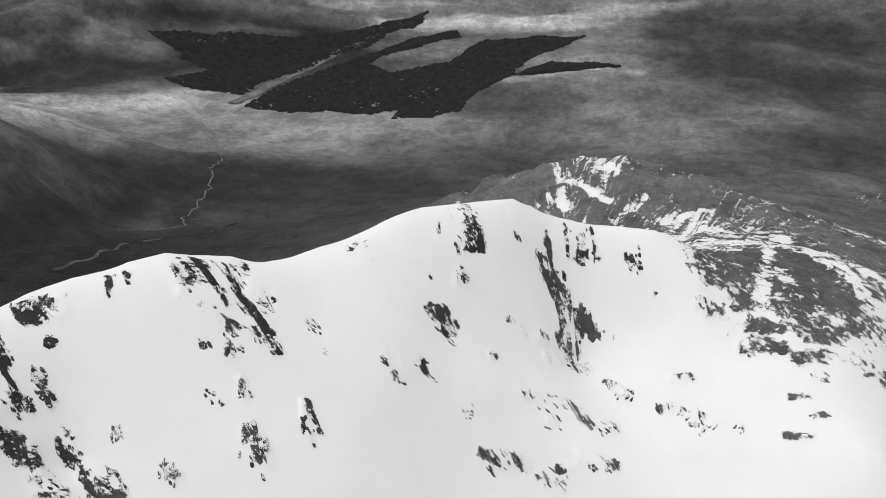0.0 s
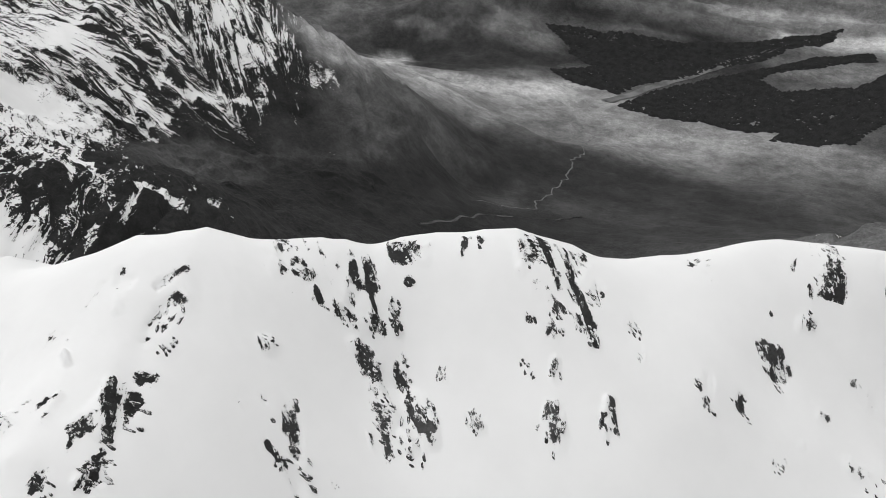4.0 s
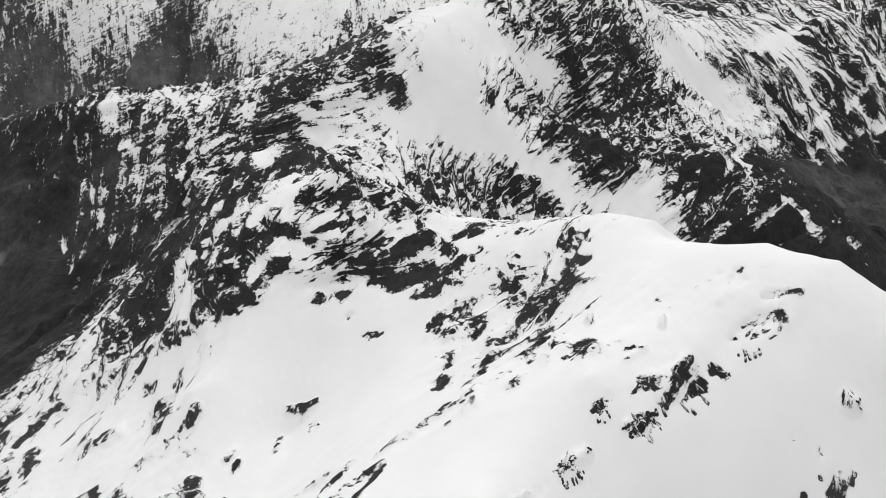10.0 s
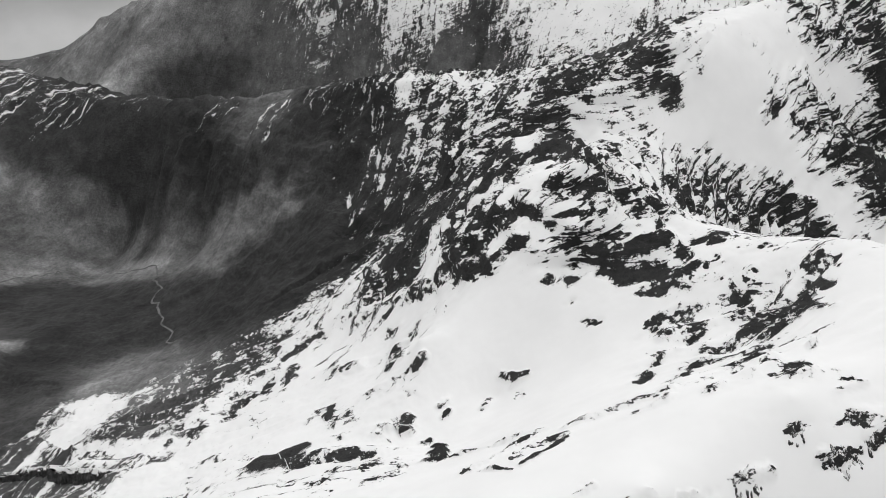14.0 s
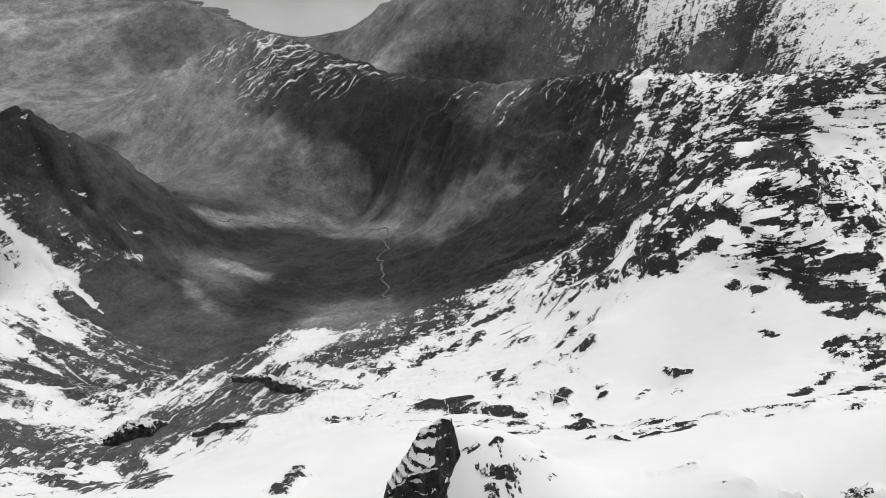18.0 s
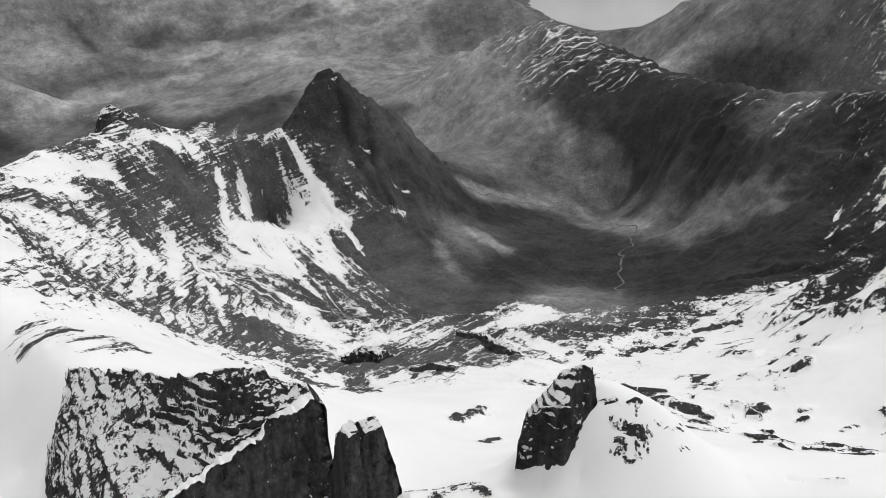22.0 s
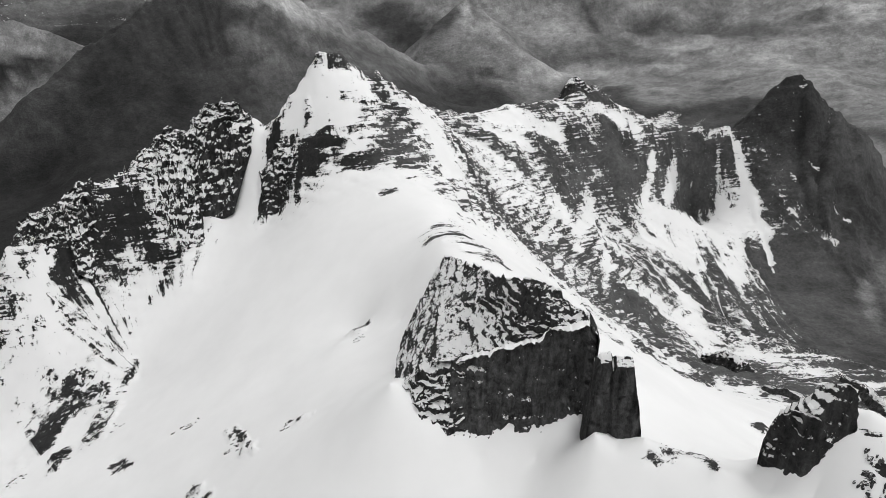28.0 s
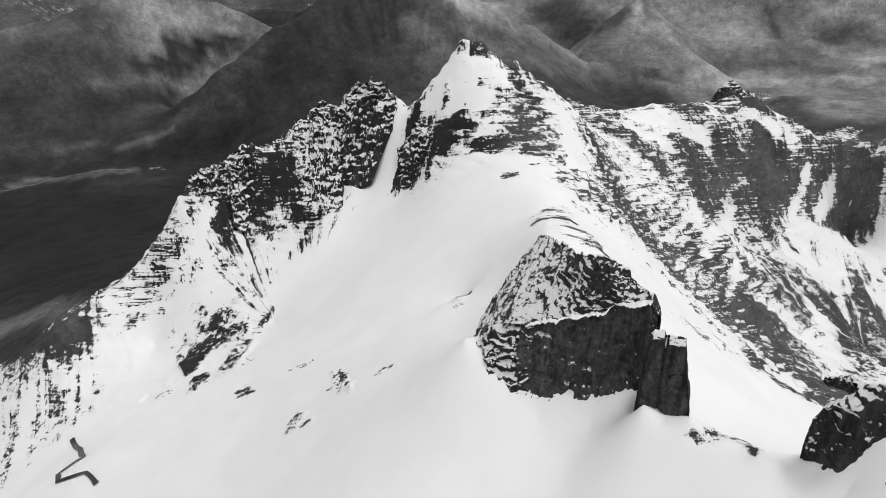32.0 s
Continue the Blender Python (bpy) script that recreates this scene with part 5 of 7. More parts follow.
# the palest strokes paint the sunlit right flank of the glen mountain
HEATH_AND_LIGHT['glen_shoulder'] = [(72, 0.3, 976, -3315, 1301, -5609), (151, 0.28, 840, -3520, 721, -3614), (168, 0.22, 671, -3661, 479, -4368), (71, 0.2, 669, -3292, 422, -3784), (63, 0.08, 836, -3228, 669, -3292), (103, 0.12, 566, -3300, 395, -3640), (195, 0.045, 807, -5573, 305, -4476), (27, 0.35, 166, -4625, 128, -4518), (54, 0.25, 162, -4446, 90, -4338), (90, 0.18, 226, -4264, 21, -4240), (70, 0.12, -81, -4215, -180, -4141), (50, 0.1, 253, -4096, 118, -3972), (42, 0.06, 20, -3989, -312, -4099), (21, 0.16, -45, -4035, -275, -4006)]
HEATH_AND_LIGHT['glen_head'] = [(106, 0.328, -311, -4072, -610, -4337), (79, 0.091, -502, -4663, -841, -4714), (83, 0.109, -223, -4361, -502, -4663), (164, 0.218, -576, -5066, -895, -5359), (209, 0.218, -148, -5413, -482, -5396), (25, 0.109, -731, -5776, -782, -5123), (88, 0.237, -900, -5117, -1208, -5514), (91, 0.218, -1318, -5450, -1633, -5377), (213, 0.091, -1224, -5167, -1663, -4813), (177, 0.255, -1095, -4885, -1366, -4506), (65, 0.109, -1268, -4524, -1502, -4510), (93, 0.291, -746, -4318, -1145, -4292), (214, 0.237, -1466, -4269, -1677, -3961), (220, 0.182, -741, -3896, -867, -3372)]
HEATH_AND_LIGHT['glen_behind'] = [(157, 0.039, -763, -3021, -946, -2982), (88, 0.052, -660, -3777, -650, -3220), (146, 0.218, -1906, -4159, -2166, -3971), (79, 0.109, -1983, -4811, -2223, -4988), (110, 0.182, -1468, -2933, -1848, -3313), (39, 0.091, -1269, -2267, -1302, -2188), (173, 0.039, 229, -3083, -11, -3674)]
HEATH_AND_LIGHT['corrie_brown'] = [(78, 0.085, -210, -773, -436, -743), (86, 0.085, -440, -901, -501, -559), (26, 0.07, -221, -891, -302, -1045), (53, 0.08, -554, -1075, -568, -892)]
HEATH_AND_LIGHT['crest_scree'] = [(100, 0.05, -1143, -2976, -972, -2707)]
# gullies that hold snow: half width and course
GULLIES = {}
GULLIES['long_gully'] = (11, [(-513, -1340), (-533, -1310), (-546, -1250), (-547, -1165), (-536, -1071)])
GULLIES['twin_gully'] = (7, [(-448, -1345), (-492, -1299), (-500, -1271)])
GULLIES['thin_gully'] = (6, [(-331, -1308), (-322, -1241), (-292, -1148)])
GULLIES['short_gully'] = (6, [(-381, -1317), (-368, -1254)])
GULLIES['saddle_rim'] = (7, [(-396, -1345), (-502, -1346), (-594, -1302), (-696, -1276)])
GULLIES['couloir'] = (13, [(329, -725), (332, -703), (352, -682), (370, -650)])
GULLIES['north_couloir'] = (10, [(411, -703), (413, -666), (423, -640)])
GULLIES['low_couloir'] = (7, [(597, -639), (596, -595), (598, -574)])
GULLIES['summit_couloir'] = (10, [(294, -711), (317, -683), (332, -663)])
GULLIES['spur_gully'] = (9, [(-764, -73), (-734, -97), (-732, -123)])
GULLIES['wide_field'] = (38, [(-1103, 163), (-1032, 130), (-1024, 182)])
GULLIES['cone_foot_snow'] = (10, [(-1395, 1062), (-1415, 1249), (-1386, 1348), (-1332, 1448)])
GULLIES['far_snow'] = (16, [(1394, -3287), (1377, -3186), (1369, -3117)])
GULLIES['cone_vein'] = (7, [(-1567, 1716), (-1436, 1732), (-1302, 1725)])


def spread(samples, x, y):
    """Blends the cover samples over the land."""
    total, out = np.zeros_like(x), [np.zeros_like(x) for _ in range(3)]
    for sx, sy, *values in samples:
        own = 0.02 * math.hypot(sx - EYE[0], sy - EYE[1])
        w = 1 / ((x - sx) ** 2 + (y - sy) ** 2 + own * own) ** 1.9
        total += w
        for o, v in zip(out, values):
            o += w * v
    return [o / total for o in out]


def upsampled(a, rows, cols):
    """A coarse grid drawn out to a finer one."""
    i, j = np.linspace(0, a.shape[0] - 1, rows), np.linspace(0, a.shape[1] - 1, cols)
    i0, j0 = np.minimum(i.astype(int), a.shape[0] - 2), np.minimum(j.astype(int), a.shape[1] - 2)
    u, v = (i - i0)[:, None], (j - j0)[None, :]
    low = a[i0][:, j0] * (1 - v) + a[i0][:, j0 + 1] * v
    high = a[i0 + 1][:, j0] * (1 - v) + a[i0 + 1][:, j0 + 1] * v
    return (low * (1 - u) + high * u).astype(np.float32)


def from_coarse(make, step=4):
    ci, cj = np.arange(0, GX.shape[0], step), np.arange(0, GX.shape[1], step)
    fi, fj = np.linspace(0, GX.shape[0] - 1, len(ci)).round().astype(int), np.linspace(0, GX.shape[1] - 1, len(cj)).round().astype(int)
    parts = make(GX[fi][:, fj].astype(np.float64), GY[fi][:, fj].astype(np.float64))
    return [upsampled(p, *GX.shape) for p in parts]


def along_ridges(x, y):
    """For each place the nearest crest, how far along it and how far off."""
    best, pos, which = np.full(x.shape, 1e12), np.zeros(x.shape), np.zeros(x.shape)
    start = 0.0
    for k, line in enumerate(RIDGES.values()):
        for a, b in zip(line, line[1:]):
            ax, ay, dx, dy = a[0], a[1], b[0] - a[0], b[1] - a[1]
            n = math.hypot(dx, dy)
            if n < 1:
                continue
            t = np.clip(((x - ax) * dx + (y - ay) * dy) / n / n, 0, 1)
            d = (x - ax - t * dx) ** 2 + (y - ay - t * dy) ** 2
            m = d < best
            best[m], pos[m], which[m] = d[m], start + t[m] * n, k
            start += n
    return best, pos, which


GZ_SMOOTH = land(GX, GY).astype(np.float32)
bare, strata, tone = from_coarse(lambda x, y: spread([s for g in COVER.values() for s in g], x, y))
ledges = np.clip((GX + 760) / 80, 0, 1) * np.clip((200 - GX) / 60, 0, 1) * np.clip((-GY - 420) / 80, 0, 1) * np.clip((GY + 1500) / 60, 0, 1) * np.clip((GZ_SMOOTH - 520) / 60, 0, 1)
strata = np.maximum(strata, 0.6 * ledges)   # level beds across the face below the saddle
bare += 0.1 * ledges * np.clip((0.8 - bare) * 4, 0, 1)
# Far ground to the south pales with distance: haze painted into its tone.
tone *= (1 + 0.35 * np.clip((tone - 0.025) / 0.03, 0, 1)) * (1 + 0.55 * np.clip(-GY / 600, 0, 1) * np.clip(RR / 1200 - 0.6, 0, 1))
GZ = GZ_SMOOTH.copy()
OFF, ALONG, CREST = along_ridges(GX, GY)
OFF = np.sqrt(OFF).astype(np.float32)
for group in OUTCROPS.values():
    for ox, oy, hw, hl in group:
        s = 0.75 * max(hw, hl)
        m = (np.abs(GX - ox) < 3 * s) & (np.abs(GY - oy) < 3 * s)
        bare[m] += 0.1 * np.exp(-((GX[m] - ox) ** 2 + (GY[m] - oy) ** 2) / (s * s))

gully = 0.6 * value_noise(ALONG / 85 + 0.006 * OFF, ALONG / 300, 1) + 0.4 * value_noise(ALONG / 33 + 0.01 * OFF, ALONG / 200, 2)
rib = (np.abs(gully * 2 - 1) * 2.6 - 0.55).astype(np.float32)   # high on ribs, low in gullies
bare += 0.2 * np.clip(rib, -0.6, 0.6) * np.clip(OFF / 30, 0.2, 1) * np.clip(bare * 4 - 0.6, 0, 1) * np.clip((0.97 - bare) * 8, 0, 1) * np.clip(RR / 400 - 1, 0, 1)
for half, course in GULLIES.values():
    for (ax, ay), (bx, by) in zip(course, course[1:]):
        n2 = (bx - ax) ** 2 + (by - ay) ** 2 + 1e-6
        m = (np.abs(GX - (ax + bx) / 2) < 0.5 * abs(bx - ax) + 3 * half) & (np.abs(GY - (ay + by) / 2) < 0.5 * abs(by - ay) + 3 * half)
        t = np.clip(((GX[m] - ax) * (bx - ax) + (GY[m] - ay) * (by - ay)) / n2, 0, 1)
        d = np.hypot(GX[m] - ax - t * (bx - ax), GY[m] - ay - t * (by - ay))
        bare[m] -= 0.15 * np.exp(-(d / (0.8 * half)) ** 2) * (0.2 + 1.6 * value_noise(GX[m] / 16, GY[m] / 16))

def band_mask(half, course):
    """Where a ragged band along a course lies: the points it may touch, and how strongly, 0 to 1."""
    pts = list(zip(course[::2], course[1::2]))
    xs, ys = [q[0] for q in pts], [q[1] for q in pts]
    reach = 2.2 * half
    near = (GX > min(xs) - reach) & (GX < max(xs) + reach) & (GY > min(ys) - reach) & (GY < max(ys) + reach)
    x, y = GX[near], GY[near]
    d = np.full(x.shape, 1e9, np.float32)
    for (ax, ay), (bx, by) in zip(pts, pts[1:]):
        n2 = (bx - ax) ** 2 + (by - ay) ** 2 + 1e-6
        t = np.clip(((x - ax) * (bx - ax) + (y - ay) * (by - ay)) / n2, 0, 1)
        d = np.minimum(d, np.hypot(x - ax - t * (bx - ax), y - ay - t * (by - ay)))
    d = d / half + 0.8 * fractal(x, y, max(1.5 * half, 5), 5, 0.65, k=1)
    f = np.clip((1.8 - d) / 1.6, 0, 1)
    return near, f * f * (3 - 2 * f)


smooth_snow = np.clip((760 - RR) / 80, 0, 1) * np.clip((0.6 - bare) * 6, 0, 1)
bare *= 1 - (0.1 + 0.6 * np.clip((GX + 320) / 60, 0, 1)) * smooth_snow
for bands, most in ((OUTCROP_BANDS, 0.47), (CRAGS, 0.64), (OPEN_GROUND, 1.0)):
    for group in bands.values():
        for half, *course in group:
            near, f = band_mask(half, course)
            bare[near] += f * np.clip(most - bare[near], 0, 0.7)
for group in TONGUES.values():
    for half, *course in group:
        near, f = band_mask(half, course)
        bare[near] -= f * 0.6 * np.clip(bare[near], 0, 1)
# no snow lies on the moor and in the deep glen
free = np.maximum(np.clip((GX - 950) / 60, 0, 1) * np.clip((-GY - 450) / 60, 0, 1) * np.clip((3000 - RR) / 200, 0, 1), np.clip((GY - 2200) / 100, 0, 1))
bare += free * np.clip(1 - bare, 0, 1)

# crags: terraces that follow the dipping beds, gullies and broken ground
high = np.clip((GZ - 300) / 250, 0, 1) * np.clip(RR / 300, 0.3, 1)
crag = high * np.clip(bare * 2.2 - 0.12, 0, 1) * np.clip(1.25 - tone * 4, 0.25, 1)
warp = 22 * fractal(GX, GY, 170, 3, k=1)
beds = (GZ + 0.15 * GX - 0.38 * GY + warp) / (13 + 5 * np.clip(RR / 1500, 0, 1.5))
f = beds - np.floor(beds)
step = np.clip((f - 0.3) / 0.4, 0, 1)
calm = np.where(RR < 720, np.clip(OFF / 45, 0.25, 1), 1)
GZ += calm * crag * (0.35 + 0.65 * strata) * (step * step * (3 - 2 * step) - f) * 13
GZ += calm * crag * 15 * np.clip(RR / 1200, 0.35, 1.5) * fractal(GX, GY, 95, 6, 0.55, True, 2)
GZ += np.clip(RR / 900 - 0.7, 0, 1) * crag * np.exp(-OFF / 45) * 5 * fractal(ALONG, OFF * 0.2, 34, 4, 0.6, True, 3)
GZ += high * np.clip(OFF / 70, 0, 1) * np.clip(bare * 2 - 0.22, 0, 1) * 13 * np.clip(RR / 1100 - 0.4, 0, 1.3) * rib
GZ += calm * high * (1 - crag) * (2.2 * fractal(GX, GY, 90, 4, 0.5, k=3))
moor = np.clip(RR / 1500, 0.3, 2.5) * np.clip(bare * 3 - 1.6, 0, 1) * (1 - 0.7 * crag)
GZ += moor * (8 * fractal(GX, GY, 330, 6, 0.55, k=2) + 5 * fractal(GX, GY, 110, 5, 0.6, True, k=1) * np.clip(GZ / 200 - 0.4, 0, 1))
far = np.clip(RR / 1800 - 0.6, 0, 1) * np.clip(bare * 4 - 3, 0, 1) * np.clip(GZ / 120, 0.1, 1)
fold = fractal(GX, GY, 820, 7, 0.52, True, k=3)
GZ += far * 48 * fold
for group in HEATH_AND_LIGHT.values():
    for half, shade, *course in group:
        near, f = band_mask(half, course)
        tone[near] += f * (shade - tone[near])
# relief shading painted into the far tone: fold crests lighter, hollows darker
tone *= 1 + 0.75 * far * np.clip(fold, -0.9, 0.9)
GZ += np.clip(bare * 3, 0, 1) * 0.9 * fractal(GX, GY, 9, 3, 0.6, k=1) * np.clip(RR / 500, 0.6, 1.6)


class Nodes:
    """Short hand for building a node material."""

    def __init__(self, name, rough=0.9):
        self.m = bpy.data.materials.new(name)
        self.m.use_nodes = True
        self.t = self.m.node_tree
        self.bsdf = self.t.nodes["Principled BSDF"]
        self.bsdf.inputs["Roughness"].default_value = rough
        self.bsdf.inputs["Specular IOR Level"].default_value = 0.25
        self.pos = self.t.nodes.new("ShaderNodeNewGeometry")

    def put(self, socket, value):
        if isinstance(value, bpy.types.NodeSocket):
            self.t.links.new(value, socket)
        else:
            socket.default_value = value

    def math(self, op, a, b=0.0, c=0.0, clamp=False):
        n = self.t.nodes.new("ShaderNodeMath")
        n.operation, n.use_clamp = op, clamp
        for s, v in zip(n.inputs, (a, b, c)):
            self.put(s, v)
        return n.outputs[0]

    def attr(self, name):
        n = self.t.nodes.new("ShaderNodeAttribute")
        n.attribute_name = name
        return n.outputs["Fac"]

    def vec(self, x, y, z):
        n = self.t.nodes.new("ShaderNodeCombineXYZ")
        for s, v in zip(n.inputs, (x, y, z)):
            self.put(s, v)
        return n.outputs[0]

    def xyz(self, v):
        n = self.t.nodes.new("ShaderNodeSeparateXYZ")
        self.put(n.inputs[0], v)
        return n.outputs

    def noise(self, v, scale, detail=5.0, rough=0.55, warp=0.0):
        n = self.t.nodes.new("ShaderNodeTexNoise")
        self.put(n.inputs["Vector"], v)
        n.inputs["Scale"].default_value, n.inputs["Detail"].default_value = scale, detail
        n.inputs["Roughness"].default_value, n.inputs["Distortion"].default_value = rough, warp
        return n.outputs[0]

    def range(self, v, a, b, c=0.0, d=1.0, smooth=False):
        n = self.t.nodes.new("ShaderNodeMapRange")
        n.interpolation_type = "SMOOTHSTEP" if smooth else "LINEAR"
        self.put(n.inputs[0], v)
        for s, x in zip(n.inputs[1:5], (a, b, c, d)):
            self.put(s, x)
        return n.outputs[0]

    def mix(self, f, a, b):
        n = self.t.nodes.new("ShaderNodeMix")
        self.put(n.inputs[0], f)
        self.put(n.inputs[2], a)
        self.put(n.inputs[3], b)
        return n.outputs[0]

    def finish(self, value, bump=None, strength=0.5, distance=1.0):
        self.put(self.bsdf.inputs["Base Color"], self.vec(value, value, value))
        if bump is not None:
            n = self.t.nodes.new("ShaderNodeBump")
            n.inputs["Strength"].default_value, n.inputs["Distance"].default_value = strength, distance
            self.put(n.inputs["Height"], bump)
            self.put(self.bsdf.inputs["Normal"], n.outputs[0])
        return self.m


SNOW = 0.82


def ground_material():
    k = Nodes("snow_rock_and_moor")
    p = k.pos.outputs["Position"]
    x, y, z = k.xyz(p)
    nz = k.xyz(k.pos.outputs["Normal"])[2]
    bare_, strata_, tone_, along_ = k.attr("bare"), k.attr("strata"), k.attr("tone"), k.attr("along")
    close_ = k.range(strata_, 0.0, -1.0)
    strata_ = k.math("MAXIMUM", strata_, 0.0)
    dust = k.noise(p, 1 / 5, 8, 0.72, 0.3)
    blob = k.mix(0.45, k.noise(p, 1 / 20, 9, 0.68, 0.3), dust)
    bed = k.math("ADD", z, k.math("ADD", k.math("MULTIPLY", x, 0.15), k.math("MULTIPLY", y, -0.38)))
    bands = k.noise(k.vec(k.math("MULTIPLY", x, 1 / 48), k.math("MULTIPLY", y, 1 / 48), k.math("MULTIPLY", bed, 1 / 4.5)), 1.0, 9, 0.68, 0.25)
    streaks = k.noise(k.vec(k.math("MULTIPLY", along_, 1 / 13), k.math("MULTIPLY", z, 1 / 60), k.math("MULTIPLY", blob, 2.0)), 1.0, 9, 0.68, 0.3)
    lines = k.mix(strata_, streaks, bands)
    pattern = k.math("ADD", k.math("MULTIPLY", lines, 0.58), k.math("MULTIPLY", blob, 0.42))
    dashes = k.noise(k.vec(k.math("MULTIPLY", k.math("SUBTRACT", along_, k.math("MULTIPLY", k.math("ADD", x, y), 0.5)), 1 / 3.4), k.math("MULTIPLY", z, 1 / 5.5), k.math("MULTIPLY", dust, 2.0)), 1.0, 8, 0.7, 0.3)
    close_pattern = k.math("ADD", k.math("MULTIPLY", dashes, 0.6), k.math("ADD", k.math("MULTIPLY", dust, 0.3), k.math("MULTIPLY", blob, 0.1)))
    pattern = k.mix(close_, pattern, close_pattern)
    pattern = k.math("MULTIPLY_ADD", k.math("SUBTRACT", pattern, 0.5), 6.0, 0.5)
    steep = k.math("MULTIPLY", k.math("SUBTRACT", k.math("SUBTRACT", 1.0, nz), 0.2), k.range(bare_, 0.05, 0.45, 0.0, 0.4))
    share = k.math("ADD", k.math("ADD", k.math("MULTIPLY_ADD", bare_, 1.3, -0.12), k.range(bare_, 0.0, 0.22, -0.8, 0.0)), k.math("ADD", steep, k.range(bare_, 0.84, 0.97, 0.0, 1.3)))
    open_ = k.range(k.math("SUBTRACT", share, pattern), -0.03, 0.03, smooth=True)
    fine = k.noise(p, 1 / 6, 8, 0.72)
    wide = k.noise(p, 1 / 170, 10, 0.7)
    patch = k.noise(k.vec(k.math("MULTIPLY", x, 1 / 80), k.math("MULTIPLY", y, 1 / 80), k.math("MULTIPLY", z, 1 / 60)), 1.0, 9, 0.72)
    heath = k.range(k.mix(0.5, patch, wide), 0.42, 0.58, 0.7, 1.32)
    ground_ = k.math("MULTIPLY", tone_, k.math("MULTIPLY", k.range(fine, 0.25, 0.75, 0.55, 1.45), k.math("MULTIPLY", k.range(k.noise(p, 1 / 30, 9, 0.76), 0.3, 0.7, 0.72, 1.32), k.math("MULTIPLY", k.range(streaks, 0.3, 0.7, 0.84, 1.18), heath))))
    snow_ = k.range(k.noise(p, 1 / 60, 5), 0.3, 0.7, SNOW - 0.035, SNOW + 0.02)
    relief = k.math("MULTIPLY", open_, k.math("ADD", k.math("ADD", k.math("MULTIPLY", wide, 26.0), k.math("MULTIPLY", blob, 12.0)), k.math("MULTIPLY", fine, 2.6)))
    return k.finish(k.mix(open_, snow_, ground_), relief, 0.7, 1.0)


def rock_material(name, tone, snow, bed=5.0, grain=1.0):
    """Bare gabbro with beds and cracks, and snow lying where it is flat enough."""
    k = Nodes(name)
    p = k.pos.outputs["Position"]
    x, y, z = k.xyz(p)
    nz = k.xyz(k.pos.outputs["Normal"])[2]
    fine = k.noise(p, 1 / (3.4 * grain), 9, 0.74, 0.3)
    cracks = k.noise(k.vec(k.math("MULTIPLY", x, 0.2 / grain), k.math("MULTIPLY", y, 0.2 / grain), k.math("MULTIPLY", z, 0.03 / grain)), 1.0, 7, 0.7, 0.3)
    clefts = k.noise(k.vec(k.math("MULTIPLY", x, 0.05 / grain), k.math("MULTIPLY", y, 0.05 / grain), k.math("MULTIPLY", z, 0.014 / grain)), 1.0, 6, 0.6, 0.4)
    beds_ = k.noise(k.vec(k.math("MULTIPLY", x, 0.045 / grain), k.math("MULTIPLY", y, 0.045 / grain), k.math("DIVIDE", k.math("MULTIPLY_ADD", x, 0.2, z), bed)), 1.0, 8, 0.6, 0.3)
    lies = k.math("ADD", k.math("MULTIPLY_ADD", nz, 1.1, snow - 0.16), k.math("ADD", k.math("MULTIPLY_ADD", beds_, 1.7, -0.85), k.math("ADD", k.math("MULTIPLY_ADD", fine, 2.2, -1.1), k.math("MULTIPLY_ADD", clefts, 0.9, -0.45))))
    white = k.range(lies, 0.46, 0.5)
    rock = k.math("MULTIPLY", tone, k.math("MULTIPLY", k.range(cracks, 0.32, 0.68, 0.25, 2.3), k.range(fine, 0.25, 0.75, 0.35, 1.8)))
    relief = k.math("ADD", k.math("MULTIPLY", cracks, 3.0), k.math("ADD", k.math("MULTIPLY", fine, 1.6), k.math("MULTIPLY", beds_, 1.5)))
    return k.finish(k.mix(white, rock, SNOW), relief, 0.9, 1.0)


def plain_material(name, tone, rough=0.9, size=6.0, low=0.6, high=1.5):
    k = Nodes(name, rough)
    n = k.noise(k.pos.outputs["Position"], 1 / size, 5)
    return k.finish(k.math("MULTIPLY", tone, k.range(n, 0.3, 0.7, low, high)))


def sheet(name, p, quads, extra=()):
    me = bpy.data.meshes.new(name)
    me.vertices.add(len(p))
    me.vertices.foreach_set("co", np.ascontiguousarray(p, dtype=np.float32).ravel())
    me.loops.add(quads.size)
    me.loops.foreach_set("vertex_index", np.ascontiguousarray(quads, dtype=np.int32).ravel())
    me.polygons.add(len(quads))
    me.polygons.foreach_set("loop_start", np.arange(0, quads.size, quads.shape[1], dtype=np.int32))
    for key, values in extra:
        me.attributes.new(key, "FLOAT", "POINT").data.foreach_set("value", np.ascontiguousarray(values, dtype=np.float32))
    me.update(calc_edges=True)
    return me


def grid_quads(n, k, closed):
    i, j = np.arange(n if closed else n - 1)[:, None], np.arange(k - 1)[None, :]
    i1 = (i + 1) % n
    return np.stack([i * k + j, i * k + j + 1, i1 * k + j + 1, i1 * k + j], -1).reshape(-1, 4)


LAND = ground_material()
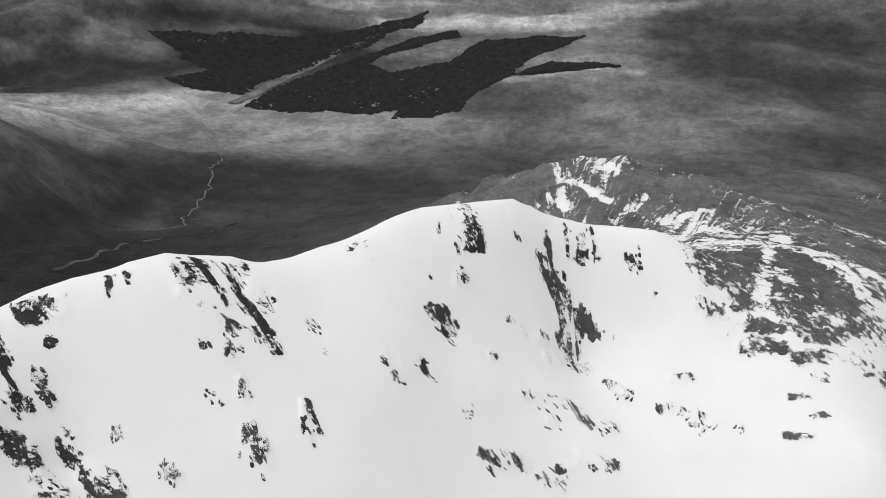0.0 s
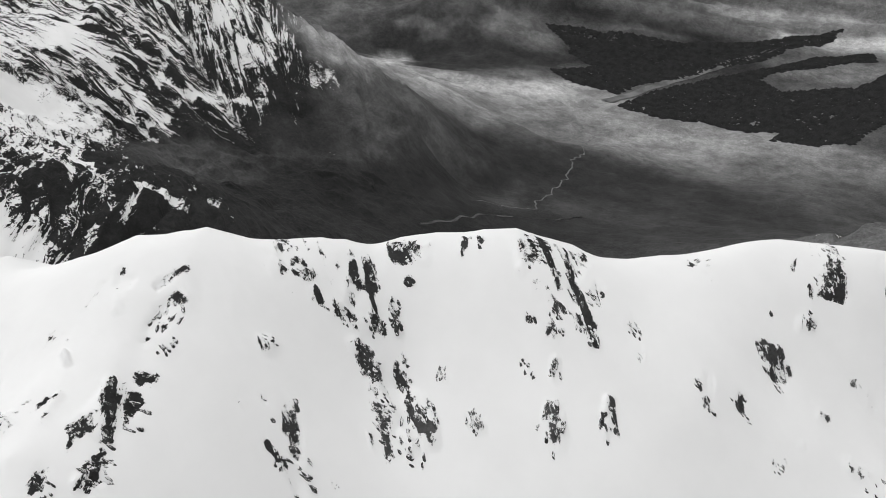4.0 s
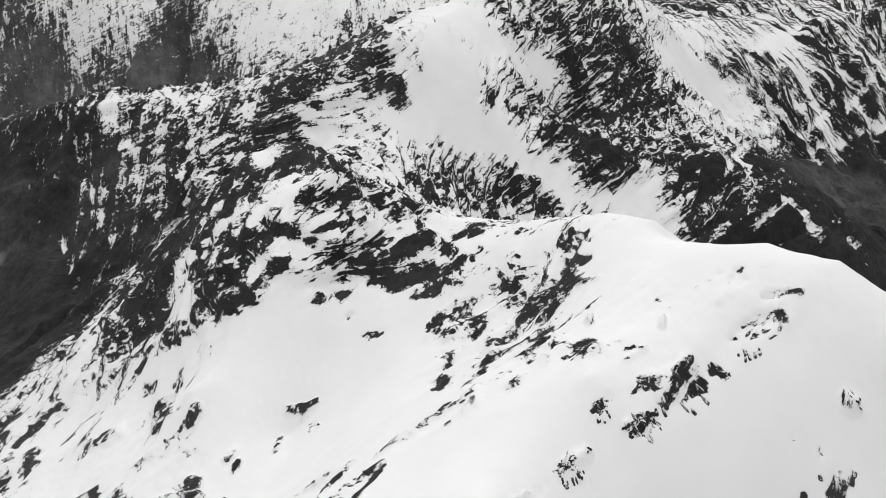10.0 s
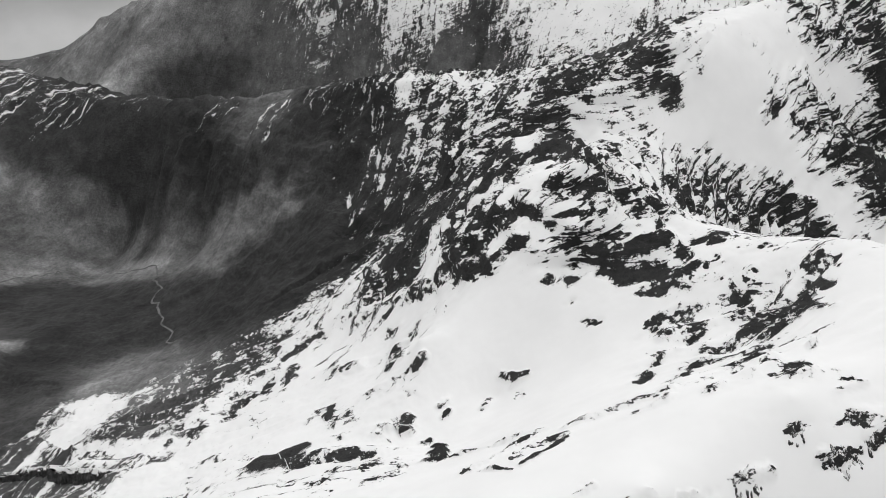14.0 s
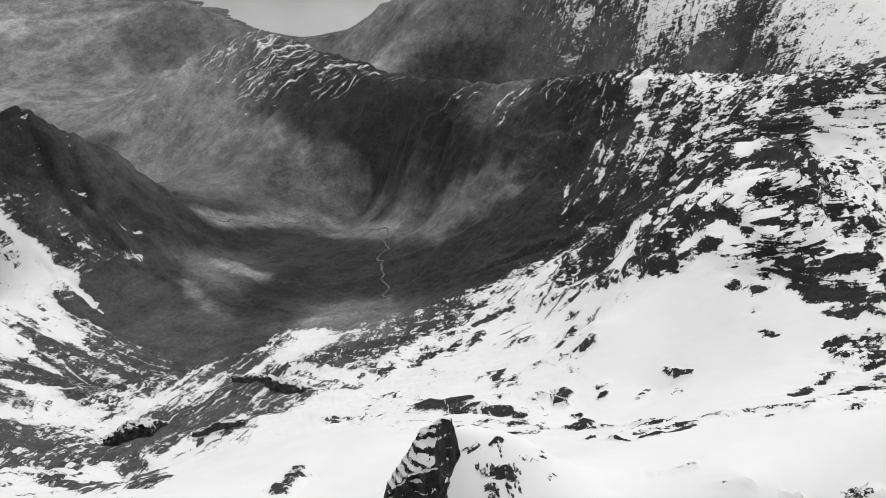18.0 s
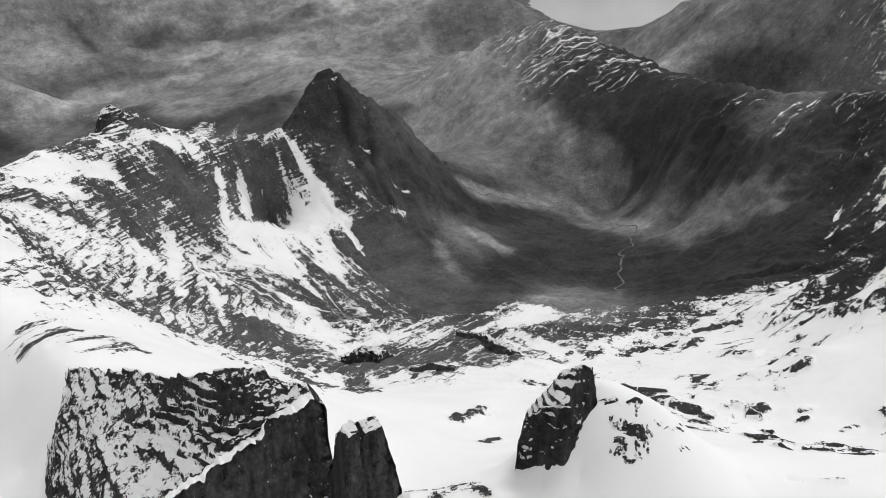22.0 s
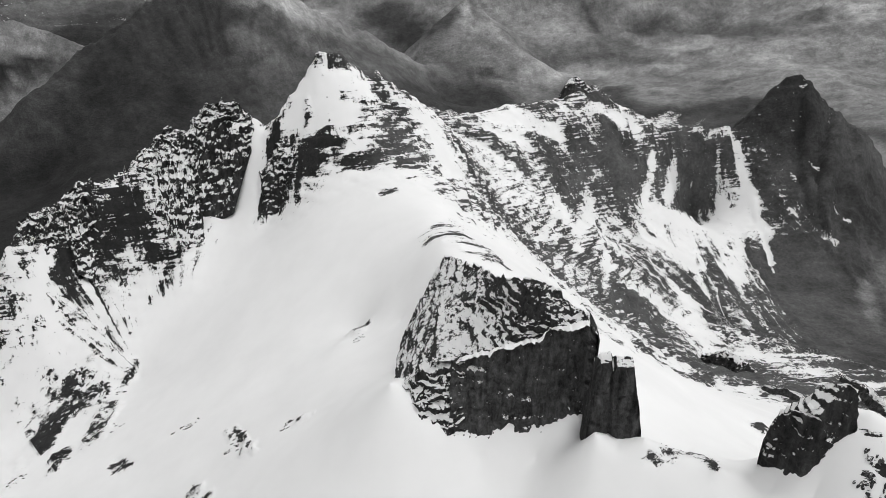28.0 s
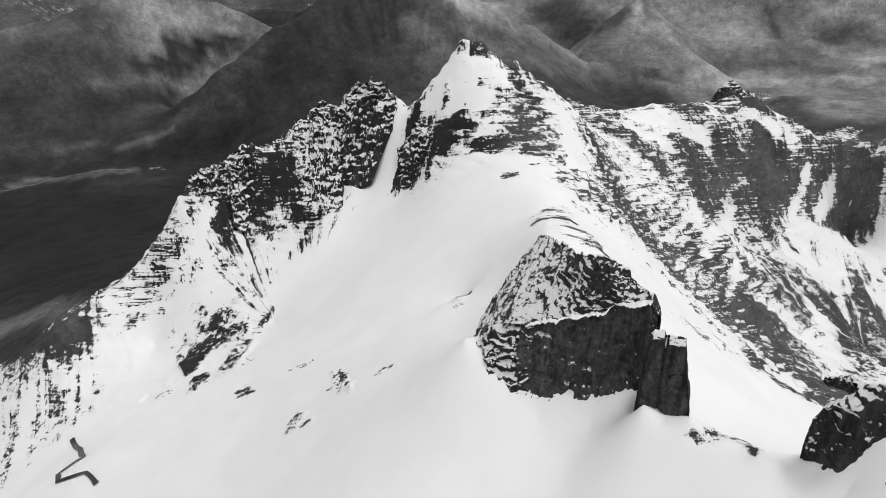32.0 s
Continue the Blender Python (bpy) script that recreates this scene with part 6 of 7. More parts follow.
MOUNTAINS = {
    "north_west_ridge": ("ridge", "snow-covered ridge with broken dark rock below its crest"),
    "summit_shoulder": ("ridge", "smooth white snow shoulder below the summit"),
    "rock_spur": ("ridge", "rocky spur banded with dark crags and snow"),
    "south_ridge": ("ridge", "long dark ridge with a snow-dusted crest"),
    "craggy_peaks": ("mountain", "craggy snow-covered peaks with dark rock bands"),
    "snow_cone": ("mountain", "cone-shaped mountain streaked with snow over dark scree"),
    "dark_spur": ("ridge", "dark rocky spur with thin veins of snow"),
    "south_east_ridge": ("ridge", "mountain ridge with a dark pyramid top and snow gullies"),
    "pinnacle_ridge": ("mountain", "pointed snowy summit with a row of dark rock pinnacles"),
    "north_foot": ("ridge", "stony snow ridge running down to the glen"),
    "far_north_hills": ("hill", "low dark moorland hills with paler grass"),
    "glen_mountain": ("mountain", "big dark bare mountain above the glen"),
    "east_hills": ("hill", "rounded pale grassy hills beyond the glen"),
    "cone_hill": ("hill", "small pale cone-shaped hill in the glen"),
    "far_range": ("mountain", "hazy grey mountain range far behind the glen"),
    "sea_shoulder": ("hill", "dark headland falling to the sea"),
    "loch_mountain": ("mountain", "broad dark mountain with patches of snow"),
    "spur_hill": ("hill", "low brown hill with small snow patches"),
    "block_arete": ("ridge", "snow ridge rising behind the rock block"),
    "first_top": ("mountain", "small snow dome with scattered rocks"),
}


def build_land():
    """The ground in one sheet, with the upper part of each mountain as a thing of its own, edge to edge with it."""
    n, k = GX.shape
    p = drawn_in(np.stack([GX, GY, GZ], -1).astype(np.float64)).reshape(-1, 3)
    quads = grid_quads(n, k, True)
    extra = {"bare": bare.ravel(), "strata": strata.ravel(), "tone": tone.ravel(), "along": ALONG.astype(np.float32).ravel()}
    heights = np.array([np.mean([q[2] for q in line]) for line in RIDGES.values()])
    crest = CREST.astype(int).ravel()
    reach = OFF.ravel() < np.clip(0.22 * RR.ravel(), 60, 520)
    upper = reach & (GZ.ravel() > 0.55 * heights[crest] + 60)
    size = 8
    rows, cols = -(-n // size), -(-(k - 1) // size)
    own, cov = np.full((n, k), -1), np.clip(bare, 0, 1)
    own[:] = np.where(upper, crest, -1).reshape(n, k)
    own, cov = own[size // 2::size, size // 2::size][:rows, :cols], cov[size // 2::size, size // 2::size][:rows, :cols]
    own = np.pad(own, ((0, rows - own.shape[0]), (0, cols - own.shape[1])), constant_values=-1)
    cov = np.pad(cov, ((0, rows - cov.shape[0]), (0, cols - cov.shape[1])), mode="edge")

    def pieces(grid):
        """Numbers the connected pieces of a grid of classes."""
        mark = np.full(grid.shape, -1)
        found = []
        for start in zip(*np.nonzero(grid >= 0)):
            if mark[start] >= 0:
                continue
            cells, todo = [], [start]
            mark[start] = len(found)
            while todo:
                i, j = todo.pop()
                cells.append((i, j))
                for q in ((i + 1, j), (i - 1, j), (i, j + 1), (i, j - 1)):
                    if 0 <= q[0] < rows and 0 <= q[1] < cols and mark[q] < 0 and grid[q] == grid[start]:
                        mark[q] = len(found)
                        todo.append(q)
            found.append(cells)
        return mark, found

    _, found = pieces(own)
    best = {}
    for cells in found:
        o = own[cells[0]]
        if len(cells) > len(best.get(o, [])):
            best[o] = cells
    own[:] = -1
    for o, cells in best.items():
        for c in cells:
            own[c] = o
    look_ = np.where(own >= 0, own * 3 + np.digitize(cov, (0.33, 0.9)), -1)
    for _ in range(4):
        _, found = pieces(look_)
        for cells in found:
            if len(cells) < 25:
                near = [look_[q] for i, j in cells for q in ((i + 1, j), (i - 1, j), (i, j + 1), (i, j - 1)) if 0 <= q[0] < rows and 0 <= q[1] < cols and look_[q] != look_[i, j] and own[q] == own[i, j]]
                if near:
                    for c in cells:
                        look_[c] = max(set(near), key=near.count)
    mark, found = pieces(look_)
    qi, qj = np.arange(n)[:, None] // size, np.arange(k - 1)[None, :] // size
    number_of = mark[qi, np.broadcast_to(qj, (n, k - 1))].ravel()
    wholes = {}
    for index in range(-1, len(found)):
        mine = quads[number_of == index]
        if not len(mine):
            continue
        used = np.zeros(len(p), bool)
        used[mine.ravel()] = True
        number = np.cumsum(used) - 1
        o = own[found[index][0]] if index >= 0 else -1
        name = "ground" if index < 0 else ("snow_slope", "rocky_slope", "bare_slope")[look_[found[index][0]] % 3]
        me = sheet(name, p[used], number[mine], [(key, v[used]) for key, v in extra.items()])
        me.materials.append(LAND)
        ob = new(name, me)
        if index < 0:
            tagged(ob, "mountain land with snow slopes, moor and glens", "ground", kind="structure")
            continue
        if o not in wholes:
            category, label = MOUNTAINS[list(RIDGES)[o]]
            wholes[o] = tagged(new(category), label, category)
        ob.parent = wholes[o]


build_land()


def sea():
    a, r = np.meshgrid(np.radians(np.arange(100, 165, 2.0)), np.geomspace(3800, 16000, 40), indexing="ij")
    x, y = EYE[0] - np.sin(a) * r, EYE[1] + np.cos(a) * r
    p = drawn_in(np.stack([x, y, np.zeros_like(x)], -1)).reshape(-1, 3)
    me = sheet("water", p, grid_quads(*x.shape, False))
    # haze and the sky's reflection are put into the pale base colour
    me.materials.append(plain_material("sea", 0.5, 0.2, 300, 0.93, 1.07))
    tagged(new("water", me), "pale calm sea beyond the mountains", "sea", kind="structure")


sea()

# --- things ---


def empty(name, label, category, group=""):
    return tagged(new(name), label, category, group)


def part(name, me, material, parent, label=""):
    ob = tagged(new(name, me), label)
    me.materials.append(material)
    ob.parent = parent
    return ob


def height_at(x, y):
    """The height of the finished ground at a place."""
    a = math.atan2(-(x - EYE[0]), y - EYE[1])
    a += 2 * math.pi if a < azimuth[0] else 0
    i = min(max(np.searchsorted(azimuth, a) - 1, 0), len(azimuth) - 2)
    r = math.hypot(x - EYE[0], y - EYE[1])
    j = min(max(np.searchsorted(radius, r) - 1, 0), len(radius) - 2)
    u, v = (a - azimuth[i]) / (azimuth[i + 1] - azimuth[i]), (r - radius[j]) / (radius[j + 1] - radius[j])
    return float((GZ[i, j] * (1 - v) + GZ[i, j + 1] * v) * (1 - u) + (GZ[i + 1, j] * (1 - v) + GZ[i + 1, j + 1] * v) * u)


ROCK_DARK = rock_material("dark_gabbro", 0.042, -0.42, 4.0, 0.8)
ROCK_ROOF = rock_material("roof_gabbro", 0.026, -0.2, 3.6, 0.75)
ROCK_SNOWY = rock_material("snow_dusted_gabbro", 0.024, -0.05, 4.0)
ROCK_MIXED = rock_material("ledged_gabbro", 0.022, 0.06, 4.5)
ROCK_TOWER = rock_material("pinnacle_gabbro", 0.022, -0.02, 7.0, 1.6)
ROCK_BROKEN = rock_material("broken_gabbro", 0.045, -0.3, 3.0)
PACKED_SNOW = plain_material("packed_snow", SNOW, 0.8, 9.0, 0.95, 1.02)


def loaf(origin, way, stations, across=90, up=56, rough=3.0, seed=0, span=(0, 3), steps=0.0):
    """A crag between stations along its front: each gives foot, brow, crest and back as (depth, height). span picks which of these bands is built."""
    ux, uy = way
    s_known = np.array([s for s, *_ in stations])
    s_all = np.linspace(s_known[0], s_known[-1], across)
    lanes = [[np.interp(s_all, s_known, [row[1 + q][c] for row in stations]) for c in (0, 1)] for q in range(4)]
    v_all = np.linspace(span[0], span[1], up)
    d = np.stack([np.interp(v_all, range(4), [lanes[q][0][i] for q in range(4)]) for i in range(across)])
    z = np.stack([np.interp(v_all, range(4), [lanes[q][1][i] for q in range(4)]) for i in range(across)])
    s = np.repeat(s_all[:, None], up, 1)
    brow = np.clip(1 - np.abs(v_all - 1) * 1.4, 0, 1)[None, :]
    crest = np.clip(1 - np.abs(v_all - 2), 0, 1)[None, :]
    z = z + (1.5 * rough * crest * (fractal(s, s * 0 + 5.1 * seed, 15, 4, 0.6, True, seed + 2) - 0.2) if rough > 6 else 0)
    z = z + 1.3 * rough * brow * fractal(s, s * 0 + 3.7 * seed, 16, 4, 0.6, False, seed)
    d = d + 0.9 * rough * brow * fractal(s, s * 0 + 1.7 * seed, 11, 4, 0.6, False, seed + 1)
    fade = np.ones_like(s)
    fade[:, 0] = fade[:, -1] = 0.3
    fade *= np.clip(0.2 + 1.6 * v_all, 0, 1)[None, :]
    if steps:
        q = z / steps + 1.3 * fractal(s, d + z, 34, 5, 0.6, k=seed)
        rise = q - np.floor(q)
        up_ = np.clip((rise - 0.3) / 0.3, 0, 1)
        z = z + 1.1 * steps * value_noise(s / 11 + 7, (d + z) / 13, seed) * (up_ * up_ * (3 - 2 * up_) - rise) * fade
    ledge = (z / 6.5 + 0.5 * fractal(s, d, 30, 3, k=seed)) % 1.0
    push = rough * (0.9 * fractal(s + 50 * seed, z * 0.45, 14, 4, 0.6, True, seed) + 0.7 * fractal(s, z, 5, 3, 0.6, False, seed + 1)) + 0.55 * rough * value_noise(s / 9, z / 5, seed) * (np.clip((ledge - 0.35) * 4, 0, 1) - 0.5)
    d = d - push * fade
    z = z + 0.45 * rough * fade * fractal(s, d, 7, 4, 0.6, True, seed + 2)
    s = s + 0.5 * rough * fade * fractal(z, d, 10, 3, 0.6, False, seed + 3)
    x, y = origin[0] + s * ux - d * uy, origin[1] + s * uy + d * ux
    return np.stack([x, y, z], -1)


def crag_mesh(name, grid):
    n, k, _ = grid.shape
    p = grid.reshape(-1, 3)
    quads = grid_quads(n, k, False)
    return sheet(name, p, quads)


def capped(stations, sink=14):
    """Closes the ends of a crag: they fall to below the ground."""
    first, last = stations[0], stations[-1]

    def low(row, shift):
        z = min(q[1] for q in row[1:]) - sink
        return (row[0] + shift, *[(q[0], z) for q in row[1:]])

    return [low(first, -2.5), *stations, low(last, 2.5)]


BLOCK_FOOT = [
    (-86, (152, 858), (172, 862), (238, 858), (290, 835)),
    (-79, (144, 858), (165, 872), (258, 866), (310, 842)),
    (-68, (139, 854), (160, 884), (285, 880), (328, 848)),
    (-57, (136, 848), (159, 893), (312, 891), (342, 850)),
    (-46, (136, 840), (160, 895), (290, 900), (332, 850)),
    (-36, (138, 834), (161, 897), (265, 909), (312, 850)),
    (-28, (139, 834), (160, 901), (250, 915), (300, 850)),
    (-18, (140, 834), (161, 906), (222, 922), (280, 850)),
]
BLOCK_TOP = [
    (-10, (140, 835), (161, 909), (197, 935), (262, 850)),
    (0, (140, 837), (160, 912), (182, 944), (225, 848)),
    (10, (140, 840), (158, 917), (174, 946), (208, 844)),
    (20, (140, 845), (157, 923), (174, 941), (202, 844)),
    (31, (141, 850), (155, 927), (167, 932), (196, 844)),
    (37, (142, 854), (153, 930), (160, 934), (190, 844)),
    (42, (144, 858), (153, 922), (160, 925), (188, 844)),
]
BLOCK = BLOCK_FOOT + BLOCK_TOP
TOOTH = [
    (36, (118, 862), (121, 921), (127, 925), (146, 868)),
    (39, (116, 862), (120, 927), (127, 929), (148, 866)),
    (45, (114, 862), (119, 927), (127, 929), (149, 864)),
    (46, (116, 862), (122, 918), (128, 925), (149, 864)),
    (48, (113, 861), (119, 924), (127, 927), (149, 864)),
    (57, (112, 860), (119, 924), (126, 926), (146, 864)),
    (60, (111, 859), (118, 906), (124, 909), (143, 864)),
    (64, (111, 860), (117, 884), (122, 888), (141, 862)),
]


def rock_block():
    ob = empty("rock_block", "huge dark rock block with sheer cliff and snow-dusted top", "cliff")
    st = capped(BLOCK)
    face = loaf((0, 0), (-1, 0), st[5:], 150, 90, 3.6, 1, (0, 1.04))
    part("cliff_face", crag_mesh("cliff_face", face), ROCK_DARK, ob, "sheer dark rock wall with thin ledges")
    part("buttress", crag_mesh("buttress", loaf((0, 0), (-1, 0), st[:7], 110, 90, 4.0, 9, (0, 1.04), 6.0)), ROCK_MIXED, ob, "stepped buttress of rock and snow")
    part("broken_top", crag_mesh("broken_top", loaf((0, 0), (-1, 0), st, 220, 170, 3.6, 2, (1, 3), 5.5)), ROCK_ROOF, ob, "broken dark rock dusted with snow")
    rim = face[12:138, -3]
    n = np.arange(len(rim), dtype=float)
    deep = (0.7 + 2.4 * value_noise(n / 9, n * 0.2, 1) * value_noise(n / 31, n * 0 + 4, 2) * 2)[:, None]
    rows = np.stack([rim + np.array((0, -0.9, -0.35)) * deep, rim + np.array((0, -0.55, 0.45)) * deep, rim + np.array((0, 1.0, 1.1)) * deep, rim + np.array((0, 2.2, 0.6)) * deep], 1)
    part("snow_ledge", crag_mesh("snow_ledge", rows), PACKED_SNOW, ob, "white snow lying along the brow of the cliff")
    tooth = empty("rock_tooth", "square dark rock tower beside the big block", "rock tower")
    st = capped(TOOTH, 4)
    part("cliff_face", crag_mesh("cliff_face", loaf((0, 0), (-1, 0), st, 60, 60, 2.6, 3, (0, 1.05))), ROCK_DARK, tooth)
    part("top", crag_mesh("top", loaf((0, 0), (-1, 0), st, 60, 40, 2.4, 4, (1, 3))), ROCK_SNOWY, tooth)


rock_block()

PINNACLE = [
    (5, (2, 868), (3, 896), (8, 899), (22, 866)),
    (8, (0, 870), (0, 912), (6, 915), (24, 870)),
    (13, (-1, 872), (0, 920), (7, 923), (26, 874)),
    (18, (-2, 876), (0, 926), (8, 930), (28, 878)),
    (22, (-3, 880), (-1, 928), (10, 938), (28, 884)),
    (26, (-3, 884), (-1, 929), (12, 942), (28, 888)),
    (30, (-3, 887), (-1, 929), (12, 944), (27, 890)),
    (34, (1, 888), (3, 916), (12, 947), (26, 892)),
    (38, (7, 890), (8, 906), (13, 945), (24, 892)),
    (41, (9, 892), (10, 910), (13, 930), (22, 890)),
    (44, (10, 892), (11, 902), (13, 912), (20, 888)),
]


def rock_pinnacle():
    ob = empty("rock_pinnacle", "dark craggy pinnacle standing out of the snow ridge", "pinnacle")
    st = capped(PINNACLE)
    part("cliff_face", crag_mesh("cliff_face", loaf((-119, -98), (-0.6, 0.8), st, 90, 80, 2.2, 5, (0, 1.05), 7.0)), ROCK_MIXED, ob)
    part("top", crag_mesh("top", loaf((-119, -98), (-0.6, 0.8), st, 90, 60, 2.2, 6, (1, 3), 4.0)), ROCK_SNOWY, ob)


rock_pinnacle()

# towers of the pinnacle ridge: first corner, way along the front, stations
TOWERS = {}
TOWERS['first_pinnacle'] = ((433, -743), (-0.997, 0.083), [(0, (-52, 795), (-16, 846), (0, 856), (26, 811)), (15, (-66, 768), (-19, 859), (1, 876), (27, 831)), (29, (-71, 759), (-20, 865), (2, 886), (28, 841)), (47, (-70, 756), (-20, 874), (2, 896), (28, 851)), (64, (-70, 757), (-21, 876), (1, 898), (27, 853)), (79, (-71, 765), (-22, 871), (0, 891), (26, 846)), (91, (-37, 817), (-11, 872), (0, 882), (26, 837)), (97, (-27, 837), (-8, 862), (0, 866), (26, 821))])
TOWERS['second_pinnacle'] = ((516, -711), (-0.932, -0.363), [(0, (-73, 739), (-22, 800), (0, 811), (26, 766)), (12, (-76, 746), (-22, 810), (1, 822), (27, 777)), (30, (-111, 715), (-31, 816), (3, 835), (29, 790)), (47, (-122, 710), (-35, 827), (3, 849), (29, 804)), (64, (-124, 718), (-35, 838), (3, 861), (29, 816)), (78, (-127, 724), (-37, 835), (2, 856), (28, 811)), (87, (-117, 733), (-35, 827), (0, 845), (26, 800))])
TOWERS['third_pinnacle'] = ((594, -653), (-0.8, -0.601), [(0, (-60, 706), (-18, 769), (0, 781), (26, 736)), (14, (-72, 693), (-21, 778), (1, 794), (27, 749)), (34, (-49, 704), (-13, 789), (3, 805), (29, 760)), (55, (-56, 709), (-15, 787), (2, 802), (28, 757)), (76, (-76, 712), (-22, 787), (1, 801), (27, 756)), (94, (-84, 719), (-25, 794), (0, 808), (26, 763))])
TOWERS['fourth_pinnacle'] = ((628, -612), (-0.627, -0.779), [(0, (-29, 718), (-9, 763), (0, 772), (26, 727)), (17, (-31, 725), (-8, 772), (2, 781), (28, 736)), (39, (-29, 734), (-8, 776), (1, 783), (27, 738)), (51, (-37, 726), (-11, 771), (0, 780), (26, 735))])
TOWERS['summit_buttress'] = ((323, -686), (-0.974, -0.225), [(0, (-30, 759), (-11, 805), (0, 813), (24, 768)), (26, (-47, 767), (-16, 839), (2, 853), (26, 808)), (57, (-39, 788), (-12, 851), (4, 864), (28, 819)), (94, (-28, 801), (-8, 850), (4, 859), (28, 814)), (139, (-21, 810), (-6, 849), (3, 856), (27, 811)), (183, (-25, 800), (-10, 840), (0, 848), (24, 803)), (214, (-18, 782), (-9, 807), (-4, 811), (20, 766))])


def ridge_towers():
    labels = {"first_pinnacle": "tall ledged rock pinnacle next to the summit", "second_pinnacle": "dark rock pinnacle with a black lower wall", "third_pinnacle": "broad dark rock pinnacle with snow ledges", "fourth_pinnacle": "low rock pinnacle at the end of the ridge", "summit_buttress": "broken rock buttress under the snowy summit"}
    for k, (name, (corner, way, stations)) in enumerate(TOWERS.items()):
        ob = empty("rock_buttress" if "buttress" in name else "rock_pinnacle", labels[name], "pinnacle", "" if "buttress" in name else "pinnacles along the ridge")
        st = capped(stations, 8)
        wide = int((stations[-1][0] - stations[0][0]) / 1.3) + 24
        part("cliff_face", crag_mesh("cliff_face", loaf(corner, way, st, wide + 30, 100, 7.0, 31 + 3 * k, (0, 2.05), 13.0)), ROCK_TOWER, ob)
        part("back", crag_mesh("back", loaf(corner, way, st, wide, 14, 5.0, 32 + 3 * k, (2, 3))), ROCK_TOWER, ob)


ridge_towers()

KNOB = [
    (0, (-4, 718), (4, 736), (10, 742), (30, 720)),
    (18, (-10, 715), (2, 764), (12, 776), (36, 722)),
    (36, (-12, 715), (2, 770), (14, 786), (40, 722)),
    (56, (-8, 718), (4, 756), (14, 770), (40, 722)),
    (78, (0, 722), (8, 742), (14, 748), (34, 720)),
]


def rock_knob():
    ob = empty("rock_tower", "small dark rock knob on the snow crest", "rock tower")
    st = capped(KNOB)
    part("cliff_face", crag_mesh("cliff_face", loaf((-128, -1312), (-0.988, 0.157), st, 40, 30, 4.0, 7, (0, 1.05))), ROCK_BROKEN, ob)
    part("top", crag_mesh("top", loaf((-128, -1312), (-0.988, 0.157), st, 40, 24, 4.0, 8, (1, 3))), ROCK_SNOWY, ob)


rock_knob()


def rock_mesh(seed):
    """A cracked, angular lump of rock one metre in radius."""
    bm = bmesh.new()
    bmesh.ops.create_icosphere(bm, subdivisions=3, radius=1.0)
    rnd = random.Random(seed)
    cuts = [Vector((rnd.uniform(-1, 1), rnd.uniform(-1, 1), rnd.uniform(-0.4, 1))).normalized() for _ in range(9)]
    for v in bm.verts:
        n = v.co.normalized()
        reach = 1.0
        for k, c in enumerate(cuts):
            facing = n.dot(c)
            if facing > 0.3:
                reach = min(reach, (0.62 + 0.05 * (k % 5)) / facing)
        v.co = n * reach * (1 + 0.16 * noise.noise(n * 2.6 + Vector((seed * 7.1, 0, 0))) + 0.09 * noise.noise(n * 6.5 + Vector((0, seed * 3.3, 0))))
    me = bpy.data.meshes.new("rock")
    bm.to_mesh(me)
    bm.free()
    me.materials.append(ROCK_BROKEN)
    return me


ROCKS = [rock_mesh(s) for s in range(8)]


def rock_outcrop(x, y, hw, hl, seed):
    """A cluster of rocks that breaks through the snow, drawn out down the slope."""
    rnd = random.Random(seed)
    dx = (height_at(x + 6, y) - height_at(x - 6, y)) / 12
    dy = (height_at(x, y + 6) - height_at(x, y - 6)) / 12
    turn = math.atan2(dy, dx)
    big = max(hw, hl)
    wide = "broad" if hw > 1.4 * hl else "long narrow" if hl > 1.6 * hw else "small" if big < 6 else "jagged"
    ob = empty("rock_outcrop", wide + " dark rock outcrop breaking through the snow slope", "rock", "rock outcrops on the snow")
    ob.location = (x, y, height_at(x, y))
    for _ in range(5 if big < 6 else 10 if big < 14 else 14):
        a, r = rnd.uniform(0, 6.28), math.sqrt(rnd.random()) * 0.8
        ahead, aside = math.cos(a) * r * hl, math.sin(a) * r * hw
        px, py = x + ahead * math.cos(turn) - aside * math.sin(turn), y + ahead * math.sin(turn) + aside * math.cos(turn)
        rock = new("rock", rnd.choice(ROCKS))
        rock.parent = ob
        size = rnd.uniform(0.07, 0.15) * min(big, 14) + 0.5
        rock.location = (px - x, py - y, height_at(px, py) - ob.location.z - 0.25 * size)
        rock.rotation_euler = (rnd.uniform(-0.3, 0.3), -math.atan(math.hypot(dx, dy)) * 0.6, turn + rnd.uniform(-0.4, 0.4))
        rock.scale = (size * rnd.uniform(1.2, 2.4), size * rnd.uniform(0.45, 0.8), size * rnd.uniform(0.4, 0.65))


for g, group in enumerate(OUTCROPS.values()):
    for i, o in enumerate(group):
        rock_outcrop(*o, 100 * g + i)


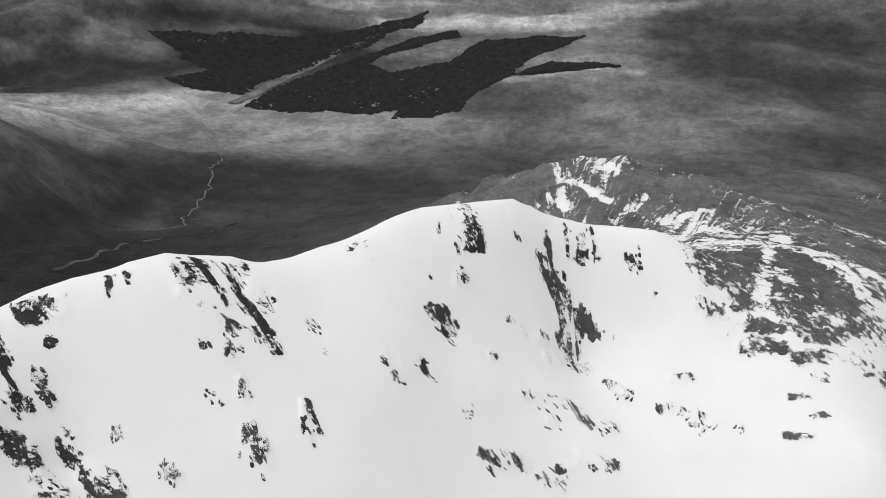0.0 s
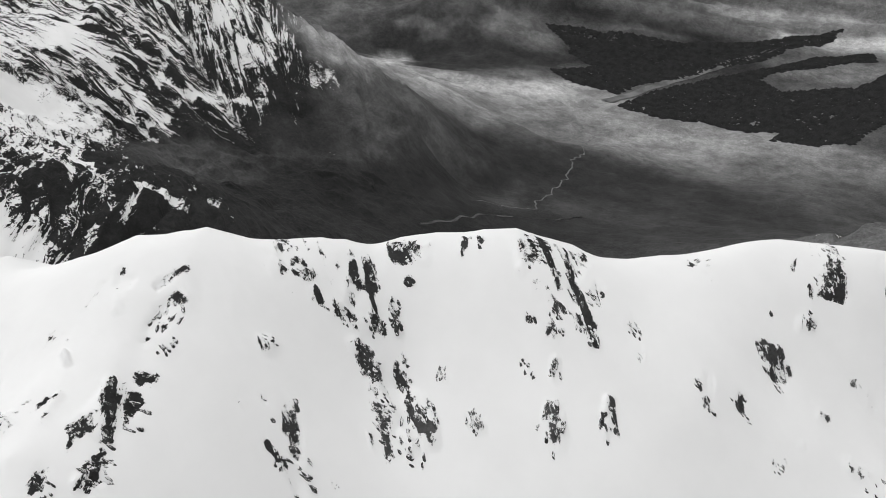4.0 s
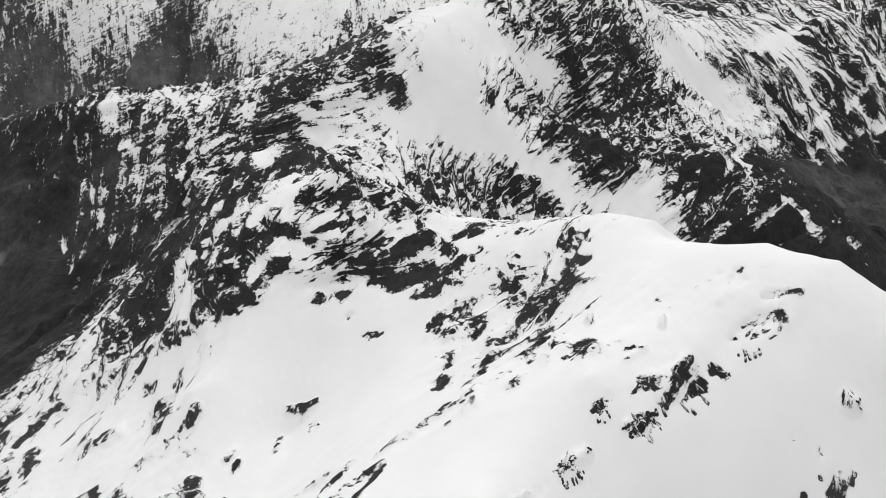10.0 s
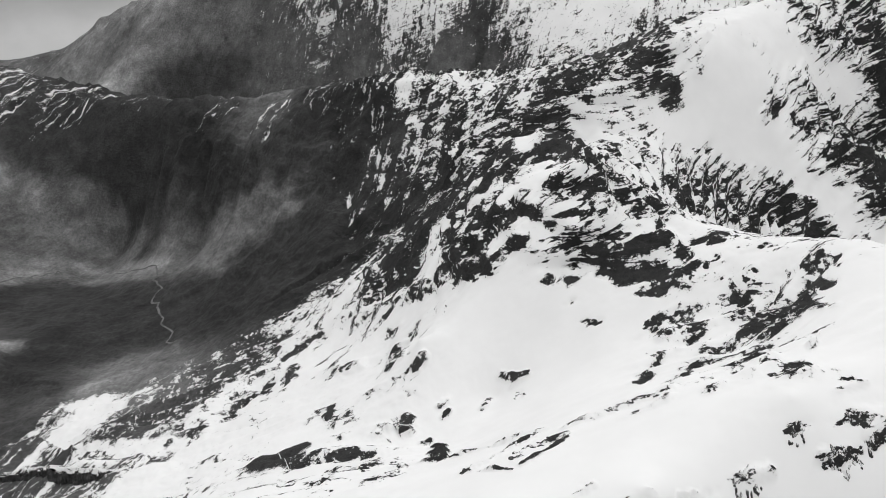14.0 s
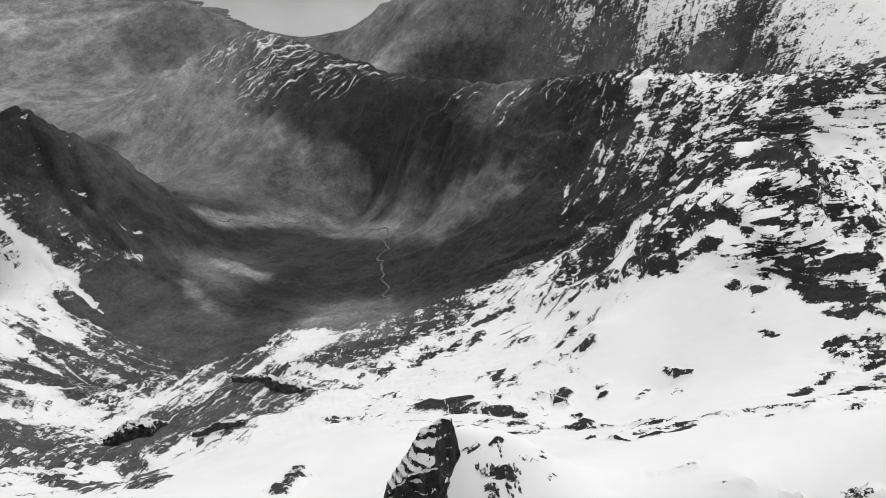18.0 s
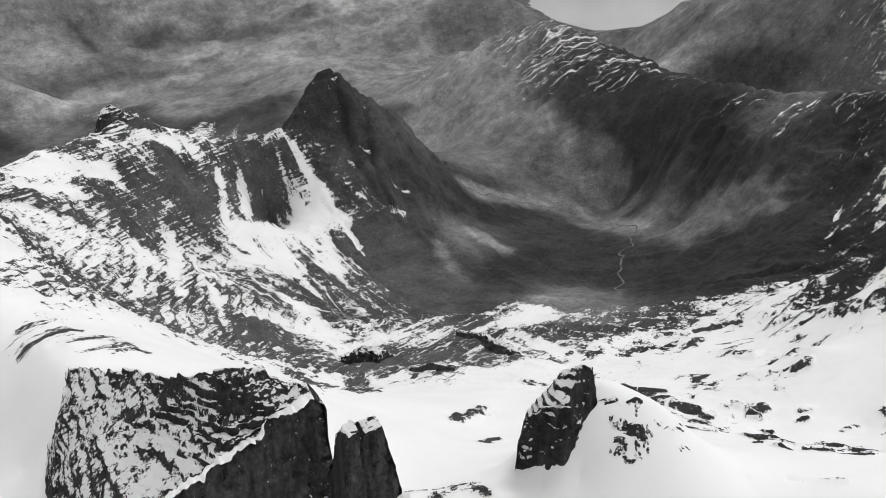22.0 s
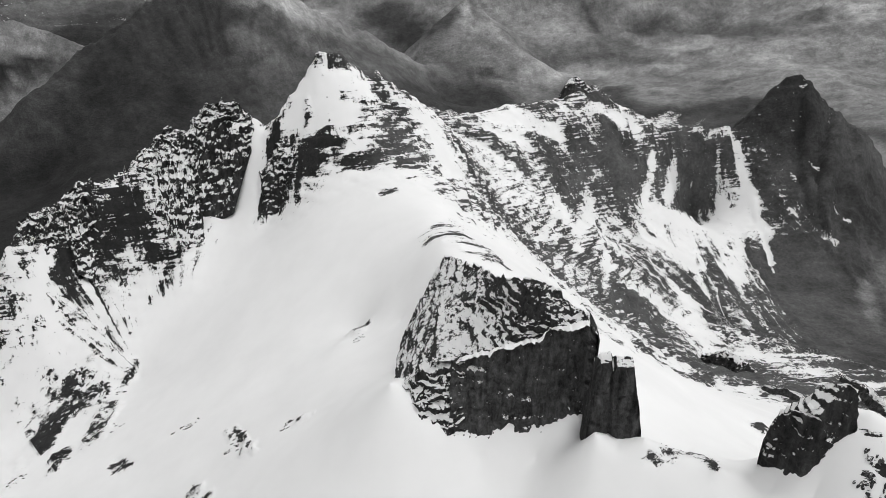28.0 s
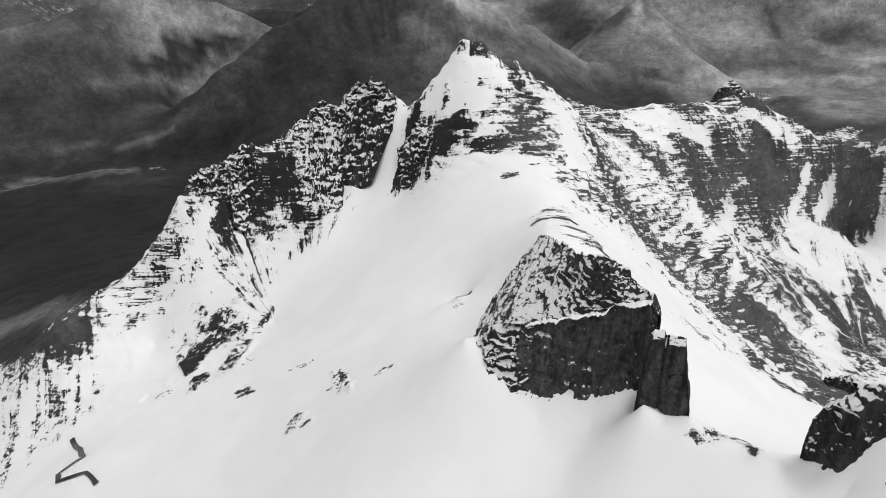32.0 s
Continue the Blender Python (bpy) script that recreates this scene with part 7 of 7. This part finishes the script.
def ribbon(name, label, category, line, width, material, lift=1.0, wiggle=0.0, kind=""):
    """A stream, river or track laid on the ground."""
    fine = []
    for a, b in zip(line, line[1:]):
        n = max(2, int(math.dist(a, b) / max(width * 1.5, 4)))
        fine += [(a[0] + (b[0] - a[0]) * i / n, a[1] + (b[1] - a[1]) * i / n) for i in range(n)]
    fine.append(line[-1])
    side = np.array(fine)
    t = np.gradient(side, axis=0)
    t /= np.linalg.norm(t, axis=1, keepdims=True)
    s = np.arange(len(side), dtype=float)
    side = side + wiggle * np.stack([-t[:, 1], t[:, 0]], 1) * fractal(s, s * 0.3, 9, 3, 0.6)[:, None]
    w = width * (0.75 + 0.5 * value_noise(s / 4, s * 0.1))
    rows = []
    for k in (-0.5, 0.0, 0.5):
        q = side + np.stack([-t[:, 1], t[:, 0]], 1) * (k * w)[:, None]
        rows.append(np.array([(px, py, height_at(px, py) + lift) for px, py in q]))
    p = drawn_in(np.stack(rows, 1)).reshape(-1, 3)
    me = sheet(name, p, grid_quads(len(side), 3, False)[:, ::-1])
    me.materials.append(material)
    tagged(new(name, me), label, category, kind=kind)


GRAVEL = plain_material("river_gravel", 0.13, 0.8, 20)
DARK_WATER = plain_material("dark_water", 0.012, 0.2, 30, 0.8, 1.2)
PALE_GRASS = plain_material("pale_grass", 0.13, 0.9, 60)
ribbon("river", "thin pale winding stream across the moor", "river", [(-963, 3055), (-838, 2415), (-797, 2010), (-900, 1800)], 6, GRAVEL, 1.0, 40, "structure")
ribbon("river", "pale gravelly stream on the corrie floor", "river", [(-908, -1247), (-1040, -1215), (-1199, -1182), (-1193, -909), (-1062, -824), (-932, -736), (-783, -597)], 4, GRAVEL, 0.7, 22, "structure")
ribbon("road", "thin pale road along the glen floor", "road", [(2434, -1830), (2346, -2019), (2182, -2101), (2037, -2135)], 9, GRAVEL, 1.0, 10, "structure")
ribbon("stream", "dark narrow burn across the moor", "stream", [(-859, 1424), (-813, 1730), (-690, 1890), (-640, 2050)], 8, DARK_WATER, 0.8, 30, "structure")
ribbon("stream", "black meandering stream in the snow", "stream", [(630, -290), (590, -262), (552, -237), (575, -215), (556, -196), (515, -200), (485, -182)], 6, DARK_WATER, 1.2, 8, "structure")


def rock_band(line, height, seed, label, face=ROCK_DARK):
    """A low cliff along a step of the ground."""
    stations, run = [], 0.0
    (x0, y0), (x1, y1) = line
    n = math.dist((x0, y0), (x1, y1))
    ux, uy = (x1 - x0) / n, (y1 - y0) / n
    rows = []
    for s in np.linspace(0, n, 9):
        z = height_at(x0 + ux * s, y0 + uy * s)
        h = height * (0.45 + 0.55 * math.sin(math.pi * (0.1 + 0.8 * s / n)))
        rows.append((s, (-height * 0.35, z - height * 0.5), (0, z + h * 0.75), (height * 0.3, z + h), (height * 1.3, z - height * 0.25)))
    ob = empty("rock_band", label, "cliff", "low rock bands in the corrie")
    st = capped(rows, 4)
    part("cliff_face", crag_mesh("cliff_face", loaf((x0, y0), (ux, uy), st, 60, 18, height * 0.22, seed, (0, 1.1))), face, ob)
    part("top", crag_mesh("top", loaf((x0, y0), (ux, uy), st, 60, 14, height * 0.2, seed + 1, (1, 3))), ROCK_SNOWY, ob)


rock_band([(-488, -663), (-458, -562)], 13, 21, "low black rock band above the corrie")
rock_band([(-458, -562), (-427, -460)], 16, 22, "long black rock band above the corrie")
rock_band([(-316, -527), (-347, -471)], 9, 23, "short black rock step in the snow")
rock_band([(-288, -668), (-312, -600)], 26, 24, "steep black rock face beside a snow gully")


def plantation(label, corners, holes, count, seed):
    """A planted wood of close-standing conifers, far off."""
    rnd = np.random.RandomState(seed)
    c = np.array(corners, float)
    lo, hi = c.min(0), c.max(0)

    def inside(px, py, ring):
        odd = np.zeros(len(px), bool)
        for (ax, ay), (bx, by) in zip(ring, np.roll(ring, -1, 0)):
            cross = ((ay > py) != (by > py)) & (px < (bx - ax) * (py - ay) / (by - ay + 1e-9) + ax)
            odd ^= cross
        return odd

    q = lo + rnd.rand(count * 4, 2) * (hi - lo)
    jag = 65 * np.stack([fractal(q[:, 0], q[:, 1], 380, 5), fractal(q[:, 1], q[:, 0], 380, 5)], 1)
    ok = inside(*(q + jag).T, c)
    for hole in holes:
        ok &= ~inside(*(q + jag).T, np.array(hole, float))
    q = q[ok][:count]
    base = np.array([height_at(x, y) for x, y in q])
    r, h = rnd.uniform(14, 24, len(q)), rnd.uniform(9, 15, len(q))
    ring = [(math.cos(a), math.sin(a)) for a in np.linspace(0, 2 * math.pi, 6)[:-1]]
    pts = [np.stack([q[:, 0] + r * cx, q[:, 1] + r * cy, base - 2], -1) for cx, cy in ring]
    pts.append(np.stack([q[:, 0], q[:, 1], base + h], -1))
    p = drawn_in(np.stack(pts, 1)).reshape(-1, 3)
    k = np.arange(len(q))[:, None] * 6
    tris = np.concatenate([np.concatenate([k + i, k + (i + 1) % 5, k + 5], 1) for i in range(5)])
    me = sheet("conifer_wood", p, tris)
    me.materials.append(plain_material("dark_conifers_" + str(seed), 0.016, 0.95, 30))
    tagged(new("conifer_wood", me), label, "wood", kind="stuff")


plantation("dark conifer plantation along the foot of the hill", [(-2065, 5225), (-1645, 5280), (-1120, 5415), (-665, 5770), (-115, 6680), (-280, 5800), (-655, 5080), (-885, 4655), (-1010, 4370), (-1125, 3945), (-1420, 4085), (-1615, 4225), (-1440, 4480), (-1695, 4780)], [], 7000, 2)
plantation("dark conifer plantation on the valley floor", [(-1060, 3725), (-950, 4130), (-800, 4590), (-520, 4950), (60, 5745), (110, 5530), (-300, 5000), (-495, 4740), (-325, 4445), (70, 4695), (290, 5275), (1065, 5415), (770, 5035), (405, 4395), (410, 4280), (135, 3860), (115, 3690), (-75, 3510), (-265, 3490), (-225, 3650), (-450, 3615), (-605, 3675), (-835, 3635)], [], 9000, 1)
plantation("thin dark strip of conifers on the moor", [(410, 4280), (615, 4535), (915, 4470), (1070, 4365), (805, 4350)], [], 1200, 3)
ribbon("road", "pale strip of grass and track between the woods", "track", [(-1110, 3759), (-960, 4300), (-821, 4776), (-560, 5450), (-291, 6076)], 60, PALE_GRASS, 4, 10, "structure")
